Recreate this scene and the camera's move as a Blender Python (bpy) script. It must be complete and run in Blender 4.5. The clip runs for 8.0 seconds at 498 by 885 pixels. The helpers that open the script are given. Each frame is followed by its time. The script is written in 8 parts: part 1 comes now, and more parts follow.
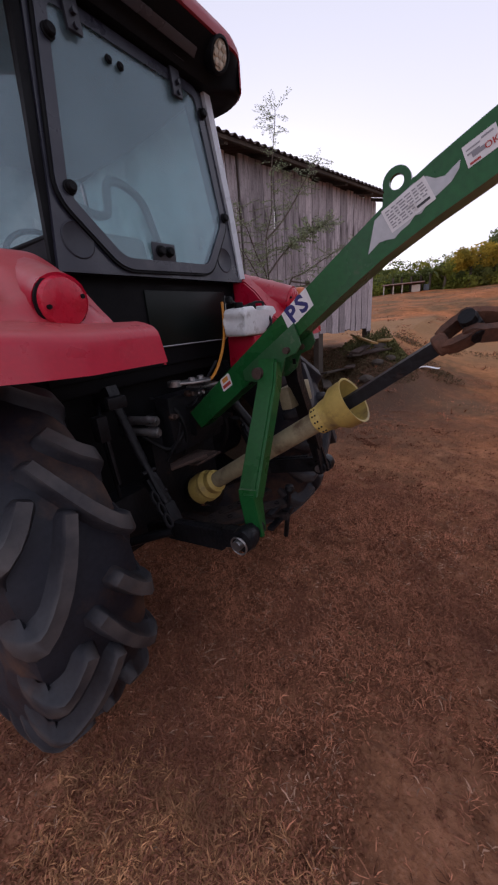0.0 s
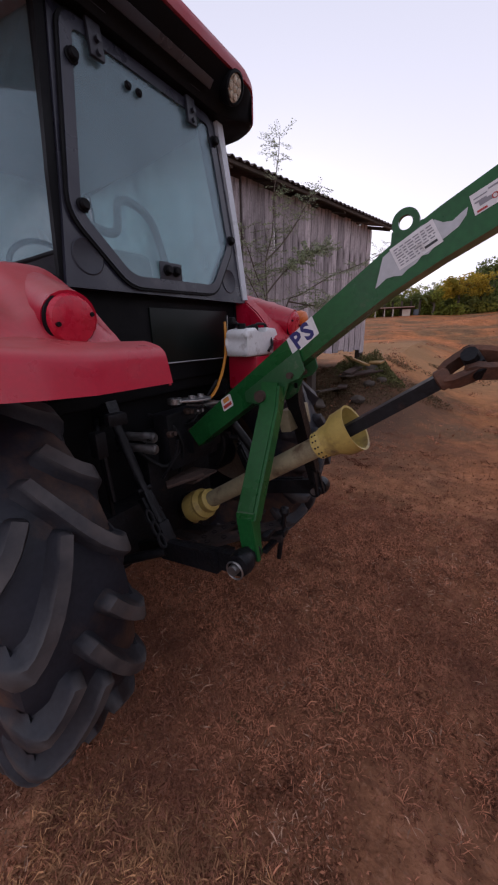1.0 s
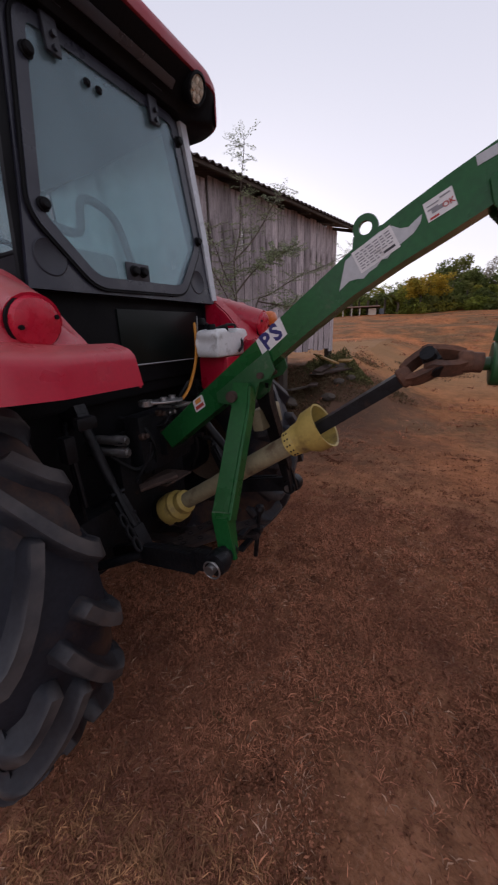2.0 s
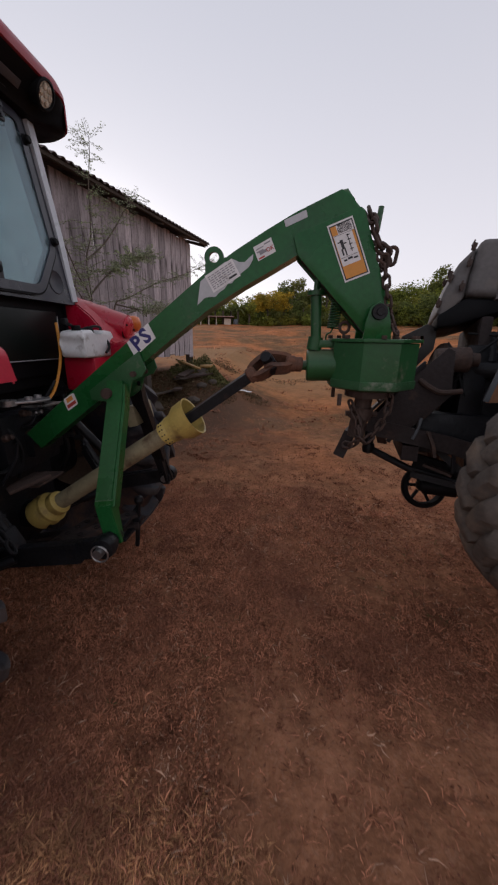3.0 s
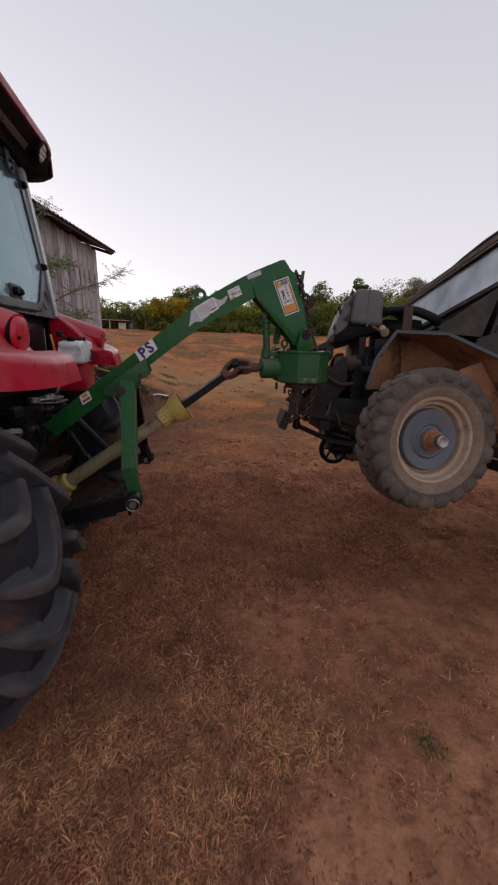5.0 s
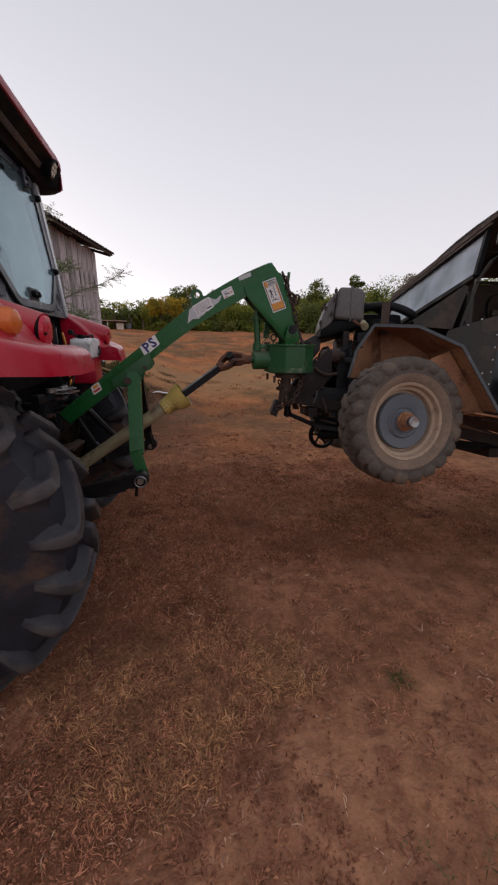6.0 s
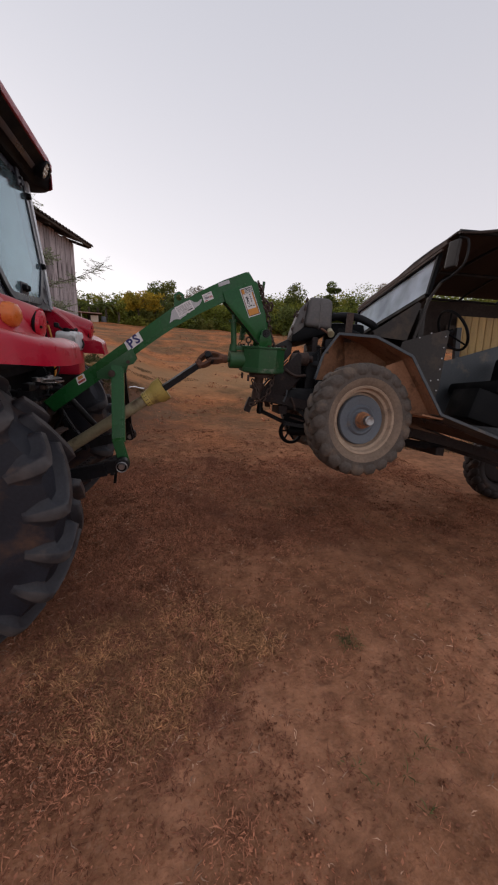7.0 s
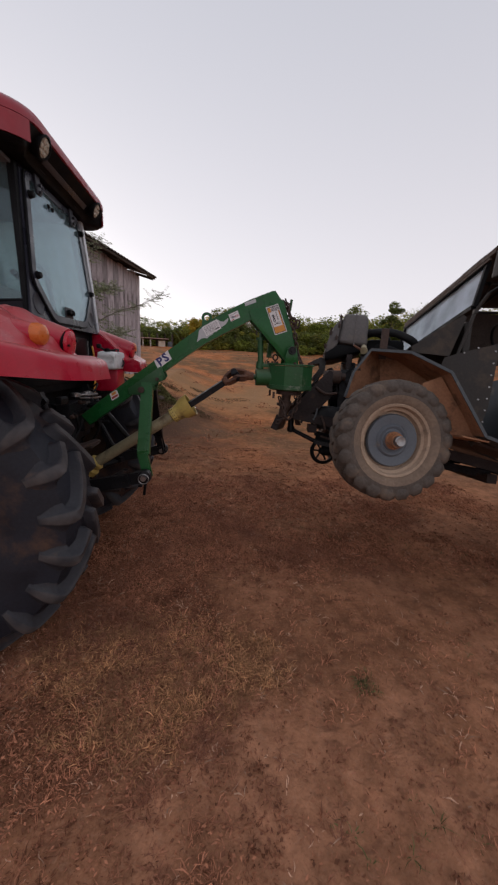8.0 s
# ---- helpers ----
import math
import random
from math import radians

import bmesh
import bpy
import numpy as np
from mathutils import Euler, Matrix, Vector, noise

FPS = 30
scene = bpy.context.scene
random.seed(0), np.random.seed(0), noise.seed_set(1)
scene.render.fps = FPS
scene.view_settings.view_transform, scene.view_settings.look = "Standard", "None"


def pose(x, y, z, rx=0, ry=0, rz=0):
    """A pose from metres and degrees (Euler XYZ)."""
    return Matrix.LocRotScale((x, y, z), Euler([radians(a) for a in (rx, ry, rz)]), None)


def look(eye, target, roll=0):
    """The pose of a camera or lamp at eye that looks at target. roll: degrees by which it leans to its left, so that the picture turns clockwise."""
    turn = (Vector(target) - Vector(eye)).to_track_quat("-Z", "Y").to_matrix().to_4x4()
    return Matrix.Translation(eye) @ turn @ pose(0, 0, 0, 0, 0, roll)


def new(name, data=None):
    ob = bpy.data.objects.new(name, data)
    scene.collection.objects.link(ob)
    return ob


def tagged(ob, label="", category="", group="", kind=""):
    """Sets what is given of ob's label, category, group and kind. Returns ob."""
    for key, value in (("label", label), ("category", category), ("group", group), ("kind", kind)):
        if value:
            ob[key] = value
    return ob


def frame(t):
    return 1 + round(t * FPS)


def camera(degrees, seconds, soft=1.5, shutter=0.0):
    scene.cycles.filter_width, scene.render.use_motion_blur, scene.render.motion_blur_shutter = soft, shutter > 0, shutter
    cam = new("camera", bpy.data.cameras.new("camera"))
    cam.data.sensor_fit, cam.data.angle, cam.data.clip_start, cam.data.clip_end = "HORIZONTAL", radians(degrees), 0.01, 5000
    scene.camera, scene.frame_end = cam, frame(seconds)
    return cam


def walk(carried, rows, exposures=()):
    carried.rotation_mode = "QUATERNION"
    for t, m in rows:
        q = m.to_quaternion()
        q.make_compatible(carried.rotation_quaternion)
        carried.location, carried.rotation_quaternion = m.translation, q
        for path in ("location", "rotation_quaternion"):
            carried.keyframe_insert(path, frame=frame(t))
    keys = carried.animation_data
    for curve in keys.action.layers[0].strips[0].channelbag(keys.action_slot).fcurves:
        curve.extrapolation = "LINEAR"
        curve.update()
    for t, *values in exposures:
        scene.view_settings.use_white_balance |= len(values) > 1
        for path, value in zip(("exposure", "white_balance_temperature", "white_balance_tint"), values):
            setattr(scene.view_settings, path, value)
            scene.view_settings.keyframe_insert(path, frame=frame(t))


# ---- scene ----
cam = camera(71.9, 8.0, soft=2.1, shutter=0.35)
PATH = [
    (0, (0.023, -0.002, 1.571), (-1.068, 1.531, 0.894), -4.6),
    (0.5, (-0.003, -0.014, 1.59), (-1.052, 1.562, 0.944), -1.3),
    (1, (-0.02, -0.011, 1.605), (-1.067, 1.58, 0.996), -1.5),
    (1.2, (-0.02, -0.012, 1.606), (-1.045, 1.593, 0.997), -1.5),
    (2.3, (0.001, -0.034, 1.619), (-0.77, 1.712, 1.023), -2.4),
    (2.5, (0.01, -0.086, 1.626), (-0.508, 1.766, 1.073), -0.9),
    (3, (0.045, -0.25, 1.609), (-0.154, 1.651, 1.018), 0.9),
    (3.5, (0.035, -0.417, 1.585), (-0.138, 1.471, 0.947), 1.8),
    (4, (-0.105, -0.549, 1.615), (-0.155, 1.375, 1.071), 2.5),
    (4.5, (-0.292, -0.724, 1.628), (0.016, 1.171, 1.064), 1.8),
    (4.7, (-0.319, -0.799, 1.639), (0.035, 1.093, 1.096), 2.1),
    (5.8, (-0.368, -1.131, 1.627), (-0.009, 0.747, 1.041), 0.5),
    (6, (-0.353, -1.165, 1.612), (0.01, 0.721, 1.054), 0.8),
    (6.5, (-0.391, -1.278, 1.636), (0.035, 0.607, 1.118), 3.0),
    (7, (-0.391, -1.386, 1.623), (0.116, 0.468, 1.07), 3.7),
    (7.5, (-0.261, -1.399, 1.611), (0.108, 0.494, 1.081), 2.3),
    (8, (-0.145, -1.399, 1.602), (0.038, 0.54, 1.148), 3.1),
]
walk(cam, [(t, look(eye, target, roll)) for t, eye, target, roll in PATH],
     exposures=[(0, 0.47, 6150, 20), (1, 0.46, 6150, 20), (2.5, 0.28, 6400, 15), (3, 0.23, 6450, 14), (3.5, 0.34, 6500, 14), (4, 0.37, 6520, 14), (4.5, 0.32, 6550, 14), (6, 0.28, 6620, 13), (8, 0.28, 6620, 13)])

# ---- light: dusk sky, the sun already low behind the barn ----
world = bpy.data.worlds.new("dusk_sky")
scene.world = world
world.use_nodes = True
wn, wl = world.node_tree.nodes, world.node_tree.links
sky = wn.new("ShaderNodeTexSky")
sky.sky_type, sky.sun_disc = "NISHITA", False
sky.sun_elevation, sky.sun_rotation = radians(9), radians(-30)
sky.air_density, sky.dust_density, sky.ozone_density = 1.0, 0.6, 1.5
soften = wn.new("ShaderNodeHueSaturation")
soften.inputs["Saturation"].default_value = 0.22
veil = wn.new("ShaderNodeMix")
veil.data_type, veil.blend_type = "RGBA", "MIX"
veil.inputs[0].default_value = 0.68
# dusty air: the veil is palest at the horizon
way = wn.new("ShaderNodeTexCoord")
up = wn.new("ShaderNodeSeparateXYZ")
height = wn.new("ShaderNodeMapRange")
height.inputs[1].default_value, height.inputs[2].default_value = 0.0, 0.75
haze = wn.new("ShaderNodeMix")
haze.data_type = "RGBA"
haze.inputs[6].default_value, haze.inputs[7].default_value = (7.2, 6.95, 7.3, 1), (4.5, 4.75, 5.4, 1)
wl.new(way.outputs["Generated"], up.inputs[0])
wl.new(up.outputs[2], height.inputs[0])
wl.new(height.outputs[0], haze.inputs[0])
wl.new(haze.outputs[2], veil.inputs[7])
wl.new(sky.outputs[0], soften.inputs["Color"])
wl.new(soften.outputs[0], veil.inputs[6])
wl.new(veil.outputs[2], wn["Background"].inputs[0])
wn["Background"].inputs[1].default_value = 0.122
sun = new("sun", bpy.data.lights.new("sun", "SUN"))
sun.data.energy, sun.data.angle, sun.data.color = 0.5, radians(25), (1.0, 0.86, 0.76)
sun.matrix_basis = look((0, 0, 0), (0.5 * 0.97, -0.86 * 0.97, -0.25))

# ---- materials ----
def mat(name, base, rough=0.6, metal=0.0, var=0.25, scale=8.0, fine=60.0, bump=0.15, dirt=None, dirt_amount=0.0,
        dirt_scale=3.0, coat=0.0, per_piece=0.0, rough_var=0.15, island=0.0, stretch=None, spec=0.5):
    """A surface whose colour varies at two scales, with optional patches of a second colour."""
    m = bpy.data.materials.new(name)
    m.use_nodes = True
    nt, b = m.node_tree, m.node_tree.nodes["Principled BSDF"]
    N, L = nt.nodes.new, nt.links.new
    co = N("ShaderNodeTexCoord").outputs["Object"]
    if stretch:
        mp = N("ShaderNodeMapping")
        mp.inputs["Scale"].default_value = stretch
        L(co, mp.inputs[0])
        co = mp.outputs[0]
    big, small = N("ShaderNodeTexNoise"), N("ShaderNodeTexNoise")
    big.inputs["Scale"].default_value, small.inputs["Scale"].default_value = scale, fine
    big.inputs["Detail"].default_value, small.inputs["Detail"].default_value = 5, 6
    L(co, big.inputs[0]), L(co, small.inputs[0])
    add = N("ShaderNodeMath")
    add.operation = "ADD"
    L(big.outputs[0], add.inputs[0]), L(small.outputs[0], add.inputs[1])
    ramp = N("ShaderNodeMapRange")
    ramp.inputs[1].default_value, ramp.inputs[2].default_value = 0.6, 1.4
    ramp.inputs[3].default_value, ramp.inputs[4].default_value = 1 - var, 1 + var
    L(add.outputs[0], ramp.inputs[0])
    value = ramp.outputs[0]
    if per_piece or island:
        src = N("ShaderNodeObjectInfo").outputs["Random"] if per_piece else N("ShaderNodeNewGeometry").outputs["Random Per Island"]
        k = per_piece or island
        mr = N("ShaderNodeMapRange")
        mr.inputs[3].default_value, mr.inputs[4].default_value = 1 - k, 1 + k
        L(src, mr.inputs[0])
        mu = N("ShaderNodeMath")
        mu.operation = "MULTIPLY"
        L(mr.outputs[0], mu.inputs[0]), L(value, mu.inputs[1])
        value = mu.outputs[0]
    col = N("ShaderNodeVectorMath")
    col.operation = "SCALE"
    col.inputs[0].default_value = base
    L(value, col.inputs["Scale"])
    out = col.outputs[0]
    if dirt:
        dn = N("ShaderNodeTexNoise")
        dn.inputs["Scale"].default_value, dn.inputs["Detail"].default_value = dirt_scale, 9
        dn.inputs["Roughness"].default_value = 0.65
        L(co, dn.inputs[0])
        dr = N("ShaderNodeMapRange")
        dr.inputs[1].default_value, dr.inputs[2].default_value = 0.72 - 0.5 * dirt_amount, 0.86 - 0.5 * dirt_amount
        L(dn.outputs[0], dr.inputs[0])
        mx = N("ShaderNodeMix")
        mx.data_type = "RGBA"
        L(dr.outputs[0], mx.inputs[0]), L(out, mx.inputs[6])
        mx.inputs[7].default_value = (*dirt, 1)
        out = mx.outputs[2]
    L(out, b.inputs["Base Color"])
    rr = N("ShaderNodeMapRange")
    rr.inputs[1].default_value, rr.inputs[2].default_value = 0.3, 0.7
    rr.inputs[3].default_value, rr.inputs[4].default_value = max(0.03, rough - rough_var), min(1, rough + rough_var)
    L(big.outputs[0], rr.inputs[0]), L(rr.outputs[0], b.inputs["Roughness"])
    b.inputs["Metallic"].default_value = metal
    b.inputs["Specular IOR Level"].default_value = spec
    if coat:
        b.inputs["Coat Weight"].default_value, b.inputs["Coat Roughness"].default_value = coat, 0.15
    if bump:
        bp = N("ShaderNodeBump")
        bp.inputs["Strength"].default_value, bp.inputs["Distance"].default_value = bump, 0.01
        L(add.outputs[0], bp.inputs["Height"]), L(bp.outputs[0], b.inputs["Normal"])
    return m


def glass_mat(name, tint, dust, dust_amount):
    m = bpy.data.materials.new(name)
    m.use_nodes = True
    nt = m.node_tree
    N, L = nt.nodes.new, nt.links.new
    nt.nodes.remove(nt.nodes["Principled BSDF"])
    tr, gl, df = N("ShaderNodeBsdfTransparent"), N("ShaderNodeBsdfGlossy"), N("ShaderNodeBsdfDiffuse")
    # the dust film also carries painted reflection and haze on some panes
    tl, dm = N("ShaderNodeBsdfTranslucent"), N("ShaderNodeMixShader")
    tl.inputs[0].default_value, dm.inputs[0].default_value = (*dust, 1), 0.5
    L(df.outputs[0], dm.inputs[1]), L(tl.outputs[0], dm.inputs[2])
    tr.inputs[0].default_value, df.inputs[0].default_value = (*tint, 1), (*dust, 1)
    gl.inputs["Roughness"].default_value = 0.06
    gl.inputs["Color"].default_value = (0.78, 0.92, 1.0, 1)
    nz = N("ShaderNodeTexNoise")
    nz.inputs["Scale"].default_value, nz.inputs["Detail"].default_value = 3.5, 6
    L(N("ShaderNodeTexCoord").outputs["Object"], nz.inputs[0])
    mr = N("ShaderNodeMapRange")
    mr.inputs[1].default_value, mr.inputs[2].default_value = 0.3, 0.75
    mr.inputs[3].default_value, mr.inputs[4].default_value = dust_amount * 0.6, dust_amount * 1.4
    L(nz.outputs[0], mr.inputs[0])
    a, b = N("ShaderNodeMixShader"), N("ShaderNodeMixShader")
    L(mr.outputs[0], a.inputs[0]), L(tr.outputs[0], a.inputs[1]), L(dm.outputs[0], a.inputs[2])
    lw, pw, ad = N("ShaderNodeLayerWeight"), N("ShaderNodeMath"), N("ShaderNodeMath")
    pw.operation, ad.operation = "POWER", "MULTIPLY_ADD"
    pw.inputs[1].default_value, ad.inputs[1].default_value, ad.inputs[2].default_value = 4.0, 0.7, 0.045
    L(lw.outputs["Facing"], pw.inputs[0]), L(pw.outputs[0], ad.inputs[0]), L(ad.outputs[0], b.inputs[0]), L(a.outputs[0], b.inputs[1]), L(gl.outputs[0], b.inputs[2])
    L(b.outputs[0], nt.nodes["Material Output"].inputs[0])
    return m


def worn_edges(m, worn):
    """Paler worn rubber along the crests of the tread: the "crest" attribute of the mesh says how far up the bar a point lies."""
    nt, b = m.node_tree, m.node_tree.nodes["Principled BSDF"]
    N, L = nt.nodes.new, nt.links.new
    at = N("ShaderNodeAttribute")
    at.attribute_name = "crest"
    nz = N("ShaderNodeTexNoise")
    nz.inputs["Scale"].default_value, nz.inputs["Detail"].default_value = 11, 7
    L(N("ShaderNodeTexCoord").outputs["Object"], nz.inputs[0])
    mu, mr = N("ShaderNodeMath"), N("ShaderNodeMapRange")
    mu.operation = "MULTIPLY"
    L(at.outputs["Fac"], mu.inputs[0]), L(nz.outputs[0], mu.inputs[1])
    mr.inputs[1].default_value, mr.inputs[2].default_value = 0.22, 0.62
    L(mu.outputs[0], mr.inputs[0])
    mx = N("ShaderNodeMix")
    mx.data_type = "RGBA"
    L(mr.outputs[0], mx.inputs[0]), L(b.inputs["Base Color"].links[0].from_socket, mx.inputs[6])
    mx.inputs[7].default_value = (*worn, 1)
    L(mx.outputs[2], b.inputs["Base Color"])
    return m



def dust_and_sheen(m, dust, amount, lo=0.30, hi=0.95):
    """Paler upper faces of a painted thing, in uneven films: road dust and a painted-in sheen."""
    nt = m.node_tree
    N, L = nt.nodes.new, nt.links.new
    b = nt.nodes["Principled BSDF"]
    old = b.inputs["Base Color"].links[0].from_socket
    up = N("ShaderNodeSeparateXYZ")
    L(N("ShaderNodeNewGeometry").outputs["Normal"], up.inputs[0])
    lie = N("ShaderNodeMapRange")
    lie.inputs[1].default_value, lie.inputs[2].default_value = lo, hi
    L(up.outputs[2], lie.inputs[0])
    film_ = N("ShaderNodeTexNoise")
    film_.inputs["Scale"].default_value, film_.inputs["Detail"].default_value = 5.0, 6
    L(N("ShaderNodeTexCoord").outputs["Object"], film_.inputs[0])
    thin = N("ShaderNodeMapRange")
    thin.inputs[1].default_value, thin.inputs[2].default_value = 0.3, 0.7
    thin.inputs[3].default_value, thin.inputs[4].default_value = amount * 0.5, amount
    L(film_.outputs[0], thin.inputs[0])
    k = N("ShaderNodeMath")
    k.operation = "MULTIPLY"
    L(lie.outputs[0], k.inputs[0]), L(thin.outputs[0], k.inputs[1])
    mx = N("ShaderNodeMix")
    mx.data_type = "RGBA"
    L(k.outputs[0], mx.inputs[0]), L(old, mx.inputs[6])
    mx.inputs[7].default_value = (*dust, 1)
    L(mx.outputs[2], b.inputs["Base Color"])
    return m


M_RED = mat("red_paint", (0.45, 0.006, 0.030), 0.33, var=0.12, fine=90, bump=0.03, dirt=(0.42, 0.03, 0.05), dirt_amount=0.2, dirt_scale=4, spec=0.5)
dust_and_sheen(M_RED, (0.46, 0.25, 0.21), 0.50)
M_ROOFRED = mat("roof_red_paint", (0.30, 0.018, 0.03), 0.4, var=0.12, bump=0.03, dirt=(0.3, 0.12, 0.11), dirt_amount=0.3)
M_BLACK = mat("black_plastic", (0.006, 0.006, 0.007), 0.6, var=0.3, bump=0.05, spec=0.12)
M_CABFRAME = mat("cab_frame_paint", (0.018, 0.019, 0.028), 0.5, var=0.2, bump=0.03, dirt=(0.05, 0.043, 0.045), dirt_amount=0.2)
M_BAND = mat("grey_glass_border", (0.021, 0.022, 0.034), 0.35, var=0.15, bump=0.02, dirt=(0.06, 0.055, 0.065), dirt_amount=0.2)
M_SMOKED = mat("smoked_panel", (0.006, 0.009, 0.008), 0.34, var=0.2, bump=0.02, rough_var=0.05, spec=0.2)
M_TRIMGREY = mat("grey_trim", (0.034, 0.034, 0.042), 0.35, var=0.15, bump=0.02)
M_IRON = mat("dark_greasy_iron", (0.010, 0.010, 0.012), 0.46, metal=0.1, var=0.5, scale=14, bump=0.3, dirt=(0.05, 0.03, 0.024), dirt_amount=0.2, dirt_scale=9, spec=0.28)
M_STEEL = mat("worn_steel", (0.32, 0.31, 0.31), 0.4, metal=0.9, var=0.3, scale=20, dirt=(0.12, 0.07, 0.05), dirt_amount=0.3, dirt_scale=12)
M_RUST = mat("rust", (0.135, 0.060, 0.036), 0.8, metal=0.1, var=0.45, scale=18, bump=0.4, dirt=(0.06, 0.035, 0.028), dirt_amount=0.4, dirt_scale=10)
# grimy brown steel, and the shaded tone of the off-road vehicle's rear wheels
M_BUMPER = mat("grimy_and_shaded_brown", (0.028, 0.020, 0.019), 0.7, metal=0.1, var=0.45, scale=12, bump=0.3, dirt=(0.09, 0.048, 0.033), dirt_amount=0.3, dirt_scale=7, spec=0.3)
M_RUSTDARK = mat("dark_rust", (0.062, 0.038, 0.03), 0.75, metal=0.2, var=0.45, scale=22, bump=0.4, dirt=(0.14, 0.07, 0.045), dirt_amount=0.25, dirt_scale=14)
M_GREEN = mat("green_paint", (0.009, 0.088, 0.021), 0.30, var=0.3, scale=5, bump=0.06, dirt=(0.09, 0.11, 0.06), dirt_amount=0.18, dirt_scale=6, spec=0.32)
# pale sheen along the boom's top painted into the green
dust_and_sheen(M_GREEN, (0.26, 0.27, 0.20), 0.45)
M_GREENDUST = mat("dusty_green_paint", (0.012, 0.080, 0.022), 0.5, var=0.22, scale=6, bump=0.08, dirt=(0.17, 0.16, 0.12), dirt_amount=0.33, dirt_scale=8)
dust_and_sheen(M_GREENDUST, (0.26, 0.24, 0.17), 0.5)
M_SCRAPED = mat("scraped_green_paint", (0.02, 0.080, 0.028), 0.6, var=0.3, scale=12, bump=0.2, dirt=(0.20, 0.22, 0.17), dirt_amount=0.36, dirt_scale=13)
M_YELLOW = mat("faded_yellow_plastic", (0.50, 0.36, 0.10), 0.5, var=0.15, scale=9, bump=0.05, dirt=(0.2, 0.13, 0.06), dirt_amount=0.3, dirt_scale=8)
M_TUBE = mat("dirty_cream_plastic", (0.30, 0.25, 0.15), 0.55, var=0.25, scale=7, bump=0.05, dirt=(0.11, 0.07, 0.04), dirt_amount=0.42, dirt_scale=6)
M_TYRE = mat("dusty_tyre_rubber", (0.014, 0.015, 0.022), 0.58, var=0.35, scale=6, bump=0.12, dirt=(0.085, 0.045, 0.030), dirt_amount=0.40, dirt_scale=2.6, spec=0.36)
M_LUG = worn_edges(mat("worn_lug_rubber", (0.022, 0.022, 0.028), 0.6, var=0.35, scale=7, bump=0.12, dirt=(0.085, 0.05, 0.036), dirt_amount=0.27, dirt_scale=4, spec=0.4), (0.085, 0.074, 0.072))
M_TYRE2 = mat("muddy_tyre_rubber", (0.098, 0.079, 0.067), 0.8, var=0.35, scale=9, bump=0.2, dirt=(0.17, 0.122, 0.09), dirt_amount=0.45, dirt_scale=5, spec=0.25)
M_WALL2 = mat("muddy_tyre_wall", (0.215, 0.155, 0.115), 0.85, var=0.3, scale=7, bump=0.1, dirt=(0.16, 0.12, 0.095), dirt_amount=0.42, dirt_scale=4, spec=0.2)
M_DUSTRIM = mat("dusty_steel_rim", (0.16, 0.12, 0.09), 0.8, var=0.3, scale=5, bump=0.1)
M_RIMDUST = mat("dust_coated_rim", (0.40, 0.29, 0.21), 0.85, var=0.2, scale=7, bump=0.1, dirt=(0.16, 0.12, 0.095), dirt_amount=0.35, dirt_scale=6, spec=0.2)
M_RIM2 = mat("grey_blue_wheel_paint", (0.100, 0.113, 0.132), 0.55, var=0.18, scale=8, bump=0.08, dirt=(0.21, 0.16, 0.11), dirt_amount=0.25, dirt_scale=6)
M_JEEP = mat("matt_grey_body_paint", (0.034, 0.029, 0.026), 0.5, var=0.25, scale=5, bump=0.06, spec=0.22, dirt=(0.075, 0.055, 0.042), dirt_amount=0.35, dirt_scale=5)
M_JEEPBLUE = mat("blue_grey_body_paint", (0.055, 0.062, 0.070), 0.5, var=0.2, scale=5, bump=0.06, dirt=(0.16, 0.13, 0.10), dirt_amount=0.25, dirt_scale=6)
M_MUD = mat("dried_mud", (0.33, 0.165, 0.095), 0.9, var=0.3, scale=9, bump=0.5, dirt=(0.15, 0.082, 0.052), dirt_amount=0.38, dirt_scale=8, spec=0.1)
M_HUBRUST = mat("orange_hub_rust", (0.30, 0.125, 0.055), 0.8, var=0.4, scale=20, bump=0.4, dirt=(0.14, 0.075, 0.05), dirt_amount=0.35, dirt_scale=14)
M_TANK = mat("dusty_grey_plastic", (0.112, 0.101, 0.098), 0.6, var=0.25, scale=6, bump=0.05, dirt=(0.165, 0.138, 0.12), dirt_amount=0.38, dirt_scale=5)
M_RUBBER = mat("black_rubber_hose", (0.010, 0.010, 0.011), 0.6, var=0.3, bump=0.1, spec=0.2)
M_CANVAS = mat("dark_canvas", (0.058, 0.045, 0.040), 0.85, var=0.3, scale=12, bump=0.3, spec=0.1)
M_WHITE = mat("white_plastic", (0.72, 0.71, 0.71), 0.45, var=0.1, bump=0.04, dirt=(0.25, 0.2, 0.17), dirt_amount=0.3, dirt_scale=9)
M_LABEL = mat("printed_label", (0.70, 0.68, 0.68), 0.5, var=0.1, scale=30, bump=0.0, dirt=(0.35, 0.3, 0.27), dirt_amount=0.2, dirt_scale=20)
M_FOIL = mat("silver_label", (0.44, 0.44, 0.455), 0.45, metal=0.2, var=0.15, scale=25, bump=0.03, dirt=(0.25, 0.22, 0.2), dirt_amount=0.25, dirt_scale=15)
M_ORANGE = mat("orange_label", (0.62, 0.26, 0.045), 0.5, var=0.12, bump=0)
M_INK = mat("black_print", (0.02, 0.02, 0.024), 0.5, var=0.1, bump=0)
M_BLUEINK = mat("blue_print", (0.02, 0.02, 0.13), 0.5, var=0.1, bump=0)
M_REDINK = mat("red_print", (0.4, 0.04, 0.03), 0.5, var=0.1, bump=0)
M_GREYINK = mat("grey_print", (0.25, 0.24, 0.26), 0.5, var=0.1, bump=0)
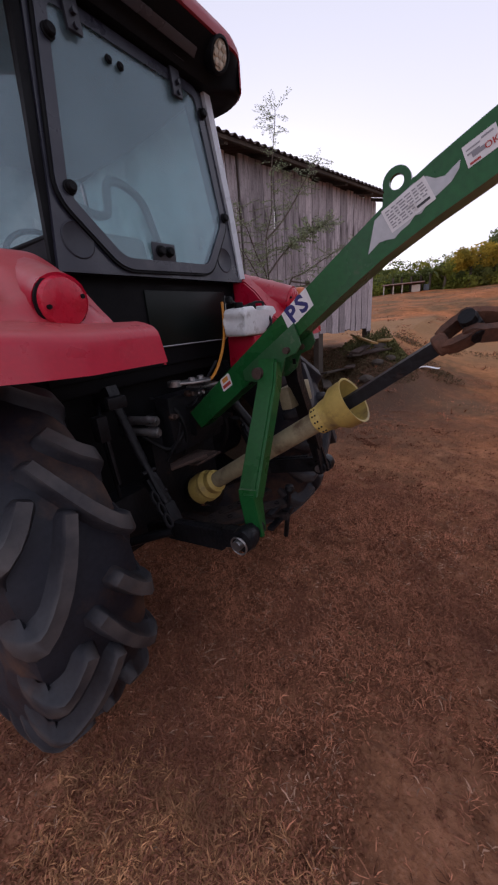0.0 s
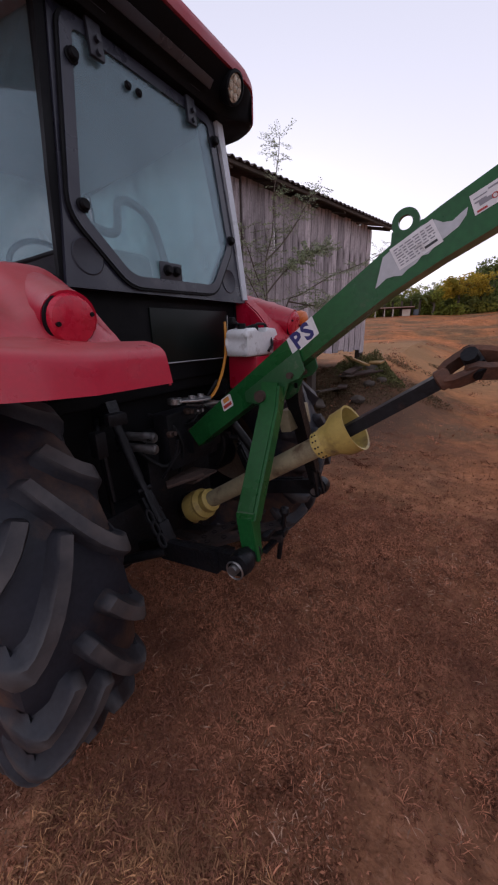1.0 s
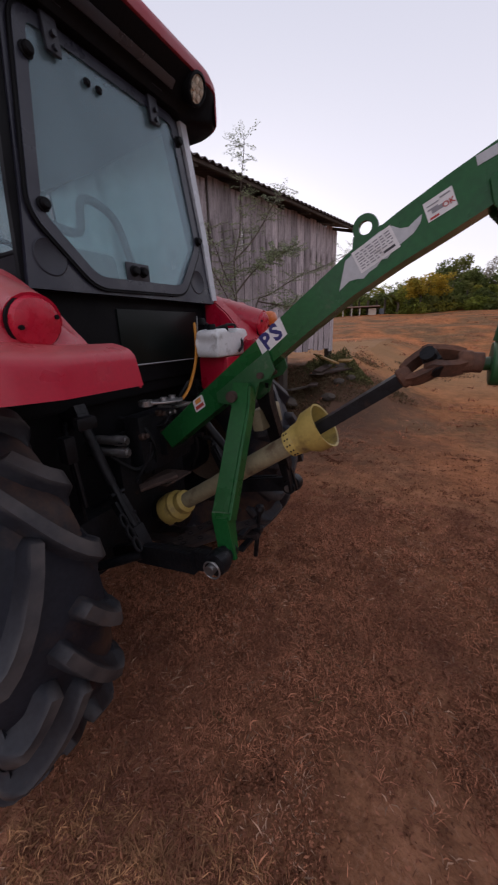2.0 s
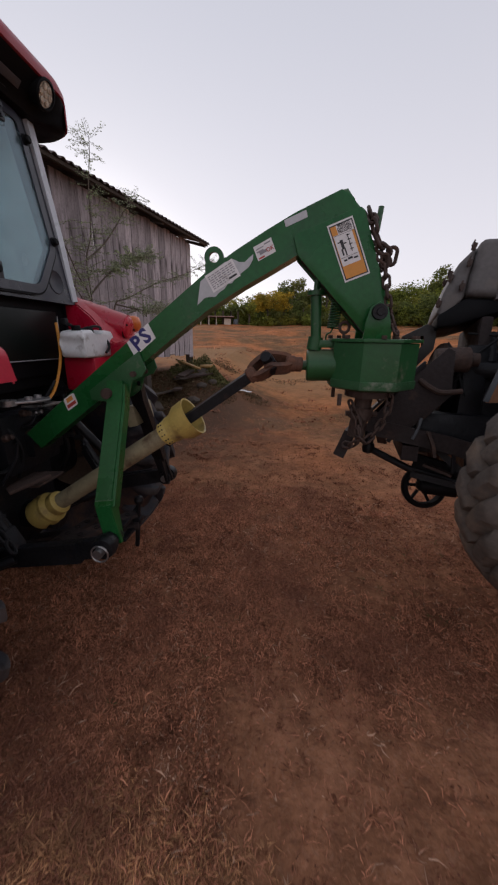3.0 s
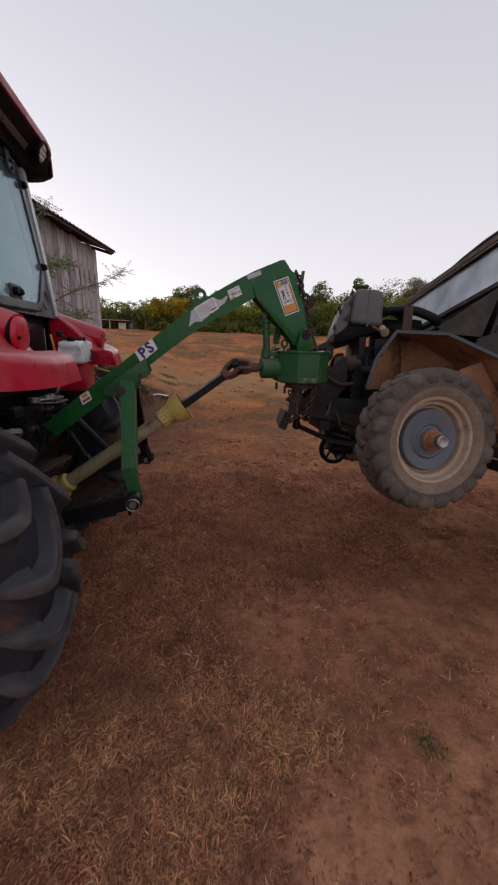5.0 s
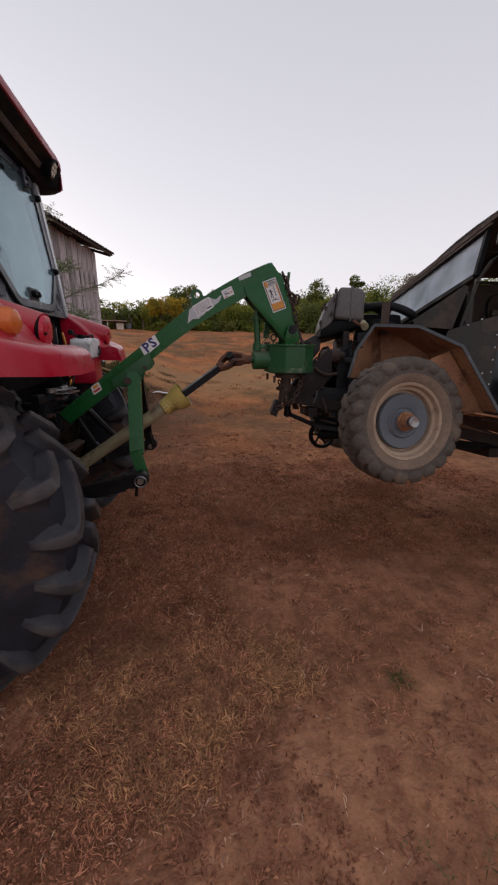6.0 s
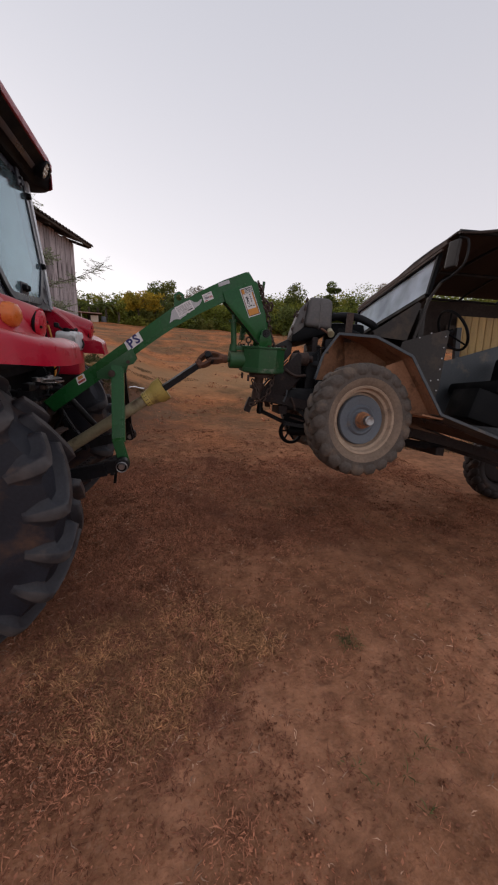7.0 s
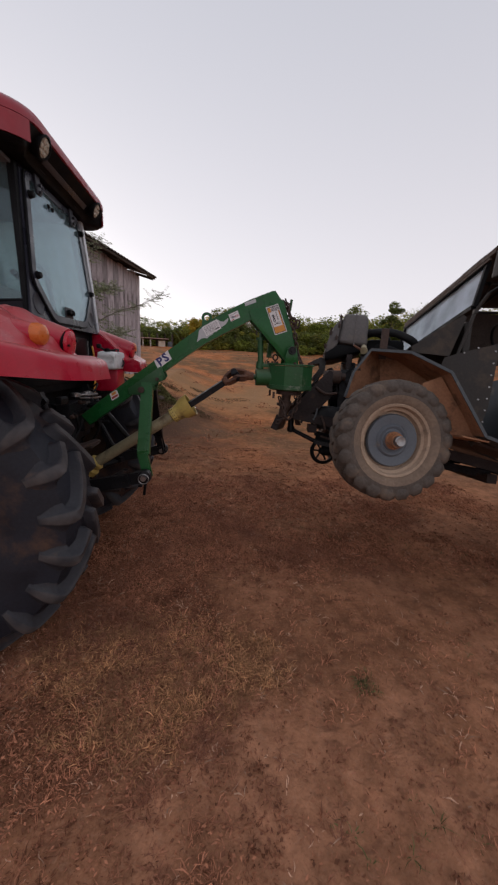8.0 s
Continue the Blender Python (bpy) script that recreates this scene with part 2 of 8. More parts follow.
M_LENSRED = mat("red_lens", (0.50, 0.012, 0.035), 0.3, var=0.15, scale=40, bump=0.1, dirt=(0.44, 0.04, 0.055), dirt_amount=0.3)
M_LENSAMBER = mat("amber_lens", (0.62, 0.15, 0.03), 0.35, var=0.1, scale=40, bump=0.1)
M_LAMPGLASS = mat("lamp_reflector", (0.55, 0.5, 0.42), 0.25, metal=0.4, var=0.2, scale=40, bump=0.1)
# pale tone that paints in the far cab post's reflection
M_POSTSHINE = mat("painted_post_shine", (0.50, 0.52, 0.56), 0.3, var=0.06, bump=0.02)
M_HOSE = mat("orange_hose", (0.62, 0.24, 0.02), 0.45, var=0.12, bump=0.03)
M_CAGE = mat("tan_seat_cloth", (0.28, 0.30, 0.28), 0.8, var=0.15, bump=0.1)
M_INTERIOR = mat("grey_cab_lining", (0.11, 0.115, 0.12), 0.8, var=0.15, bump=0.1)
M_WOOD = mat("weathered_board", (0.41, 0.355, 0.365), 0.85, var=0.55, scale=3, fine=30, bump=0.4, dirt=(0.085, 0.07, 0.068), dirt_amount=0.42, dirt_scale=1.6, per_piece=0.35, stretch=(9, 9, 0.9), spec=0.2)
M_BEAM = mat("dark_weathered_beam", (0.085, 0.068, 0.056), 0.9, var=0.35, scale=5, bump=0.4, spec=0.2)
M_ROOF = mat("rusty_corrugated_sheet", (0.10, 0.075, 0.068), 0.8, metal=0.1, var=0.35, scale=4, bump=0.2, dirt=(0.06, 0.04, 0.034), dirt_amount=0.4)
M_SLAT = mat("pale_wooden_slat", (0.55, 0.37, 0.16), 0.8, var=0.25, scale=4, bump=0.2, per_piece=0.15, stretch=(6, 6, 1))
M_YELLOWJUNK = mat("ochre_scrap_paint", (0.33, 0.19, 0.06), 0.7, var=0.3, bump=0.2)
M_PLASTER = mat("pale_plaster_wall", (0.55, 0.48, 0.40), 0.85, var=0.15, bump=0.1)
M_TILE = mat("clay_tile_roof", (0.22, 0.11, 0.075), 0.85, var=0.25, bump=0.2)
M_GLASS = glass_mat("dusty_cab_glass", (0.82, 0.91, 0.92), (0.38, 0.50, 0.55), 0.20)
# milky blue film paints the hazy brightness outside into the glass
M_GLASSSIDE = glass_mat("hazed_side_glass", (0.74, 0.88, 0.88), (0.52, 0.68, 0.68), 0.50)
# strong pale film stands in for the sky mirrored in the windscreen
M_GLASS2 = glass_mat("sky_film_windscreen_glass", (0.55, 0.60, 0.64), (0.78, 0.84, 0.92), 0.70)


def leaf_mat(name, base, tint, island=0.4):
    m = mat(name, base, 0.7, var=0.2, scale=0.4, fine=3, bump=0, island=island, spec=0.2, dirt=tint, dirt_amount=0.45, dirt_scale=0.25)
    b = m.node_tree.nodes["Principled BSDF"]
    # thin leaves let light through
    nt = m.node_tree
    tl, mx = nt.nodes.new("ShaderNodeBsdfTranslucent"), nt.nodes.new("ShaderNodeMixShader")
    nt.links.new(b.inputs["Base Color"].links[0].from_socket, tl.inputs[0])
    mx.inputs[0].default_value = 0.45
    nt.links.new(b.outputs[0], mx.inputs[1]), nt.links.new(tl.outputs[0], mx.inputs[2])
    nt.links.new(mx.outputs[0], nt.nodes["Material Output"].inputs[0])
    return m


M_LEAF = leaf_mat("forest_leaf", (0.20, 0.225, 0.040), (0.35, 0.30, 0.055))
M_LEAFDARK = leaf_mat("dark_leaf", (0.135, 0.16, 0.045), (0.21, 0.205, 0.055))
M_LEAFYEL = leaf_mat("yellow_blossom", (0.48, 0.33, 0.04), (0.3, 0.26, 0.05))
M_LEAFPALE = leaf_mat("grey_dry_foliage", (0.36, 0.31, 0.25), (0.42, 0.37, 0.3))
M_LEAFBUSH = leaf_mat("acacia_leaf", (0.30, 0.34, 0.20), (0.42, 0.44, 0.32))
M_BARK = mat("bark", (0.12, 0.095, 0.075), 0.9, var=0.3, bump=0.4, spec=0.1)
M_WEED = leaf_mat("dry_weed", (0.15, 0.105, 0.06), (0.21, 0.13, 0.075))
M_STRAW = mat("dry_straw", (0.46, 0.196, 0.112), 0.85, var=0.25, scale=0.8, fine=5, bump=0, island=0.75, spec=0.1, dirt=(0.25, 0.105, 0.066), dirt_amount=0.5, dirt_scale=0.9)
M_PALESTRAW = mat("bleached_straw", (0.50, 0.30, 0.20), 0.8, var=0.2, scale=0.8, fine=5, bump=0, island=0.5, spec=0.15)
M_BROWNGRASS = mat("rotten_brown_grass", (0.25, 0.098, 0.055), 0.9, var=0.25, scale=0.8, fine=5, bump=0, island=0.5, spec=0.1)
M_GOLD = mat("golden_straw", (0.50, 0.250, 0.122), 0.85, var=0.25, scale=2.5, fine=9, bump=0, island=0.65, spec=0.1, dirt=(0.27, 0.13, 0.07), dirt_amount=0.5, dirt_scale=4)
M_CLOD = mat("dark_clods", (0.23, 0.098, 0.058), 0.95, var=0.2, scale=2, fine=9, bump=0, island=0.4, spec=0.05)
M_LITTER = mat("dead_leaf_litter", (0.38, 0.158, 0.090), 0.9, var=0.2, scale=0.8, fine=5, bump=0, island=0.55, spec=0.1, dirt=(0.21, 0.085, 0.055), dirt_amount=0.5, dirt_scale=1.7)
M_GRASS = mat("fading_green_grass", (0.12, 0.115, 0.045), 0.85, var=0.2, scale=0.8, fine=5, bump=0, island=0.5, spec=0.15)


def ground_mat():
    """Trodden reddish soil under dead grass, paler and more orange away from the yard."""
    m = mat("dry_trodden_ground", (0.334, 0.147, 0.078), 0.95, var=0.22, scale=1.3, fine=55, bump=0.7, spec=0.08,
            dirt=(0.402, 0.184, 0.103), dirt_amount=0.5, dirt_scale=0.9)
    nt = m.node_tree
    N, L = nt.nodes.new, nt.links.new
    b = nt.nodes["Principled BSDF"]
    old = b.inputs["Base Color"].links[0].from_socket
    co = N("ShaderNodeTexCoord").outputs["Object"]
    # broken crust: the relief of scuffed soil, a few fingers deep
    rough = nt.nodes["Bump"]
    rough.inputs["Distance"].default_value = 0.02
    # dead grass litter, fine and streaky
    lit = N("ShaderNodeTexNoise")
    lit.inputs["Scale"].default_value, lit.inputs["Detail"].default_value, lit.inputs["Distortion"].default_value = 38, 8, 1.5
    L(co, lit.inputs[0])
    lr = N("ShaderNodeMapRange")
    lr.inputs[1].default_value, lr.inputs[2].default_value = 0.52, 0.68
    L(lit.outputs[0], lr.inputs[0])
    m1 = N("ShaderNodeMix")
    m1.data_type = "RGBA"
    L(lr.outputs[0], m1.inputs[0]), L(old, m1.inputs[6])
    m1.inputs[7].default_value = (0.39, 0.188, 0.11, 1)
    # clods, hoof marks and crumbs a hand's width apart
    md = N("ShaderNodeTexNoise")
    md.inputs["Scale"].default_value, md.inputs["Detail"].default_value, md.inputs["Roughness"].default_value = 7.5, 10, 0.7
    L(co, md.inputs[0])
    mdr = N("ShaderNodeMapRange")
    mdr.inputs[1].default_value, mdr.inputs[2].default_value = 0.36, 0.66
    mdr.inputs[3].default_value, mdr.inputs[4].default_value = 0.72, 1.24
    L(md.outputs[0], mdr.inputs[0])
    # shade of scuffs and hoof marks painted darker, longer than wide
    lay = N("ShaderNodeMapping")
    lay.inputs["Rotation"].default_value, lay.inputs["Scale"].default_value = (0, 0, 0.9), (1.0, 2.3, 1.0)
    L(co, lay.inputs[0])
    sc = N("ShaderNodeTexNoise")
    sc.inputs["Scale"].default_value, sc.inputs["Detail"].default_value, sc.inputs["Distortion"].default_value = 8.5, 5, 0.8
    L(lay.outputs[0], sc.inputs[0])
    scr = N("ShaderNodeMapRange")
    scr.inputs[1].default_value, scr.inputs[2].default_value = 0.56, 0.70
    scr.inputs[3].default_value, scr.inputs[4].default_value = 0.0, 0.60
    L(sc.outputs[0], scr.inputs[0])
    hollow_shade = N("ShaderNodeMix")
    hollow_shade.data_type = "RGBA"
    L(scr.outputs[0], hollow_shade.inputs[0]), L(m1.outputs[2], hollow_shade.inputs[6])
    hollow_shade.inputs[7].default_value = (0.165, 0.072, 0.043, 1)
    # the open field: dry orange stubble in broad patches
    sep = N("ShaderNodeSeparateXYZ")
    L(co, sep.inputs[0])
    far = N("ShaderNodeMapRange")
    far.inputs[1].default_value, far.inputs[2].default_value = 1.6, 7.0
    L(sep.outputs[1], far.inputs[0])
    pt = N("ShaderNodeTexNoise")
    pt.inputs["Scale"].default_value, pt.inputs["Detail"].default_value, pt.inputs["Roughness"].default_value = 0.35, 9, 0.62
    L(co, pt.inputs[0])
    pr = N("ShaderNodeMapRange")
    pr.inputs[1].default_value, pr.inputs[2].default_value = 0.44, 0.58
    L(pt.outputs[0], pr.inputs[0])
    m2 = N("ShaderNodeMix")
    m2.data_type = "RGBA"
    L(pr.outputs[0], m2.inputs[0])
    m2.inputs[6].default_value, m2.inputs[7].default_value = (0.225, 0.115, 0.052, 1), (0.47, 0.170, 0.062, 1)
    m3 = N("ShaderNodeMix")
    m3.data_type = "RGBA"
    L(far.outputs[0], m3.inputs[0]), L(hollow_shade.outputs[2], m3.inputs[6]), L(m2.outputs[2], m3.inputs[7])
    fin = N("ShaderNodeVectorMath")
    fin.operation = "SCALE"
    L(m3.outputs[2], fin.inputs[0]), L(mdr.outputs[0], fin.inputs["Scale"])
    # tussocks and bare hollows a stride apart, out in the field
    tu = N("ShaderNodeTexNoise")
    tu.inputs["Scale"].default_value, tu.inputs["Detail"].default_value, tu.inputs["Roughness"].default_value = 1.1, 10, 0.75
    L(co, tu.inputs[0])
    tur = N("ShaderNodeMapRange")
    tur.inputs[1].default_value, tur.inputs[2].default_value = 0.38, 0.64
    tur.inputs[3].default_value, tur.inputs[4].default_value = 0.68, 1.22
    L(tu.outputs[0], tur.inputs[0])
    fin2 = N("ShaderNodeVectorMath")
    fin2.operation = "SCALE"
    L(fin.outputs[0], fin2.inputs[0]), L(tur.outputs[0], fin2.inputs["Scale"])
    # a pale trodden strip with flattened yellow grass crosses the near edge of the field
    band = N("ShaderNodeMath")
    band.operation = "MULTIPLY_ADD"
    L(pt.outputs[0], band.inputs[0])
    band.inputs[1].default_value = 9.0
    L(sep.outputs[1], band.inputs[2])
    bell = N("ShaderNodeMapRange")
    bell.interpolation_type = "SMOOTHSTEP"
    bell.inputs[1].default_value, bell.inputs[2].default_value = 12.0, 15.5
    L(band.outputs[0], bell.inputs[0])
    bell2 = N("ShaderNodeMapRange")
    bell2.interpolation_type = "SMOOTHSTEP"
    bell2.inputs[1].default_value, bell2.inputs[2].default_value = 17.0, 21.5
    bell2.inputs[3].default_value, bell2.inputs[4].default_value = 0.60, 0.0
    L(band.outputs[0], bell2.inputs[0])
    both = N("ShaderNodeMath")
    both.operation = "MULTIPLY"
    L(bell.outputs[0], both.inputs[0]), L(bell2.outputs[0], both.inputs[1])
    m5 = N("ShaderNodeMix")
    m5.data_type = "RGBA"
    L(both.outputs[0], m5.inputs[0]), L(fin2.outputs[0], m5.inputs[6])
    m5.inputs[7].default_value = (0.42, 0.23, 0.11, 1)
    # darker brown patch round the barn's foot, its edge broken by noise
    off = N("ShaderNodeVectorMath")
    off.operation = "DISTANCE"
    L(co, off.inputs[0])
    off.inputs[1].default_value = (-2.5, 6.2, 0.4)
    wob = N("ShaderNodeMath")
    wob.operation = "MULTIPLY_ADD"
    L(tu.outputs[0], wob.inputs[0])
    wob.inputs[1].default_value = 2.2
    L(off.outputs["Value"], wob.inputs[2])
    mk = N("ShaderNodeMapRange")
    mk.inputs[1].default_value, mk.inputs[2].default_value = 2.6, 4.4
    mk.inputs[3].default_value, mk.inputs[4].default_value = 0.85, 0.0
    L(wob.outputs[0], mk.inputs[0])
    m4 = N("ShaderNodeMix")
    m4.data_type = "RGBA"
    L(mk.outputs[0], m4.inputs[0]), L(m5.outputs[2], m4.inputs[6])
    m4.inputs[7].default_value = (0.115, 0.068, 0.048, 1)
    L(m4.outputs[2], b.inputs["Base Color"])
    return m


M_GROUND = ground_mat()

# ---- mesh helpers ----
MW = {}
V = Vector
rng = random.Random(7)


def thing(name, m, label, category, group="", kind=""):
    ob = new(name)
    ob.empty_display_size = 0.2
    ob.matrix_basis = m
    MW[ob.name] = m
    return tagged(ob, label, category, group, kind)


def part(name, bm, material, parent=None, label="", angle=35, world=False):
    """Links a bmesh as one mesh object under a thing or a part. world: the mesh was built in world coordinates."""
    if parent is not None and world:
        bm.transform(MW[parent.name].inverted())
    bmesh.ops.recalc_face_normals(bm, faces=bm.faces[:])
    me = bpy.data.meshes.new(name)
    bm.to_mesh(me)
    bm.free()
    me.materials.append(material)
    me.shade_smooth()
    me.set_sharp_from_angle(angle=radians(angle))
    ob = new(name, me)
    if parent is not None:
        ob.parent = parent
        MW[ob.name] = MW[parent.name]
    else:
        MW[ob.name] = Matrix()
    if label:
        tagged(ob, label)
    return ob


def share(name, me, m, parent):
    """One more object on a mesh that exists already."""
    ob = new(name, me)
    ob.parent = parent
    ob.matrix_basis = m
    return ob


def B():
    return bmesh.new()


def box(bm, c, size, rot=None, bevel=0.0, seg=2):
    m = Matrix.Translation(c) @ (rot.to_4x4() if rot else Matrix()) @ Matrix.Diagonal((*size, 1))
    vs = bmesh.ops.create_cube(bm, size=1, matrix=m)["verts"]
    if bevel:
        es = list({e for v in vs for e in v.link_edges})
        bmesh.ops.bevel(bm, geom=es, offset=bevel, segments=seg, profile=0.6, affect="EDGES")
    return bm


def prism(bm, pts, lo, hi, axis="y", bevel=0.0, seg=2):
    """A plate: a polygon in the plane across the axis, from lo to hi along it."""
    def at(p, h):
        return {"y": (p[0], h, p[1]), "x": (h, p[0], p[1]), "z": (p[0], p[1], h)}[axis]
    a = [bm.verts.new(at(p, lo)) for p in pts]
    b = [bm.verts.new(at(p, hi)) for p in pts]
    n = len(pts)
    fs = [bm.faces.new(a), bm.faces.new(b[::-1])]
    for i in range(n):
        fs.append(bm.faces.new((a[i], b[i], b[(i + 1) % n], a[(i + 1) % n])))
    if bevel:
        es = list({e for f in fs[:2] for e in f.edges})
        bmesh.ops.bevel(bm, geom=es, offset=bevel, segments=seg, profile=0.6, affect="EDGES")
    return bm


def rounded(bm, d, seg):
    """Round every edge of the mesh."""
    bmesh.ops.bevel(bm, geom=bm.edges[:], offset=d, segments=seg, profile=0.55, affect="EDGES")


def frame_of(t):
    t = t.normalized()
    up = V((0, 0, 1)) if abs(t.z) < 0.9 else V((1, 0, 0))
    s = t.cross(up).normalized()
    return s, s.cross(t)


def tube(bm, pts, r, n=10, caps=True, closed=False):
    """A round bar along points; r a number or one radius a point."""
    pts = [V(p) for p in pts]
    rs = r if isinstance(r, (list, tuple)) else [r] * len(pts)
    rings, s0 = [], None
    k = len(pts)
    for i, p in enumerate(pts):
        if closed:
            t = pts[(i + 1) % k] - pts[i - 1]
        else:
            t = pts[min(i + 1, k - 1)] - pts[max(i - 1, 0)]
        s, u = frame_of(t)
        if s0 is not None:
            s = (s0 - t.normalized() * s0.dot(t.normalized())).normalized()
            u = s.cross(t.normalized())
        s0 = s
        rings.append([bm.verts.new(p + rs[i] * (s * math.cos(2 * math.pi * j / n) + u * math.sin(2 * math.pi * j / n))) for j in range(n)])
    for i in range(k if closed else k - 1):
        a, b = rings[i], rings[(i + 1) % k]
        for j in range(n):
            bm.faces.new((a[j], a[(j + 1) % n], b[(j + 1) % n], b[j]))
    if caps and not closed:
        bm.faces.new(rings[0][::-1]), bm.faces.new(rings[-1])
    return bm


def rod(bm, a, b, r, r2=None, n=12):
    return tube(bm, [a, b], [r, r if r2 is None else r2], n)


def bar(bm, pts, w, h, side=None):
    """A rectangular bar along points; side: the direction of its width."""
    pts = [V(p) for p in pts]
    rings = []
    k = len(pts)
    for i, p in enumerate(pts):
        t = (pts[min(i + 1, k - 1)] - pts[max(i - 1, 0)]).normalized()
        s = (V(side) - t * V(side).dot(t)).normalized() if side else frame_of(t)[0]
        u = s.cross(t)
        rings.append([bm.verts.new(p + s * a * w / 2 + u * b * h / 2) for a, b in ((-1, -1), (1, -1), (1, 1), (-1, 1))])
    for a, b in zip(rings, rings[1:]):
        for j in range(4):
            bm.faces.new((a[j], a[(j + 1) % 4], b[(j + 1) % 4], b[j]))
    bm.faces.new(rings[0][::-1]), bm.faces.new(rings[-1])
    return bm


def lathe(bm, profile, m, n=32, caps=True):
    """A body turned about the local z axis of m: profile of (radius, height)."""
    rings = []
    for r, h in profile:
        rings.append([bm.verts.new(m @ V((r * math.cos(2 * math.pi * j / n), r * math.sin(2 * math.pi * j / n), h))) for j in range(n)])
    for a, b in zip(rings, rings[1:]):
        for j in range(n):
            bm.faces.new((a[j], a[(j + 1) % n], b[(j + 1) % n], b[j]))
    if caps:
        bm.faces.new(rings[0][::-1]), bm.faces.new(rings[-1])
    return bm


def grid(bm, P, nu, nv, thick=0.0):
    """A sheet over P(u, v), u and v in 0..1."""
    vs = [[bm.verts.new(P(i / nu, j / nv)) for j in range(nv + 1)] for i in range(nu + 1)]
    fs = [bm.faces.new((vs[i][j], vs[i + 1][j], vs[i + 1][j + 1], vs[i][j + 1])) for i in range(nu) for j in range(nv)]
    if thick:
        bm.normal_update()
        lo = [[bm.verts.new(v.co - v.normal * thick) for v in row] for row in vs]
        for i in range(nu):
            for j in range(nv):
                bm.faces.new((lo[i][j], lo[i][j + 1], lo[i + 1][j + 1], lo[i + 1][j]))
        rim = [(i, 0) for i in range(nu)] + [(nu, j) for j in range(nv)] + [(i, nv) for i in range(nu, 0, -1)] + [(0, j) for j in range(nv, 0, -1)]
        for (a, b), (c, e) in zip(rim, rim[1:] + rim[:1]):
            bm.faces.new((vs[a][b], lo[a][b], lo[c][e], vs[c][e]))
    return bm


def spline(pts, n=8):
    """A smooth curve through points (Catmull-Rom)."""
    pts = [V(p) for p in pts]
    out = []
    for i in range(len(pts) - 1):
        p0, p1, p2, p3 = pts[max(i - 1, 0)], pts[i], pts[i + 1], pts[min(i + 2, len(pts) - 1)]
        for j in range(n):
            t = j / n
            out.append(0.5 * (2 * p1 + (p2 - p0) * t + (2 * p0 - 5 * p1 + 4 * p2 - p3) * t * t + (3 * p1 - p0 - 3 * p2 + p3) * t ** 3))
    return out + [pts[-1]]


def axis_to(p, direction):
    """A pose at p whose z axis is the direction."""
    z = V(direction).normalized()
    x = V((0, 0, 1)).cross(z)
    x = x.normalized() if x.length > 1e-4 else V((1, 0, 0))
    m = Matrix((x, z.cross(x), z)).transposed().to_4x4()
    m.translation = V(p)
    return m


def interp(x, table):
    for (a, va), (b, vb) in zip(table, table[1:]):
        if x <= b:
            k = max(0.0, (x - a) / (b - a))
            return va + (vb - va) * k
    return table[-1][1]


def step(a, b, x):
    q = max(0.0, min(1.0, (x - a) / (b - a)))
    return q * q * (3 - 2 * q)


def text_part(name, words, size, m, material, parent, bold=0.012, space=1.0):
    """Lettering in the built-in font, as a thin mesh lying on the pose m (x along the line, z out)."""
    c = bpy.data.curves.new(name, "FONT")
    c.body, c.size, c.extrude, c.align_x, c.align_y, c.resolution_u = words, size, 0.0004, "CENTER", "CENTER", 2
    c.offset = bold * size
    c.space_character = space
    tmp = bpy.data.objects.new("lettering", c)
    scene.collection.objects.link(tmp)
    dg = bpy.context.evaluated_depsgraph_get()
    me = bpy.data.meshes.new_from_object(tmp.evaluated_get(dg))
    bpy.data.objects.remove(tmp)
    me.name = name
    me.transform(m)
    me.materials.clear()
    me.materials.append(material)
    ob = new(name, me)
    ob.parent = parent
    MW[ob.name] = MW[parent.name]
    return ob


# ---- ground ----
BARN = Matrix.Translation((-2.27, 8.30, 0)) @ Matrix.Rotation(math.atan2(-0.977, -0.215), 4, "Z")   # x along the wall towards the yard


def land(x, y):
    r = math.hypot(x * 0.9, max(0.0, y) + 1)
    h = interp(r, ((0, 0), (6.5, 0), (14, 0.28), (30, 2.0), (60, 3.7), (120, 5.0), (500, 9.0)))
    if y < 0:
        h *= max(0.0, 1 + y / 30)
    d = max(0.0, math.hypot(max(0, x + 2.0) * 1.1, max(0.0, 7.6 - y) * (1.0 if y < 7.6 else 0)))
    if x < 4 and y > 2:
        h += 0.72 * max(0.0, 1 - d / 2.6) ** 1.6 * min(1, max(0, (y - 3.5) / 2.5)) * (1 if y < 13 else max(0, 1 - (y - 13) / 8))
    return h


def ground_height(x, y):
    n1 = noise.noise((x * 0.5, y * 0.5, 3.1)) * 0.035
    n2 = noise.noise((x * 2.3, y * 2.3, 9.7)) * 0.014
    near = max(0, 1 - math.hypot(x, y - 1) / 7)
    n3 = (noise.noise((x * 9, y * 9, 1.7)) * 0.009 + noise.noise((x * 22, y * 22, 5.2)) * 0.005) * near
    far = min(1, max(0, (y - 9) / 8)) * noise.noise((x * 0.22, y * 0.3, 8.8)) * 0.35
    return land(x, y) + (n1 + n2 + n3) * (1 if abs(x) < 60 else 0.3) - 0.01 + far


def spaced(lo, fine_lo, fine_hi, hi, step, grow):
    mid = list(np.arange(fine_lo, fine_hi + 1e-6, step))
    up, s = [], step
    while (up[-1] if up else fine_hi) < hi:
        s *= grow
        up.append((up[-1] if up else fine_hi) + s)
    down, s = [], step
    while (down[-1] if down else fine_lo) > lo:
        s *= grow
        down.append((down[-1] if down else fine_lo) - s)
    return down[::-1] + mid + up


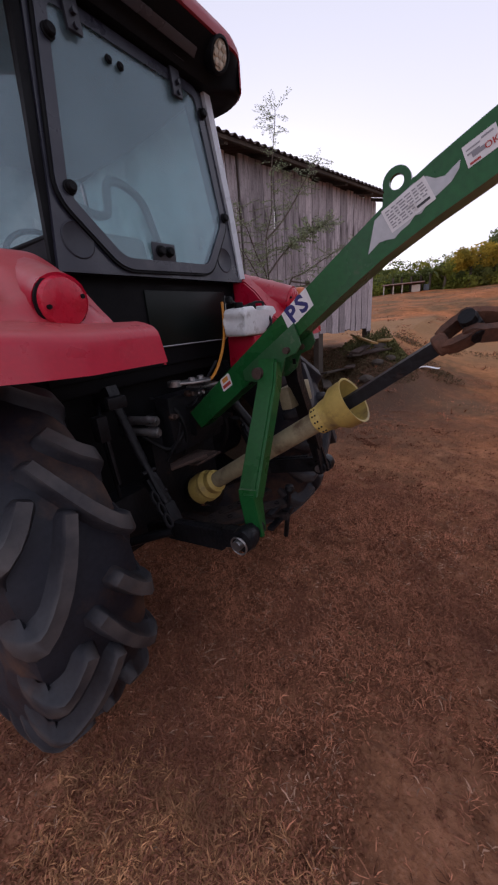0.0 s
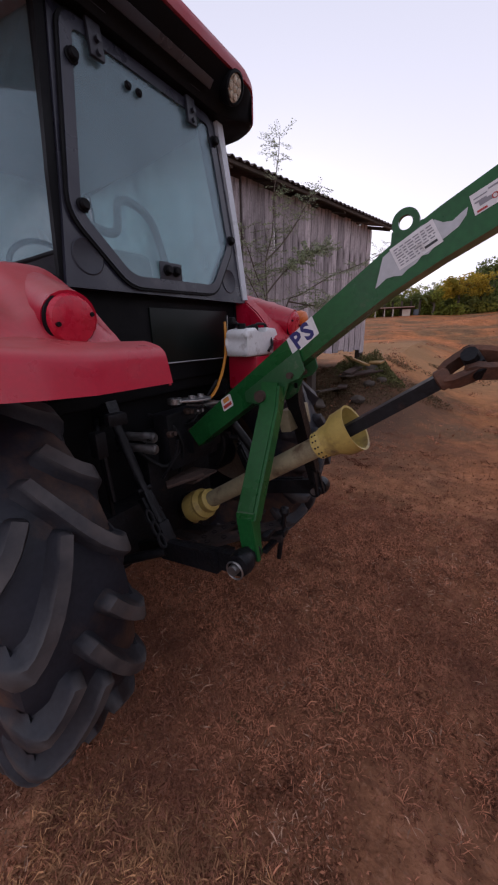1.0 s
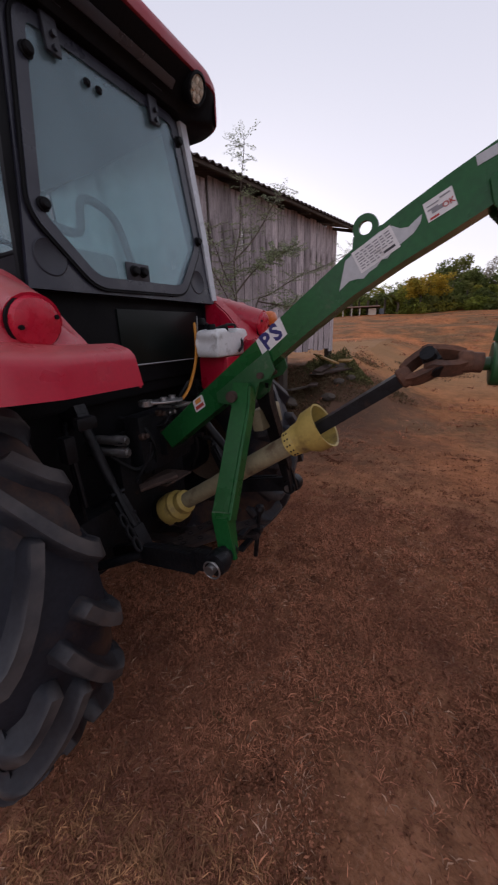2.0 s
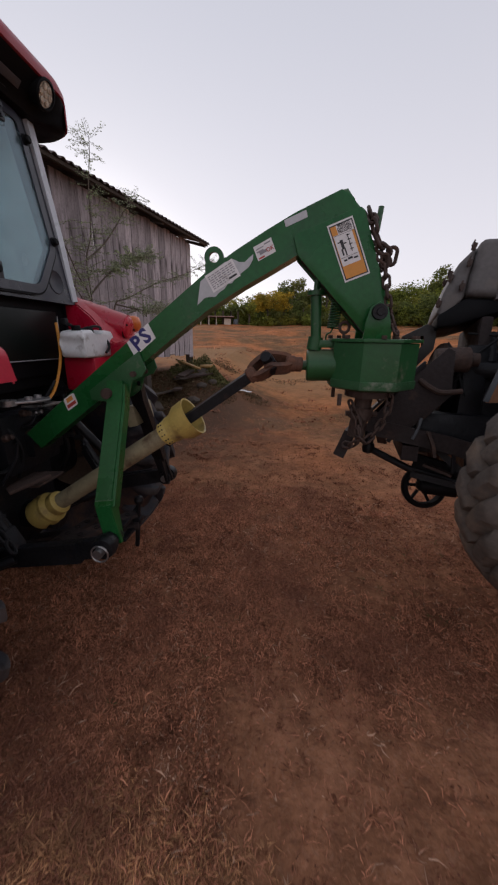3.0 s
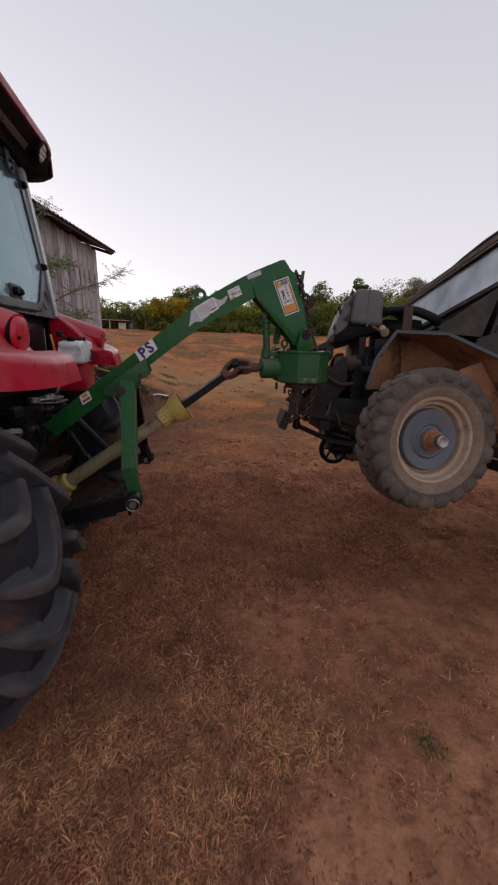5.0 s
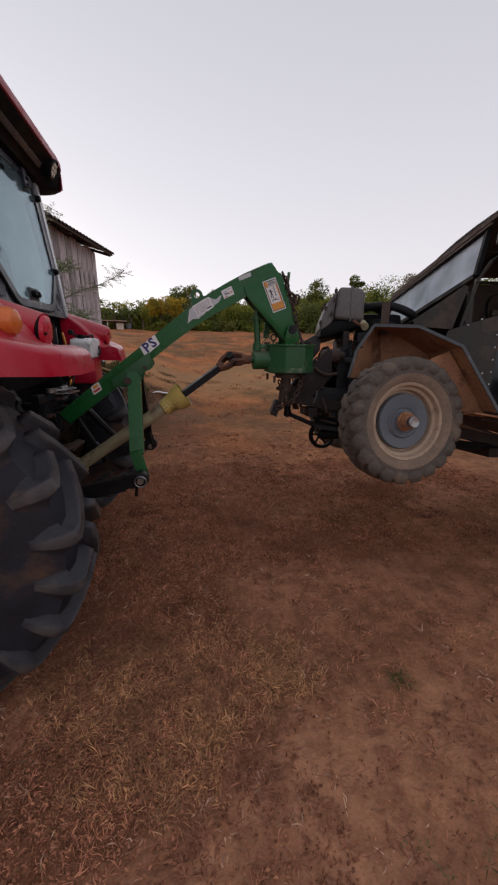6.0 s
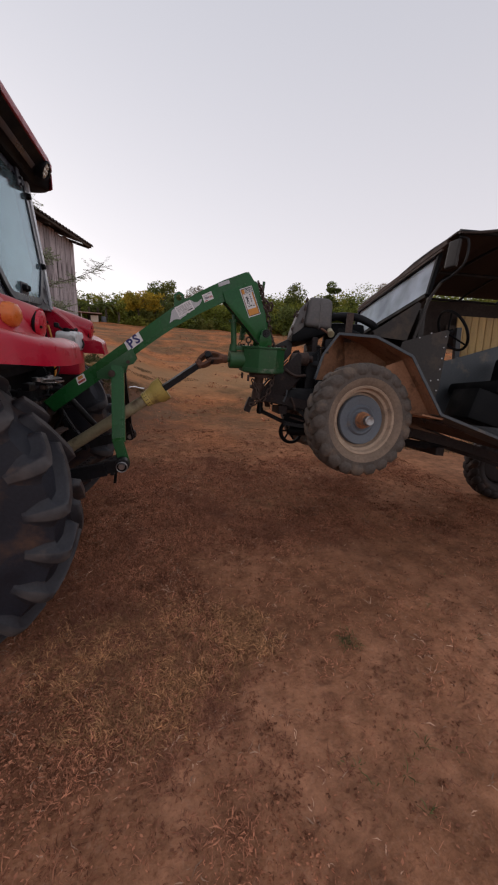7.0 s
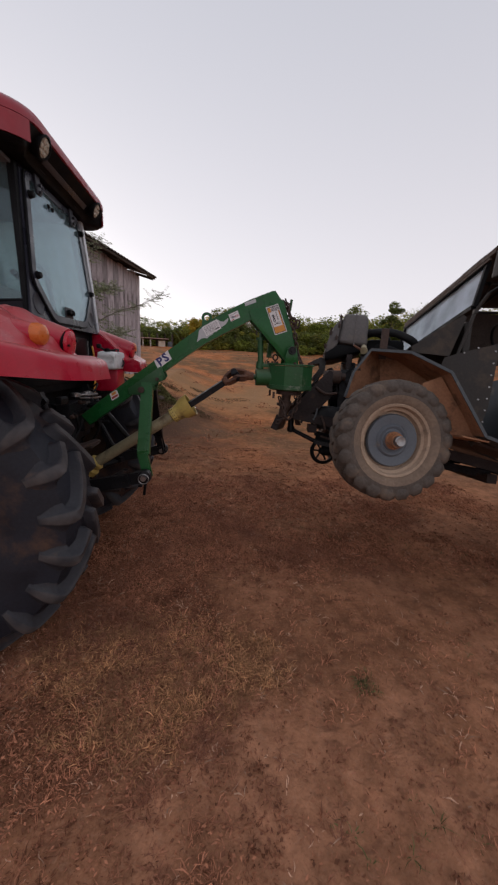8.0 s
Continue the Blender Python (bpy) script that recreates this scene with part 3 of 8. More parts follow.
def build_ground():
    xs = spaced(-450, -2.2, 3.0, 450, 0.045, 1.09)
    ys = spaced(-200, -1.0, 3.4, 650, 0.045, 1.075)
    verts = [(x, y, ground_height(x, y)) for y in ys for x in xs]
    w = len(xs)
    faces = [(j * w + i, j * w + i + 1, (j + 1) * w + i + 1, (j + 1) * w + i) for j in range(len(ys) - 1) for i in range(w - 1)]
    me = bpy.data.meshes.new("ground")
    me.from_pydata(verts, [], faces)
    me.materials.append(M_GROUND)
    me.shade_smooth()
    tagged(new("ground", me), "reddish trodden soil with dead dry grass", "ground", kind="structure")


build_ground()

# ---- red tractor ----
TC = 1.21                      # the tractor's middle
AX, AZ, TR = -1.570, 0.765, 0.79    # rear axle and tyre radius
tractor = thing("red_tractor", Matrix.Translation((AX, TC, 0)), "red farm tractor with a glazed black cab, parked on dry ground", "tractor")


def tyre_mesh(bm, r, w, rim_r, n=64):
    """The carcass of a farm tyre about the z axis."""
    h = w / 2
    side = [(rim_r, -h * 0.62), (rim_r + 0.02, -h * 0.80), (rim_r + (r - rim_r) * 0.35, -h * 1.0), (rim_r + (r - rim_r) * 0.60, -h * 0.965),
            (r - 0.105 * r, -h * 0.86), (r - 0.074 * r, -h * 0.62), (r - 0.062 * r, 0)]
    prof = side + [(a, -b) for a, b in side[-2::-1]] + [(rim_r - 0.01, 0.4 * h), (rim_r - 0.01, -0.4 * h), side[0]]
    lathe(bm, prof, Matrix(), n, caps=False)


def lugs_mesh(bm, r, w, count, rise, sweep, thick, turn=1, skirt=0.24, lead=None, proud=0.0):
    """Angled tread bars from the middle to the shoulders, about the z axis: narrow crests on broad, hollow-sided feet,
    running out over the shoulder onto the side wall. lead: the turn of either row, in bars; long and short bars then take turns."""
    h = w / 2
    crest = bm.verts.layers.float.new("crest")
    # across the bar: side (in half widths of the crest), height 0..1, wear
    section = ((-2.9, 0.0, 0.0), (-1.75, 0.24, 0.06), (-1.18, 0.78, 0.4), (-0.88, 1.0, 1.0), (0.88, 1.0, 0.8), (1.18, 0.78, 0.4), (1.75, 0.24, 0.06), (2.9, 0.0, 0.0))
    down = lambda k: 0.935 - (skirt - 0.065) * k
    # along the bar: run, and in the cross-section of the tyre the crest's and the foot's (z, radius)
    rail = [(q, (h * (0.02 + 0.97 * q), r * (1 - 0.022 * q * q)), (h * (0.02 + 0.95 * q), r * (1 - 0.012 * q * q) - rise * (1.25 + 0.5 * q))) for q in (0, 0.06, 0.2, 0.36, 0.52, 0.67, 0.80)]
    rail += [(0.88, (h * 0.90, r * 0.965), (h * 0.84, r * 0.900)), (0.94, (h * 0.97, r * 0.938), (h * 0.90, r * 0.882)), (1.0, (h * 1.022 + proud, r * down(0.33)), (h * 0.90, r * (down(0.33) - 0.03))),
             (1.05, (h * 1.030 + proud, r * down(0.68)), (h * 0.94, r * (down(0.68) - 0.018))), (1.10, (h * 1.000 + proud * 0.6, r * down(1.0)), (h * 0.965, r * (down(1.0) - 0.010)))]
    a, b = rail[2], rail[3]
    if lead:
        rail = [(q, (h * (0.02 + 0.97 * q), r), (h * (0.02 + 0.95 * q), r - rise * 1.25)) for q in (-0.15, -0.10)] + rail[1:]
    short_rail = [(a[0] + (b[0] - a[0]) * t, *[tuple(p + (q - p) * t for p, q in zip(a[j], b[j])) for j in (1, 2)]) for t in (0.4, 0.75)] + [p for p in rail if p[0] > 0.35]
    run = lambda q: 1 - (1 - min(q, 0.9) / 0.9) ** 1.65 + 0.05 * max(0, q - 0.9)
    for i in range(count):
        for s in (-1, 1):
            a0 = 2 * math.pi * (i + (lead[s > 0] if lead else 0.5 if s > 0 else 0)) / count
            rings = []
            short = lead is not None and (i + (s > 0)) % 2 == 0
            for k, (q, (zt, rt), (zb, rb)) in enumerate(short_rail if short else rail):
                a = a0 - turn * sweep * run(q)
                da, dz = -turn * sweep * (run(q + 0.02) - run(q)) / 0.02 * r, s * h * 0.95
                tl = math.hypot(da, dz)
                nz, na = -da / tl, dz / tl
                keep = 1 - step(0.55, 0.92, q)
                nz *= keep
                na = s * (abs(na) * keep + (1 - keep))
                half = thick * 0.5 * (0.82 + 0.25 * min(q, 1) + 0.30 * step(0.55, 0.95, q)) * (0.9 if k == 0 else 1 - 0.40 * step(0.96, 1.10, q))
                ring = []
                for o, up, wear in section:
                    up2 = up * (0.35 if k == 0 else 1)
                    zz, rr = zb + (zt - zb) * up2, rb + (rt - rb) * up2
                    foot = 1 - 0.15 * step(0.40, 0.72, q)
                    off = (o if abs(o) < 1.2 else math.copysign(1.2 + (abs(o) - 1.2) * foot, o)) * half
                    v = bm.verts.new((rr * math.cos(a + na * off / r), rr * math.sin(a + na * off / r), s * zz + nz * off))
                    v[crest] = wear * (0.5 if k in (0, len(rail) - 1) else 1.0)
                    ring.append(v)
                rings.append(ring)
            for p, q in zip(rings, rings[1:]):
                for j in range(len(section) - 1):
                    bm.faces.new((p[j], p[j + 1], q[j + 1], q[j]))
            bm.faces.new(rings[0]), bm.faces.new(rings[-1])


def wheel(parent, name, m, r, w, rim_r, count, rise, sweep, thick, mats, turn, disc, skirt=0.24, lead=None, proud=0.0):
    """A wheel: tyre with tread bars, rim and disc; its axle is the z axis of m, outside is minus z."""
    hub = new(name)
    hub.parent = parent
    hub.matrix_basis = MW[parent.name].inverted() @ m
    MW[hub.name] = m
    bm = B()
    tyre_mesh(bm, r, w, rim_r)
    t = part("tyre", bm, mats[0], hub)
    bm = B()
    lugs_mesh(bm, r, w, count, rise, sweep, thick, turn, skirt, lead, proud)
    part("tread", bm, mats[1], t, "worn angled tread bars", 50)
    bm = B()
    disc(bm, w, rim_r)
    part("rim", bm, mats[2], hub)
    return hub


def big_disc(bm, w, rr):
    h = w / 2
    lathe(bm, [(rr + 0.012, -h * 0.8), (rr - 0.012, -h * 0.78), (rr - 0.03, -h * 0.45), (rr - 0.05, -h * 0.2), (rr * 0.5, -h * 0.35), (rr * 0.32, -h * 0.5), (0.09, -h * 0.5), (0.085, -h * 0.75), (0.001, -h * 0.78)], Matrix(), 40, caps=False)


TY = (0.165, 0.570)
tyw = TY[1] - TY[0]
for name, yc, flip in (("rear_wheel", (TY[0] + TY[1]) / 2, -1), ("rear_wheel", 2 * TC - (TY[0] + TY[1]) / 2, 1)):
    m = Matrix.Translation((AX, yc, AZ)) @ (Matrix.Rotation(radians(-90), 4, "X") if flip < 0 else Matrix.Rotation(radians(90), 4, "X"))
    wheel(tractor, name, m, TR, tyw, 0.355, 20, 0.054, 0.30, 0.046, (M_TYRE, M_LUG, M_DUSTRIM), -1 if flip < 0 else 1, big_disc, lead=(-0.25, 0.06))


def mirror(y):
    return 2 * TC - y


def fender(sgn):
    """A moulded red mudguard: sgn +1 is the near one."""
    def Y(y):
        return y if sgn > 0 else mirror(y)
    # rows from the lip forwards: each a list across, from the inner edge outwards
    def P(u, v):
        # u 0..1 from the inner to the outer edge, v from the lip forwards
        yin = interp(v, ((0, 0.750), (0.25, 0.745), (0.5, 0.70), (0.75, 0.665), (1, 0.665)))
        y = yin + (-0.06 - yin) * u
        plan = interp(u, ((0, 0), (0.31, -0.005), (0.45, -0.025), (0.57, -0.07), (0.7, -0.13), (0.85, -0.24), (1, -0.40)))
        x = interp(v, ((0, -0.805), (0.12, -0.825), (0.3, -0.89), (0.5, -0.985), (0.75, -1.17), (1, -1.55))) + plan * (1 - 0.6 * v)
        z = interp(v, ((0, 1.462), (0.10, 1.545), (0.16, 1.562), (0.3, 1.578), (0.42, 1.592), (0.52, 1.635), (0.62, 1.695), (0.75, 1.755), (1, 1.80)))
        z += interp(u, ((0, 0), (0.31, 0.003), (0.55, 0.022), (0.8, 0.065), (1, 0.09))) * interp(v, ((0, 0.5), (0.1, 0.9), (1, 0.2)))
        # soft humps that flow into the two lamp pods
        z += 0.045 * math.exp(-((y - 0.555) / 0.105) ** 4) * step(0.40, 0.50, v) * (1 - step(0.75, 1.0, v))
        z += 0.030 * math.exp(-((y - 0.335) / 0.085) ** 4) * step(0.40, 0.52, v) * (1 - step(0.75, 1.0, v))
        if v > 0.3:
            z -= 0.035 * max(0, 0.3 - u) / 0.3 * max(0, 1 - abs(v - 0.45) / 0.2)
        return V((x, Y(y), z))
    bm = B()
    grid(bm, P, 48, 44, 0.012)
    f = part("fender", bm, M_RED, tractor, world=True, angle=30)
    # the wall that closes the mudguard towards the cab
    bm = B()
    grid(bm, lambda u, v: P(0.0, v) + V((0, 0.004 * sgn, -0.006 - u * max(0.0, P(0.0, v).z - 1.475))), 3, 20, 0.01)
    part("inner_skirt", bm, M_RED, f, world=True)
    # the pod that carries the lamps
    bm = B()
    rows = []
    for i in range(13):
        q = i / 12
        rows.append((V((-0.945 - 0.33 * q, Y(0.545 + 0.045 * q), 1.650 + 0.085 * q)), 0.074 + 0.022 * q))
    tube(bm, [p for p, _ in rows], [r for _, r in rows], 20)
    part("lamp_pod", bm, M_RED, f, world=True)
    bm = B()
    lathe(bm, [(0.066, 0), (0.066, 0.012), (0.060, 0.022), (0.040, 0.028), (0.001, 0.030)], axis_to((-0.946, Y(0.545), 1.650), (1, 0, -0.08)), 28, caps=False)
    gasket = B()
    lathe(gasket, [(0.064, -0.004), (0.0715, -0.004), (0.0715, 0.005), (0.064, 0.007)], axis_to((-0.946, Y(0.545), 1.650), (1, 0, -0.08)), 28, caps=False)
    lens = part("tail_lamp", bm, M_LENSRED, f, "round red lens", world=True)
    part("gasket", gasket, M_BLACK, lens, world=True)
    for a in (15, 195):
        bm = B()
        p = V((-0.920, Y(0.545 + 0.05 * math.cos(radians(a))), 1.650 + 0.05 * math.sin(radians(a))))
        rod(bm, p + V((-0.01, 0, 0)), p + V((0.006, 0, 0)), 0.006, n=8)
        part("screw", bm, M_BLACK, lens, world=True)
    bm = B()
    tube(bm, [V((-1.23 + 0.23 * i / 6, Y(0.335), 1.705 - 0.005 * i)) for i in range(7)], [0.045, 0.055, 0.058, 0.058, 0.058, 0.056, 0.05], 18)
    part("lamp_pod", bm, M_RED, f, world=True)
    bm = B()
    lathe(bm, [(0.05, 0), (0.052, 0.02), (0.045, 0.045), (0.025, 0.058), (0.001, 0.06)], axis_to((-1.005, Y(0.335), 1.678), (1, 0, -0.05)), 24, caps=False)
    part("indicator_lamp", bm, M_LENSAMBER, f, "round amber lens", world=True)
    return f


fender(1)
fender(-1)

# cab
CX = lambda z: -1.18 - 0.085 * (z - 1.80)      # the leaning rear plane
HATCH = [(0.855, 2.57), (0.755, 1.99), (0.955, 1.785), (1.485, 1.795), (1.665, 2.03), (1.59, 2.575)]


def ring_plate(bm, outer, inner, x0, thick):
    """A flat frame between two outlines of as many points, leaning with the rear plane."""
    k = len(outer)
    f = lambda p, d: bm.verts.new((CX(p[1]) + x0 + d, p[0], p[1]))
    a, b = [f(p, 0) for p in outer], [f(p, 0) for p in inner]
    c, e = [f(p, thick) for p in outer], [f(p, thick) for p in inner]
    for i in range(k):
        j = (i + 1) % k
        bm.faces.new((a[i], a[j], b[j], b[i])), bm.faces.new((c[i], e[i], e[j], c[j]))
        bm.faces.new((a[i], c[i], c[j], a[j])), bm.faces.new((b[i], b[j], e[j], e[i]))


def shrink(pts, d):
    """An outline moved inwards by d."""
    out, k = [], len(pts)
    for i in range(k):
        p, q, r = V((*pts[i - 1], 0)), V((*pts[i], 0)), V((*pts[(i + 1) % k], 0))
        n1, n2 = (q - p).cross(V((0, 0, 1))).normalized(), (r - q).cross(V((0, 0, 1))).normalized()
        b = (n1 + n2).normalized()
        q2 = q - b * d / max(0.3, b.dot(n1))
        out.append((q2.x, q2.y))
    return out


def area(pts):
    return sum(a[0] * b[1] - b[0] * a[1] for a, b in zip(pts, pts[1:] + pts[:1]))


if area(HATCH) < 0:
    HATCH = HATCH[::-1]


def eased(pts, r, n=5):
    """An outline with its corners rounded."""
    out, k = [], len(pts)
    for i in range(k):
        p, q, e = (V((*pts[(i + d) % k], 0)) for d in (-1, 0, 1))
        a, b = q + (p - q).normalized() * r, q + (e - q).normalized() * r
        for j in range(n + 1):
            t = j / n
            c = a * (1 - t) ** 2 + q * 2 * t * (1 - t) + b * t * t
            out.append((c.x, c.y))
    return out


HATCH = eased(HATCH, 0.06)
cab = thing_cab = part("cab_frame", (lambda bm: (ring_plate(bm, [(0.835, 2.62), (0.738, 1.985), (0.70, 1.765), (1.76, 1.765), (1.715, 1.985), (1.62, 2.62)], [(0.865, 2.55), (0.775, 1.995), (0.965, 1.805), (1.475, 1.81), (1.645, 2.03), (1.555, 2.55)], -0.06, 0.05), bm)[1])(B()), M_BAND, tractor, world=True)
bm = B()
ring_plate(bm, HATCH, shrink(HATCH, 0.040), 0.0, 0.006)
hatch = part("rear_hatch", bm, M_BAND, tractor, "opening rear window with a grey border", world=True)
bm = B()
ring_plate(bm, shrink(HATCH, -0.010), shrink(HATCH, 0.001), -0.008, 0.010)
part("seal", bm, M_BLACK, hatch, "black rubber edge", world=True)
bm = B()
inner = shrink(HATCH, 0.005)
a = [bm.verts.new((CX(p[1]) - 0.006, *p)) for p in inner]
b = [bm.verts.new((CX(p[1]) - 0.001, *p)) for p in inner]
bm.faces.new(a), bm.faces.new(b[::-1])
for i in range(len(a)):
    j = (i + 1) % len(a)
    bm.faces.new((a[i], a[j], b[j], b[i]))
pane = part("glass_pane", bm, M_GLASS, hatch, "tinted dusty glass", world=True)
pane.visible_shadow = False


def knob(y, z, r=0.018, out=0.02):
    bm = B()
    lathe(bm, [(r * 1.25, 0), (r * 1.25, 0.006), (r, 0.008), (r, out), (r * 0.75, out + 0.006), (0.001, out + 0.006)], axis_to((CX(z) + 0.004, y, z), (1, 0, 0.08)), 12, caps=False)
    part("knob", bm, M_BLACK, hatch, world=True)


for y, z in ((0.868, 2.445), (0.806, 2.02), (1.59, 2.478), (1.645, 2.062), (1.155, 1.865), (1.205, 1.865), (1.09, 2.47), (1.14, 2.47)):
    knob(y, z, *((0.018, 0.02) if z < 2.47 or y > 1.5 or y < 1 else (0.011, 0.006)))
bm = B()
box(bm, (CX(1.865) + 0.004, 1.18, 1.86), (0.006, 0.13, 0.075), bevel=0.002)
part("latch_plate", bm, M_CABFRAME, hatch, world=True)
for y in (0.965, 1.43):
    bm = B()
    box(bm, (CX(2.56) + 0.014, y, 2.555), (0.016, 0.055, 0.15), Euler((0, radians(-5), 0)).to_matrix(), bevel=0.006)
    box(bm, (CX(2.6) + 0.03, y, 2.625), (0.05, 0.075, 0.05), bevel=0.008)
    rod(bm, (CX(2.6) + 0.035, y - 0.05, 2.61), (CX(2.6) + 0.035, y + 0.05, 2.61), 0.013)
    for dz in (-0.035, 0.0):
        rod(bm, (CX(2.5) + 0.01, y, 2.53 + dz), (CX(2.5) + 0.035, y, 2.53 + dz), 0.009, n=8)
    part("hinge", bm, M_CABFRAME, hatch, world=True)
# round vent covers low on the frame
for y in (0.80, 1.62):
    bm = B()
    lathe(bm, [(0.060, 0), (0.060, 0.004), (0.056, 0.006), (0.053, 0.004), (0.001, 0.004)], axis_to((CX(1.87) - 0.012, y, 1.868), (1, 0, 0.08)), 28, caps=False)
    part("vent_cover", bm, M_CABFRAME, cab, world=True)
# corner posts, roof pillars and side glazing
for s in (1, -1):
    Yq = (lambda y: y) if s > 0 else mirror
    bm = B()
    e = 0.04 if s > 0 else 0
    bar(bm, [(-1.215, Yq(0.665 + e), 1.78), (-1.235, Yq(0.700 + e), 2.1), (-1.275, Yq(0.775 + e), 2.62)], 0.02 if s > 0 else 0.07, 0.03 if s > 0 else 0.045, (1, 0, 0))
    # far post coloured pale for the light it reflects
    part("corner_post", bm, M_BLACK if s > 0 else M_POSTSHINE, cab, "" if s > 0 else "corner post with a pale reflection painted on", world=True)
    bm = B()
    pts = [(-1.228, Yq(0.712), 1.87), (-1.75, Yq(0.54), 1.80), (-2.60, Yq(0.50), 1.50), (-2.55, Yq(0.60), 2.58), (-1.292, Yq(0.80), 2.58)]
    va = [bm.verts.new(p) for p in pts]
    bm.faces.new(va)
    bmesh.ops.solidify(bm, geom=bm.faces[:], thickness=0.005)
    sp = part("side_glass", bm, M_GLASS if s > 0 else M_GLASSSIDE, cab, world=True)
    sp.visible_shadow = False
    bm = B()
    va = [bm.verts.new(p) for p in [(-1.225, Yq(0.705), 1.88)] + pts[1:3] + [(-2.60, Yq(0.52), 1.30), (-1.23, Yq(0.68), 1.45)]]
    bm.faces.new(va)
    bmesh.ops.solidify(bm, geom=bm.faces[:], thickness=0.02)
    part("side_panel", bm, M_CABFRAME, cab, world=True)
    bm = B()
    for a, b in zip(pts, pts[1:] + pts[:1]):
        rod(bm, a, b, 0.010, n=8)
    rod(bm, (-1.95, Yq(0.53), 1.72), (-1.96, Yq(0.67), 2.58), 0.025, n=8)
    part("side_frame", bm, M_BLACK, cab, world=True)
bm = B()
va = [bm.verts.new(p) for p in ((-2.66, 0.5, 1.55), (-2.66, 1.92, 1.55), (-2.56, 1.8, 2.58), (-2.56, 0.62, 2.58))]
bm.faces.new(va)
bmesh.ops.solidify(bm, geom=bm.faces[:], thickness=0.005)
fg = part("windscreen", bm, M_GLASSSIDE, cab, world=True)
fg.visible_shadow = False
# cab floor, rear wall below the window, seat and controls
bm = B()
box(bm, (-1.95, TC, 1.38), (1.36, 1.36, 0.10), bevel=0.02)
box(bm, (-1.275, TC, 1.60), (0.05, 1.22, 0.42), bevel=0.01)
part("cab_floor", bm, M_BLACK, tractor, world=True)
bm = B()
box(bm, (-1.247, 1.37, 1.60), (0.012, 0.56, 0.24), bevel=0.004)
part("rear_panel", bm, M_SMOKED, tractor, "dark smoked rear panel", world=True)
bm = B()
tube(bm, [(-1.238, 1.09, 1.478), (-1.238, 1.62, 1.472), (-1.238, 1.645, 1.495), (-1.238, 1.65, 1.70)], 0.004, 6)
part("panel_trim", bm, M_STEEL, tractor, world=True)
bm = B()
box(bm, (-1.72, TC, 1.62), (0.46, 0.48, 0.14), bevel=0.05, seg=3)
box(bm, (-1.60, TC, 1.80), (0.13, 0.46, 0.42), Euler((0, radians(-8), 0)).to_matrix(), bevel=0.05, seg=3)
part("seat", bm, M_CAGE, tractor, "pale grey driver's seat", world=True)
bm = B()
tube(bm, [(-2.22, TC + 0.19 * math.cos(a), 1.98 + 0.15 * math.sin(a)) for a in [2 * math.pi * i / 24 for i in range(24)]], 0.015, 8, closed=True)
rod(bm, (-2.22, TC, 1.98), (-2.42, TC, 1.45), 0.03)
box(bm, (-2.45, TC, 1.62), (0.2, 0.5, 0.36), bevel=0.05)
part("dashboard", bm, M_BLACK, tractor, world=True)
bm = B()
tube(bm, spline([(-1.34, 0.84, 2.035), (-1.34, 0.97, 2.005), (-1.34, 1.03, 2.005), (-1.34, 1.055, 2.03), (-1.34, 1.075, 2.125), (-1.34, 1.15, 2.135), (-1.34, 1.24, 2.09), (-1.34, 1.29, 1.98), (-1.34, 1.33, 1.86)], 6), 0.017, 10)
part("grab_rail", bm, M_INTERIOR, tractor, world=True)

# roof: a red shell whose rim wraps round a black rear fascia with the work lamps
ROOF_BACK, ROOF_FRONT, ROOF_HALF, ROOF_RAD = -1.085, -2.82, 0.652, 0.20


def recess(p):
    """The back of the roof is hollowed below its rim between the two corners."""
    if p.x > ROOF_BACK - 0.16:
        deep = 0.11 * (1 - step(2.590, 2.712, p.z)) * (1 - step(0.40, 0.60, abs(p.y - TC)))
        return V((p.x - deep, p.y, p.z))
    return p


def roof_ring(z, ins):
    """The roof's outline at a height, drawn in by ins."""
    x1, x0, yh, n = ROOF_BACK - ins, ROOF_FRONT + ins, ROOF_HALF - ins, 10
    out = []
    for cx, cy, a0 in ((x1 - ROOF_RAD, yh - ROOF_RAD, 0), (x0 + ROOF_RAD, yh - ROOF_RAD, 90), (x0 + ROOF_RAD, -yh + ROOF_RAD, 180), (x1 - ROOF_RAD, -yh + ROOF_RAD, 270)):
        for i in range(n + 1):
            a = radians(a0 + 90 * i / n)
            out.append(V((cx + ROOF_RAD * math.cos(a), TC + cy + ROOF_RAD * math.sin(a), z)))
    w = yh - ROOF_RAD
    out += [V((x1, TC - w + 2 * w * i / 16, z)) for i in range(1, 16)]
    return [recess(p) for p in out]


def roof_shell(bm, rows):
    """A shell with rounded corners through rows of (height, inset), closed below and above."""
    rings = [[bm.verts.new(p) for p in roof_ring(z, ins)] for z, ins in rows]
    for a, b in zip(rings, rings[1:]):
        for j in range(len(a)):
            bm.faces.new((a[j], a[(j + 1) % len(a)], b[(j + 1) % len(a)], b[j]))
    bm.faces.new(rings[0][::-1]), bm.faces.new(rings[-1])


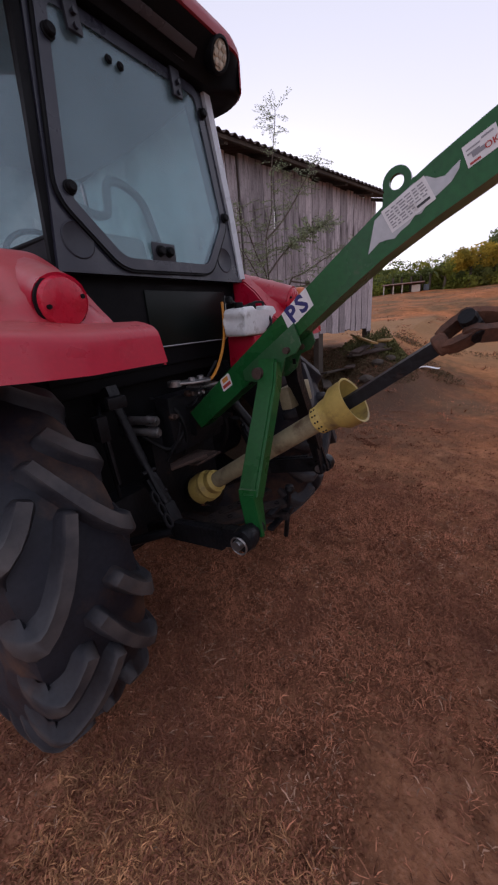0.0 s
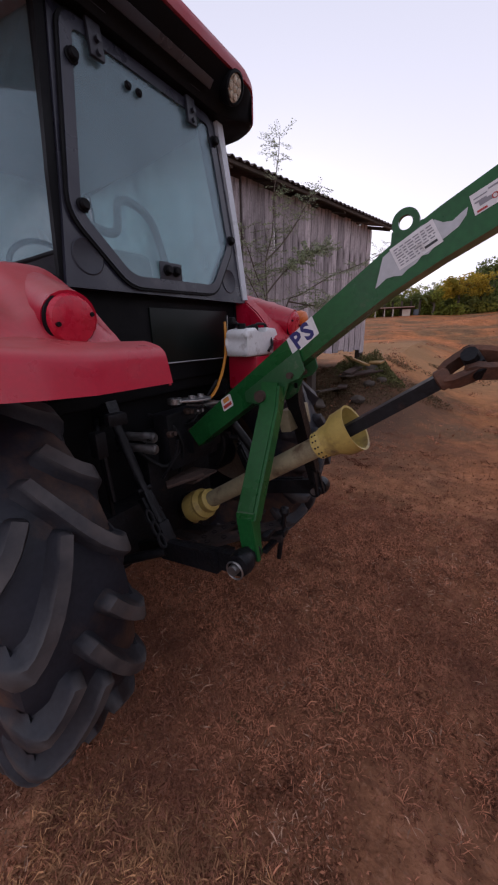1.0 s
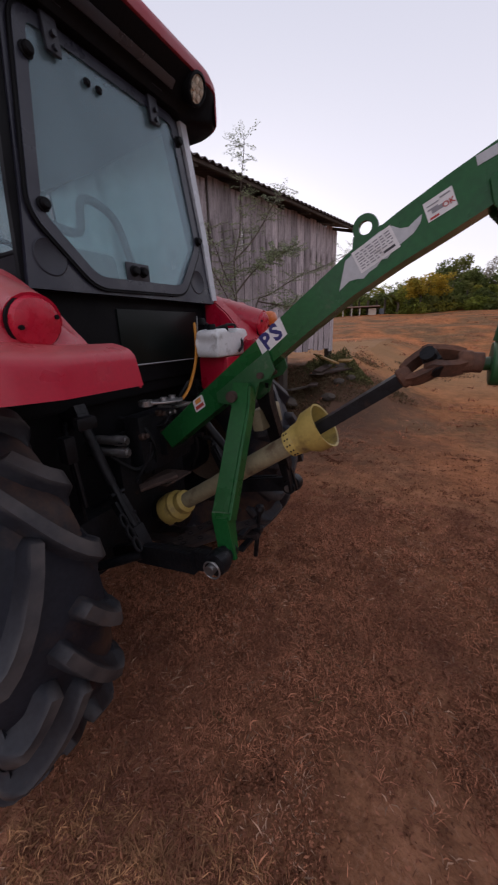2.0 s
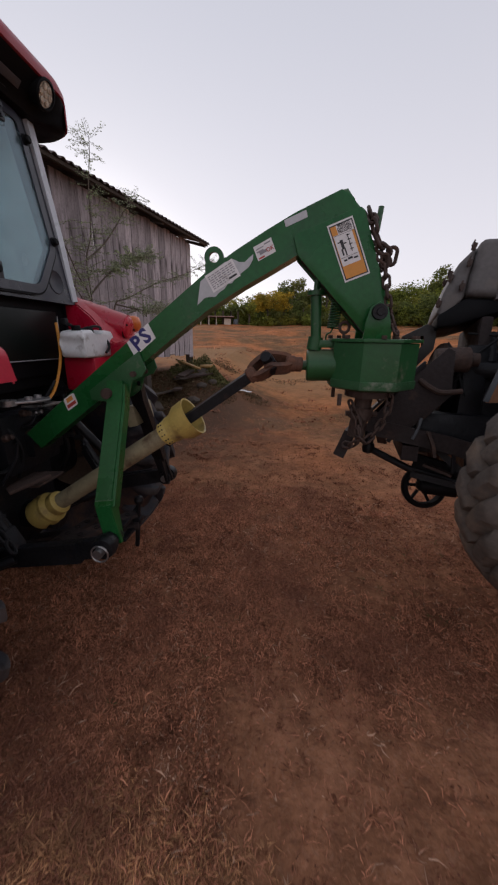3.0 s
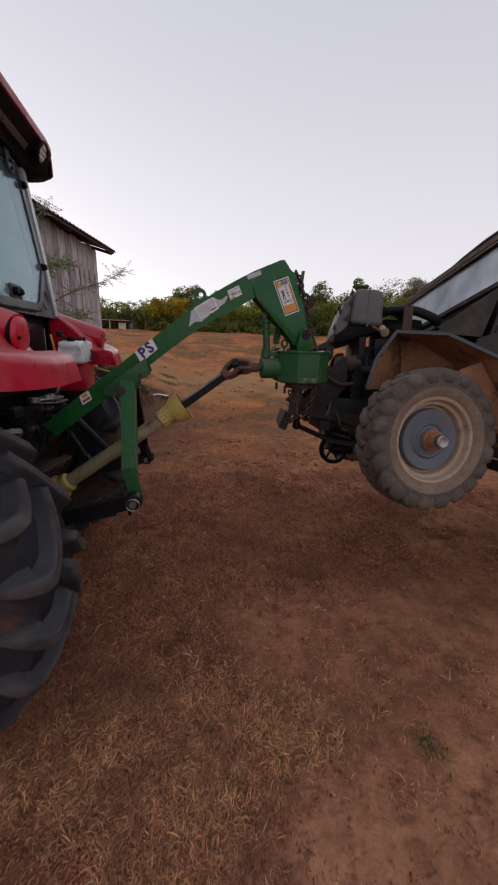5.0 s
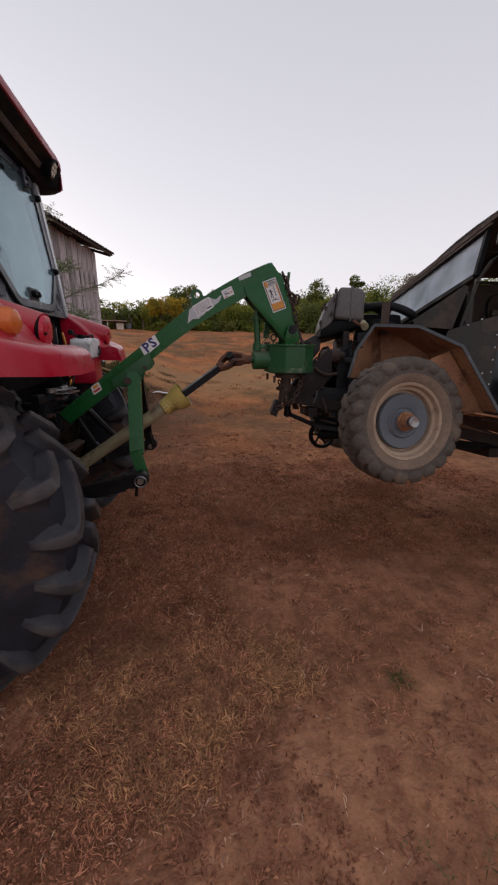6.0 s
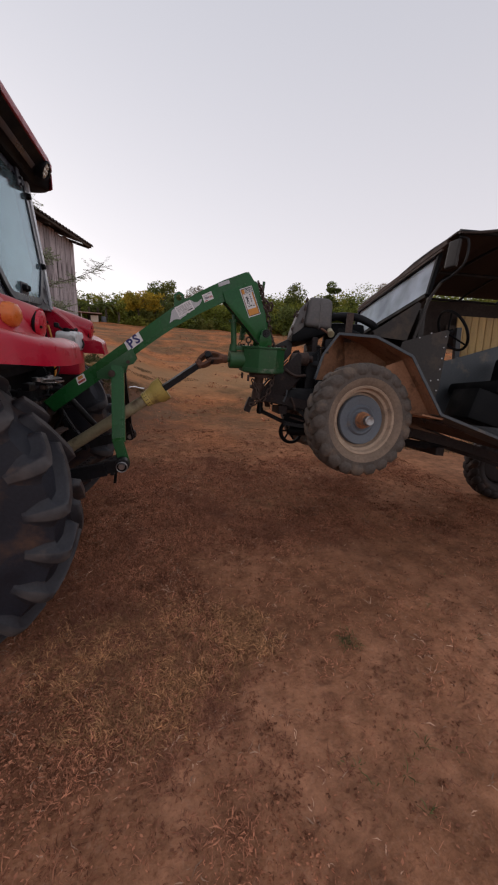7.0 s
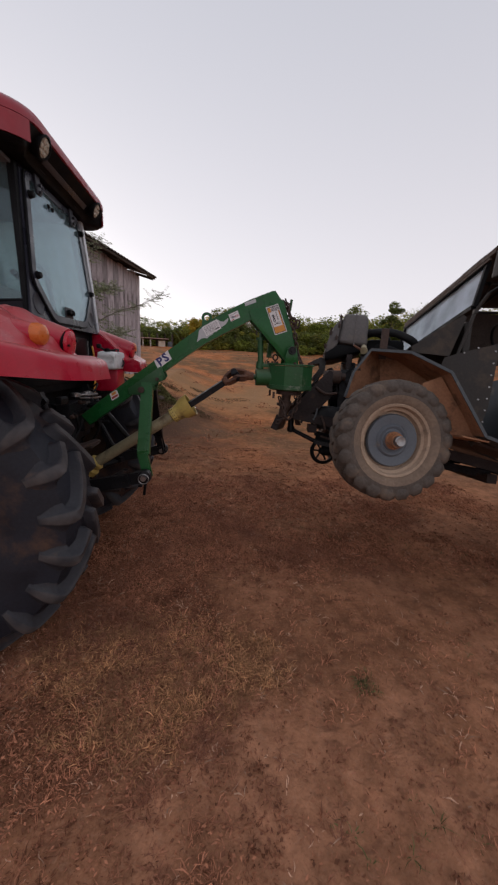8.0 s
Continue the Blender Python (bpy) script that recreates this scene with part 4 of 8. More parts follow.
bm = B()
roof_shell(bm, [(2.690, 0.006), (2.694, 0.0), (2.715, 0.002), (2.745, 0.014), (2.768, 0.034), (2.785, 0.066), (2.797, 0.11), (2.805, 0.18)])
roof = part("cab_roof", bm, M_ROOFRED, tractor, "red cab roof with a black rear fascia", world=True, angle=40)
bm = B()
roof_shell(bm, [(2.578, 0.05), (2.582, 0.012), (2.592, 0.005), (2.61, 0.004), (2.64, 0.004), (2.67, 0.004), (2.6885, 0.004)])
part("rear_fascia", bm, M_BLACK, roof, "black fascia and underside of the roof", world=True, angle=45)
# red cheeks that wrap the corners and the sides
for s in (1, -1):
    bm = B()

    def cheek(u, v, s=s):
        arc = ROOF_RAD * radians(62)
        d = u * (arc + 1.2)
        z = 2.594 + 0.094 * v
        if d < arc:
            a = radians(28) + d / ROOF_RAD
            return V((ROOF_BACK - ROOF_RAD + ROOF_RAD * math.cos(a), TC + s * (ROOF_HALF - ROOF_RAD + ROOF_RAD * math.sin(a)), z))
        return V((ROOF_BACK - ROOF_RAD - (d - arc), TC + s * ROOF_HALF, z))
    grid(bm, cheek, 30, 2, 0.006)
    part("roof_cheek", bm, M_ROOFRED, roof, world=True, angle=50)
# raised middle of the roof with a small grille at the back
bm = B()
box(bm, (-1.95, TC, 2.815), (1.30, 0.92, 0.05), bevel=0.022, seg=3)
part("roof_dome", bm, M_ROOFRED, roof, world=True)
bm = B()
box(bm, (-1.152, TC - 0.02, 2.625), (0.006, 0.60, 0.034), Euler((0, radians(40), 0)).to_matrix(), bevel=0.002)
part("roof_trim", bm, M_TRIMGREY, roof, "grey strip under the roof's edge", world=True)
bm = B()
box(bm, (-1.95, TC, 2.565), (1.35, 1.06, 0.02), bevel=0.006)
part("head_lining", bm, M_INTERIOR, roof, world=True)
for y in (mirror(1.605), 1.605):
    bm = B()
    m = axis_to((-1.118, y, 2.653), (1, 0, -0.45))
    lathe(bm, [(0.058, -0.04), (0.062, 0.0), (0.060, 0.012), (0.051, 0.016), (0.047, 0.006)], m, 24)
    lamp = part("work_lamp", bm, M_BLACK, roof, "round work lamp with small reflectors", world=True)
    bm = B()
    lathe(bm, [(0.048, 0.007), (0.001, 0.009)], m, 24, caps=False)
    for k in range(6):
        a = 2 * math.pi * k / 6
        mm = m @ Matrix.Translation((0.029 * math.cos(a), 0.029 * math.sin(a), 0.008))
        lathe(bm, [(0.014, 0), (0.012, 0.005), (0.001, 0.006)], mm, 10, caps=False)
    lathe(bm, [(0.013, 0.008), (0.011, 0.013), (0.001, 0.014)], m, 10, caps=False)
    part("reflector", bm, M_LAMPGLASS, lamp, world=True)

# added black plates that put in the shade beside the wheels and below the cab
for y in (0.655, mirror(0.655)):
    bm = B()
    box(bm, (-1.72, y, 1.28), (0.80, 0.02, 0.78), bevel=0.004)
    part("wheel_side_shade", bm, M_BLACK, tractor, world=True)
bm = B()
box(bm, (-1.36, TC, 1.14), (0.03, 1.10, 0.56), bevel=0.004)
part("under_cab_shade", bm, M_BLACK, tractor, world=True)

# transmission, axle, bonnet and front wheels
bm = B()
box(bm, (-1.55, TC, 0.86), (0.62, 0.46, 0.60), bevel=0.05)
rod(bm, (AX, TC - 0.75, AZ), (AX, TC + 0.75, AZ), 0.13, n=20)
box(bm, (-2.6, TC, 0.78), (1.9, 0.42, 0.5), bevel=0.05)
box(bm, (-1.21, TC + 0.02, 1.12), (0.10, 0.36, 0.28), bevel=0.02)
rod(bm, (-1.26, TC, 0.72), (-1.08, TC, 0.72), 0.075, n=20)
part("transmission", bm, M_IRON, tractor, "dark greasy gearbox housing", world=True)
bm = B()
box(bm, (-3.45, TC, 1.30), (1.55, 0.62, 0.62), bevel=0.10, seg=3)
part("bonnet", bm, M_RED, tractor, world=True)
for s in (1, -1):
    m = Matrix.Translation((-4.0, TC - s * 0.78, 0.49)) @ Matrix.Rotation(radians(-90 * s), 4, "X")
    wheel(tractor, "front_wheel", m, 0.50, 0.30, 0.28, 18, 0.03, 0.4, 0.04, (M_TYRE, M_LUG, M_DUSTRIM), -s, big_disc)
bm = B()
rod(bm, (-4.0, TC - 0.7, 0.49), (-4.0, TC + 0.7, 0.49), 0.07)
part("front_axle", bm, M_IRON, tractor, world=True)

# ---- three-point linkage of the tractor ----
for s in (1, -1):
    Yq = (lambda y: y) if s > 0 else mirror
    bm = B()
    bar(bm, [(-1.30, Yq(0.90), 0.60), (-1.02, Yq(0.855), 0.735), (-0.62, Yq(0.835), 0.822)], 0.030, 0.078, (0, 1, 0))
    bar(bm, [(-1.04, Yq(0.838), 0.735), (-0.72, Yq(0.818), 0.80)], 0.028, 0.085, (0, 1, 0))
    lathe(bm, [(0.022, -0.03), (0.042, -0.026), (0.047, 0), (0.042, 0.026), (0.022, 0.03)], axis_to((-0.622, Yq(0.835), 0.825), (0, 1, 0)), 20)
    link = part("lower_link", bm, M_IRON, tractor, "black lower lift arm", world=True)
    bm = B()
    rod(bm, (-0.622, Yq(0.775), 0.825), (-0.622, Yq(0.93), 0.825), 0.019, n=14)
    tube(bm, [(-0.622 + 0.033 * math.cos(a), Yq(0.792), 0.818 + 0.033 * math.sin(a)) for a in [2 * math.pi * i / 20 for i in range(20)]], 0.0035, 6, closed=True)
    part("hitch_pin", bm, M_STEEL, link, "steel pin with a wire ring", world=True)
    bm = B()
    rod(bm, (-1.23, Yq(0.83), 1.28), (-1.14, Yq(0.845), 1.03), 0.020)
    rod(bm, (-1.14, Yq(0.845), 1.03), (-1.00, Yq(0.855), 0.76), 0.017)
    box(bm, (-1.09, Yq(0.85), 0.92), (0.042, 0.040, 0.13), Euler((0, radians(-27), 0)).to_matrix(), bevel=0.01)
    box(bm, (-1.03, Yq(0.853), 0.81), (0.05, 0.055, 0.09), Euler((0, radians(-27), 0)).to_matrix(), bevel=0.008)
    box(bm, (-1.24, Yq(0.82), 1.29), (0.09, 0.05, 0.035), Euler((0, radians(-30), 0)).to_matrix(), bevel=0.012)
    for q in (0.15, 0.5, 0.85):
        p = V((-1.14, Yq(0.845), 1.03)).lerp(V((-1.00, Yq(0.855), 0.76)), q)
        rod(bm, p - V((0, 0.034, 0)), p + V((0, 0.034, 0)), 0.009, n=8)
    bar(bm, [(-1.118, Yq(0.822), 0.955), (-0.995, Yq(0.832), 0.735)], 0.012, 0.034, (0, 1, 0))
    bar(bm, [(-1.118, Yq(0.872), 0.955), (-0.995, Yq(0.880), 0.735)], 0.012, 0.034, (0, 1, 0))
    part("lift_rod", bm, M_IRON, tractor, world=True)
    bm = B()
    rod(bm, (-1.30, Yq(1.02), 0.62), (-0.98, Yq(0.87), 0.72), 0.018)
    rod(bm, (-1.12, Yq(0.935), 0.676), (-1.02, Yq(0.885), 0.71), 0.027)
    box(bm, (-0.985, Yq(0.872), 0.722), (0.07, 0.05, 0.045), Euler((0, radians(-10), radians(-26))).to_matrix(), bevel=0.008)
    rod(bm, (-0.975, Yq(0.83), 0.724), (-0.975, Yq(0.905), 0.724), 0.011, n=8)
    for k in range(7):
        p = V((-1.24 + 0.014 * k, Yq(0.992 - 0.0065 * k), 0.638 + 0.0045 * k))
        lathe(bm, [(0.018, -0.003), (0.0215, 0.0), (0.018, 0.003)], axis_to(p, (0.9, -0.42 if Yq(0) == 0 else 0.42, 0.28)), 12)
    part("stabiliser", bm, M_IRON, tractor, world=True)
bm = B()
box(bm, (-1.36, 0.87, 0.71), (0.22, 0.30, 0.30), bevel=0.04)
rod(bm, (-1.34, 0.58, 0.765), (-1.34, 0.80, 0.765), 0.085, n=18)
rod(bm, (-1.30, 0.62, 0.66), (-1.00, 0.82, 0.745), 0.020)
part("axle_bracket", bm, M_IRON, tractor, world=True)
bm = B()
prism(bm, [(-1.10, 0.70), (-1.06, 0.69), (-1.05, 0.76), (-1.09, 0.77)], 1.30, 1.345, "z", bevel=0.01)
box(bm, (-1.16, 0.70, 1.22), (0.05, 0.045, 0.10), bevel=0.008)
rod(bm, (-1.16, 0.715, 1.18), (-1.15, 0.72, 0.98), 0.010, n=8)
part("lift_clevis", bm, M_IRON, tractor, world=True)
for k in range(3):
    bm = B()
    m = axis_to(V((-1.045 + 0.028 * k, 0.80, 0.90 - 0.045 * k)), (0.5, 0, -1))
    tube(bm, [m @ V((0.013 * math.cos(a), 0, 0.030 * math.sin(a))) for a in [2 * math.pi * i / 14 for i in range(14)]], 0.007, 6, closed=True)
    part("check_link", bm, M_IRON, tractor, world=True)
# lift arms above
for y in (0.83, mirror(0.83)):
    bm = B()
    bar(bm, [(-1.48, y, 1.22), (-1.22, y, 1.32)], 0.05, 0.08, (0, 1, 0))
    part("lift_arm", bm, M_IRON, tractor, world=True)
bm = B()
rod(bm, (-1.46, 0.80, 1.22), (-1.46, mirror(0.80), 1.22), 0.05)
part("rock_shaft", bm, M_IRON, tractor, world=True)
# hydraulic couplings
for z in (1.172, 1.118):
    bm = B()
    rod(bm, (-1.30, 0.93, z + 0.004), (-1.215, 0.965, z), 0.020)
    rod(bm, (-1.22, 0.963, z), (-1.175, 0.981, z - 0.003), 0.024)
    rod(bm, (-1.176, 0.981, z - 0.003), (-1.168, 0.984, z - 0.003), 0.017)
    part("hydraulic_coupling", bm, M_STEEL, tractor, world=True)
    bm = B()
    tube(bm, spline([(-1.30, 0.93, z), (-1.40, 0.90, z - 0.04), (-1.45, 0.95, z - 0.15)], 6), 0.014, 8)
    part("hydraulic_hose", bm, M_RUBBER, tractor, world=True)
# top-link bracket: a grey plate with a hole
bm = B()
prism(bm, [(-1.15, 1.10), (-1.11, 1.08), (-1.05, 1.13), (-1.02, 1.20), (-1.06, 1.25), (-1.12, 1.23), (-1.14, 1.15)], 1.315, 1.325, "z", bevel=0.002)
prism(bm, [(-1.14, 1.16), (-1.05, 1.18), (-1.03, 1.29), (-1.12, 1.29)], 1.285, 1.296, "z", bevel=0.002)
for q in (1.15, 1.21):
    lathe(bm, [(0.008, 0), (0.016, 0), (0.016, 0.014), (0.008, 0.014), (0.008, 0)], axis_to((-1.09, q, 1.324), (0, 0, 1)), 12, caps=False)
lathe(bm, [(0.016, -0.012), (0.032, -0.012), (0.032, 0.012), (0.016, 0.012), (0.016, -0.012)], axis_to((-1.135, 1.085, 1.32), (0, 0, 1)), 16, caps=False)
part("top_link_bracket", bm, M_STEEL, tractor, "grey plate with an eye", world=True)
bm = B()
rod(bm, (-1.16, 1.30, 1.22), (-0.98, 1.36, 1.24), 0.02)
rod(bm, (-1.10, 1.36, 1.26), (-0.86, 1.44, 0.92), 0.022)
for k in range(5):
    p = V((-1.15 + 0.02 * k, 1.20 + 0.05 * k, 1.20 - 0.03 * k))
    rod(bm, p, p + V((0.05, 0.01, 0.0)), 0.014, n=8)
box(bm, (-1.17, 1.28, 1.1), (0.10, 0.22, 0.12), bevel=0.015)
part("spool_valve", bm, M_IRON, tractor, world=True)
for k, (y, z) in enumerate(((1.245, 1.165), (1.25, 1.12), (1.285, 1.135))):
    bm = B()
    lathe(bm, [(0.016, 0), (0.016, 0.03), (0.008, 0.034), (0.001, 0.034)], axis_to((-1.115, y, z), (1, -0.2, 0)), 12, caps=False)
    part("coupling_cap", bm, M_LENSRED, tractor, "red dust cap", world=True)
# hoses, levers and pipes below the cab
for pts, r_, mt_, nm in (([(-1.25, 0.95, 1.10), (-1.18, 1.02, 1.02), (-1.16, 1.10, 1.06), (-1.20, 1.2, 1.15)], 0.010, M_RUBBER, "hydraulic_hose"),
                         ([(-1.28, 1.05, 1.25), (-1.18, 1.08, 1.22), (-1.14, 1.12, 1.10), (-1.2, 1.14, 0.95)], 0.009, M_RUBBER, "hydraulic_hose"),
                         ([(-1.22, 1.30, 1.30), (-1.12, 1.33, 1.22), (-1.08, 1.36, 1.05), (-1.16, 1.40, 0.9)], 0.011, M_RUBBER, "hydraulic_hose"),
                         ([(-1.15, 0.98, 0.98), (-1.10, 1.02, 1.08), (-1.08, 1.03, 1.16)], 0.007, M_IRON, "control_lever"),
                         ([(-1.24, 1.15, 1.18), (-1.13, 1.17, 1.20), (-1.11, 1.20, 1.24)], 0.006, M_IRON, "brake_pipe"),
                         ([(-1.3, 0.80, 1.28), (-1.22, 0.74, 1.22), (-1.18, 0.72, 1.05), (-1.2, 0.74, 0.9)], 0.009, M_IRON, "brake_pipe"),
                         ([(-1.08, 1.22, 1.30), (-1.05, 1.25, 1.36), (-1.06, 1.30, 1.39), (-1.10, 1.34, 1.36)], 0.006, M_RUBBER, "cable")):
    bm = B()
    tube(bm, spline(pts, 6), r_, 8)
    part(nm, bm, mt_, tractor, world=True)
for k, (x, y, z) in enumerate(((-1.13, 1.16, 1.26), (-1.12, 1.22, 1.25), (-1.14, 1.19, 1.16), (-1.13, 1.33, 1.18), (-1.15, 1.06, 1.17))):
    bm = B()
    lathe(bm, [(0.010, -0.02), (0.016, -0.016), (0.016, 0.006), (0.011, 0.012), (0.011, 0.028), (0.004, 0.03)], axis_to((x, y, z), (1, 0.2 * (k % 2), 0.25 * (k % 3))), 10)
    part("fitting", bm, M_STEEL if k % 2 else M_RUSTDARK, tractor, world=True)
# drawbar frame, hook and step plate
bm = B()
bar(bm, [(-1.35, 1.10, 0.60), (-0.86, 1.10, 0.62)], 0.05, 0.018, (0, 1, 0))
bar(bm, [(-1.05, 0.93, 0.655), (-0.90, 1.45, 0.665)], 0.05, 0.018, (1, 0, 0))
bar(bm, [(-0.96, 0.98, 0.69), (-0.72, 1.30, 0.705)], 0.06, 0.02, (1, 0, 0))
bar(bm, [(-1.3, TC, 0.55), (-0.70, TC + 0.1, 0.64)], 0.07, 0.03, (0, 1, 0))
db = part("drawbar", bm, M_BUMPER, tractor, "rusty perforated drawbar", world=True)
for a, b, n in ((V((-1.05, 0.93, 0.668)), V((-0.90, 1.45, 0.678)), 9), (V((-0.96, 0.98, 0.704)), V((-0.72, 1.30, 0.719)), 5)):
    for k in range(n):
        p = a.lerp(b, (k + 0.5) / n)
        bm = B()
        lathe(bm, [(0.013, -0.004), (0.013, -0.002), (0.0105, -0.0015), (0.009, -0.008), (0.001, -0.008)], axis_to(p, (0, 0, 1)), 14, caps=False)
        part("hole", bm, M_BLACK, db, world=True)
bm = B()
rod(bm, (-0.70, 1.322, 0.775), (-0.735, 1.33, 0.49), 0.012, n=10)
lathe(bm, [(0.001, -0.022), (0.02, -0.018), (0.026, 0), (0.02, 0.018), (0.001, 0.022)], axis_to((-0.70, 1.322, 0.775), (0, 0, 1)), 14, caps=False)
box(bm, (-0.715, 1.325, 0.655), (0.045, 0.045, 0.03), bevel=0.006)
box(bm, (-0.73, 1.27, 0.70), (0.03, 0.20, 0.018), bevel=0.004)
box(bm, (-0.73, 1.27, 0.625), (0.03, 0.20, 0.018), bevel=0.004)
part("drawbar_pin", bm, M_IRON, tractor, world=True)
bm = B()
box(bm, (-1.05, 1.02, 0.985), (0.17, 0.06, 0.016), Euler((0, radians(-12), radians(52))).to_matrix(), bevel=0.004)
box(bm, (-1.12, 1.15, 0.94), (0.16, 0.18, 0.012), Euler((0, radians(-5), 0)).to_matrix(), bevel=0.004)
part("pto_shield", bm, M_RUSTDARK, tractor, "worn brown shield over the power take-off", world=True)
# red box behind the far mudguard and its hose
bm = B()
box(bm, (-1.06, 1.63, 1.40), (0.18, 0.22, 0.18), bevel=0.02)
part("toolbox", bm, M_RED, tractor, world=True)
bm = B()
tube(bm, spline([(-1.16, 1.52, 1.66), (-1.14, 1.495, 1.59), (-1.12, 1.46, 1.50), (-1.11, 1.41, 1.41), (-1.09, 1.33, 1.34), (-1.08, 1.27, 1.31)], 8), 0.0075, 8)
part("hose", bm, M_HOSE, tractor, "orange flexible hose", world=True)
bm = B()
tube(bm, spline([(-1.10, 1.52, 1.66), (-1.06, 1.56, 1.63), (-1.02, 1.60, 1.64), (-1.0, 1.58, 1.60)], 6), 0.008, 8)
box(bm, (-1.10, 1.50, 1.665), (0.035, 0.03, 0.035), bevel=0.010)
part("socket", bm, M_RUBBER, tractor, "black electric socket and cable", world=True)

# white jug standing on the red box
jug = thing("jug", Matrix.Translation((-1.035, 1.60, 1.49)), "white translucent plastic jug on a red box", "jug")
bm = B()
pr = [(-0.155, 0), (0.155, 0), (0.16, 0.03), (0.16, 0.10), (0.13, 0.135), (0.04, 0.14), (0.02, 0.105), (-0.04, 0.105), (-0.07, 0.14), (-0.15, 0.13), (-0.165, 0.105), (-0.150, 0.085), (-0.152, 0.06), (-0.165, 0.03)]
prism(bm, pr, -0.065, 0.065, "x")
rounded(bm, 0.012, 2)
jb = part("body", bm, M_WHITE, jug, "", 70)
bm = B()
tube(bm, spline([(0.03, -0.05, 0.135), (0.04, -0.03, 0.155), (0.04, 0.05, 0.155), (0.03, 0.08, 0.13), (0.075, 0.07, 0.06), (0.075, 0.03, 0.02)], 6), 0.007, 8)
part("strap", bm, M_RUBBER, jug, "black rubber strap")
bm = B()
lathe(bm, [(0.022, 0), (0.022, 0.022), (0.018, 0.026), (0.001, 0.026)], axis_to((0, -0.11, 0.134), (0, 0, 1)), 14, caps=False)
part("cap", bm, M_BLACK, jug)

# ---- green post-hole digger on the linkage ----
digger = thing("post_hole_digger", Matrix.Translation((-0.62, TC, 0)), "green post hole digger boom carried on the tractor's linkage", "implement")
YN, YF = 1.155, 1.252
TOP = [(-1.140, 1.165), (-0.876, 1.372), (-0.612, 1.577), (-0.42, 1.727), (-0.277, 1.838), (-0.16, 1.913), (-0.05, 1.976), (0.048, 2.028), (0.140, 2.068), (0.205, 2.096), (0.226, 2.101), (0.250, 2.068), (0.274, 2.044)]
LOW = [(-1.078, 1.093), (-0.845, 1.270), (-0.640, 1.428), (-0.404, 1.608), (-0.27, 1.705), (-0.135, 1.786), (-0.03, 1.842), (0.062, 1.893), (0.150, 1.935), (0.282, 1.985)]
bm = B()
prism(bm, TOP + LOW[::-1], YN, YF, "y", bevel=0.014, seg=3)
arm = part("arm", bm, M_GREEN, digger, "green steel box arm", world=True)
HEAD = [(0.048, 1.950), (0.060, 1.962), (0.255, 2.036), (0.275, 2.040), (0.288, 2.030), (0.434, 1.650), (0.425, 1.622), (0.388, 1.606), (0.345, 1.609), (0.066, 1.890)]
for y0, y1 in ((YN - 0.010, YN), (YF, YF + 0.010)):
    bm = B()
    prism(bm, HEAD, y0, y1, "y", bevel=0.003)
    part("head_plate", bm, M_GREEN, digger, world=True)
# dark sheet across the head's open gap puts its shade in
bm = B()
prism(bm, [(0.080, 1.888), (0.345, 1.622), (0.355, 1.635), (0.10, 1.895)], YN + 0.004, YF - 0.004, "y")
part("head_gap_shade", bm, M_IRON, digger, "dark sheet added for the shaded gap in the boom head", world=True)
# lifting eye
bm = B()
lathe(bm, [(0.019, -0.009), (0.037, -0.009), (0.037, 0.009), (0.019, 0.009), (0.019, -0.009)], axis_to((-0.248, 1.180, 1.892), (0, 1, 0)), 28, caps=False)
prism(bm, [(-0.283, 1.822), (-0.20, 1.890), (-0.205, 1.893), (-0.235, 1.87), (-0.283, 1.872)], 1.172, 1.188, "y")
part("lifting_eye", bm, M_GREEN, digger, world=True)
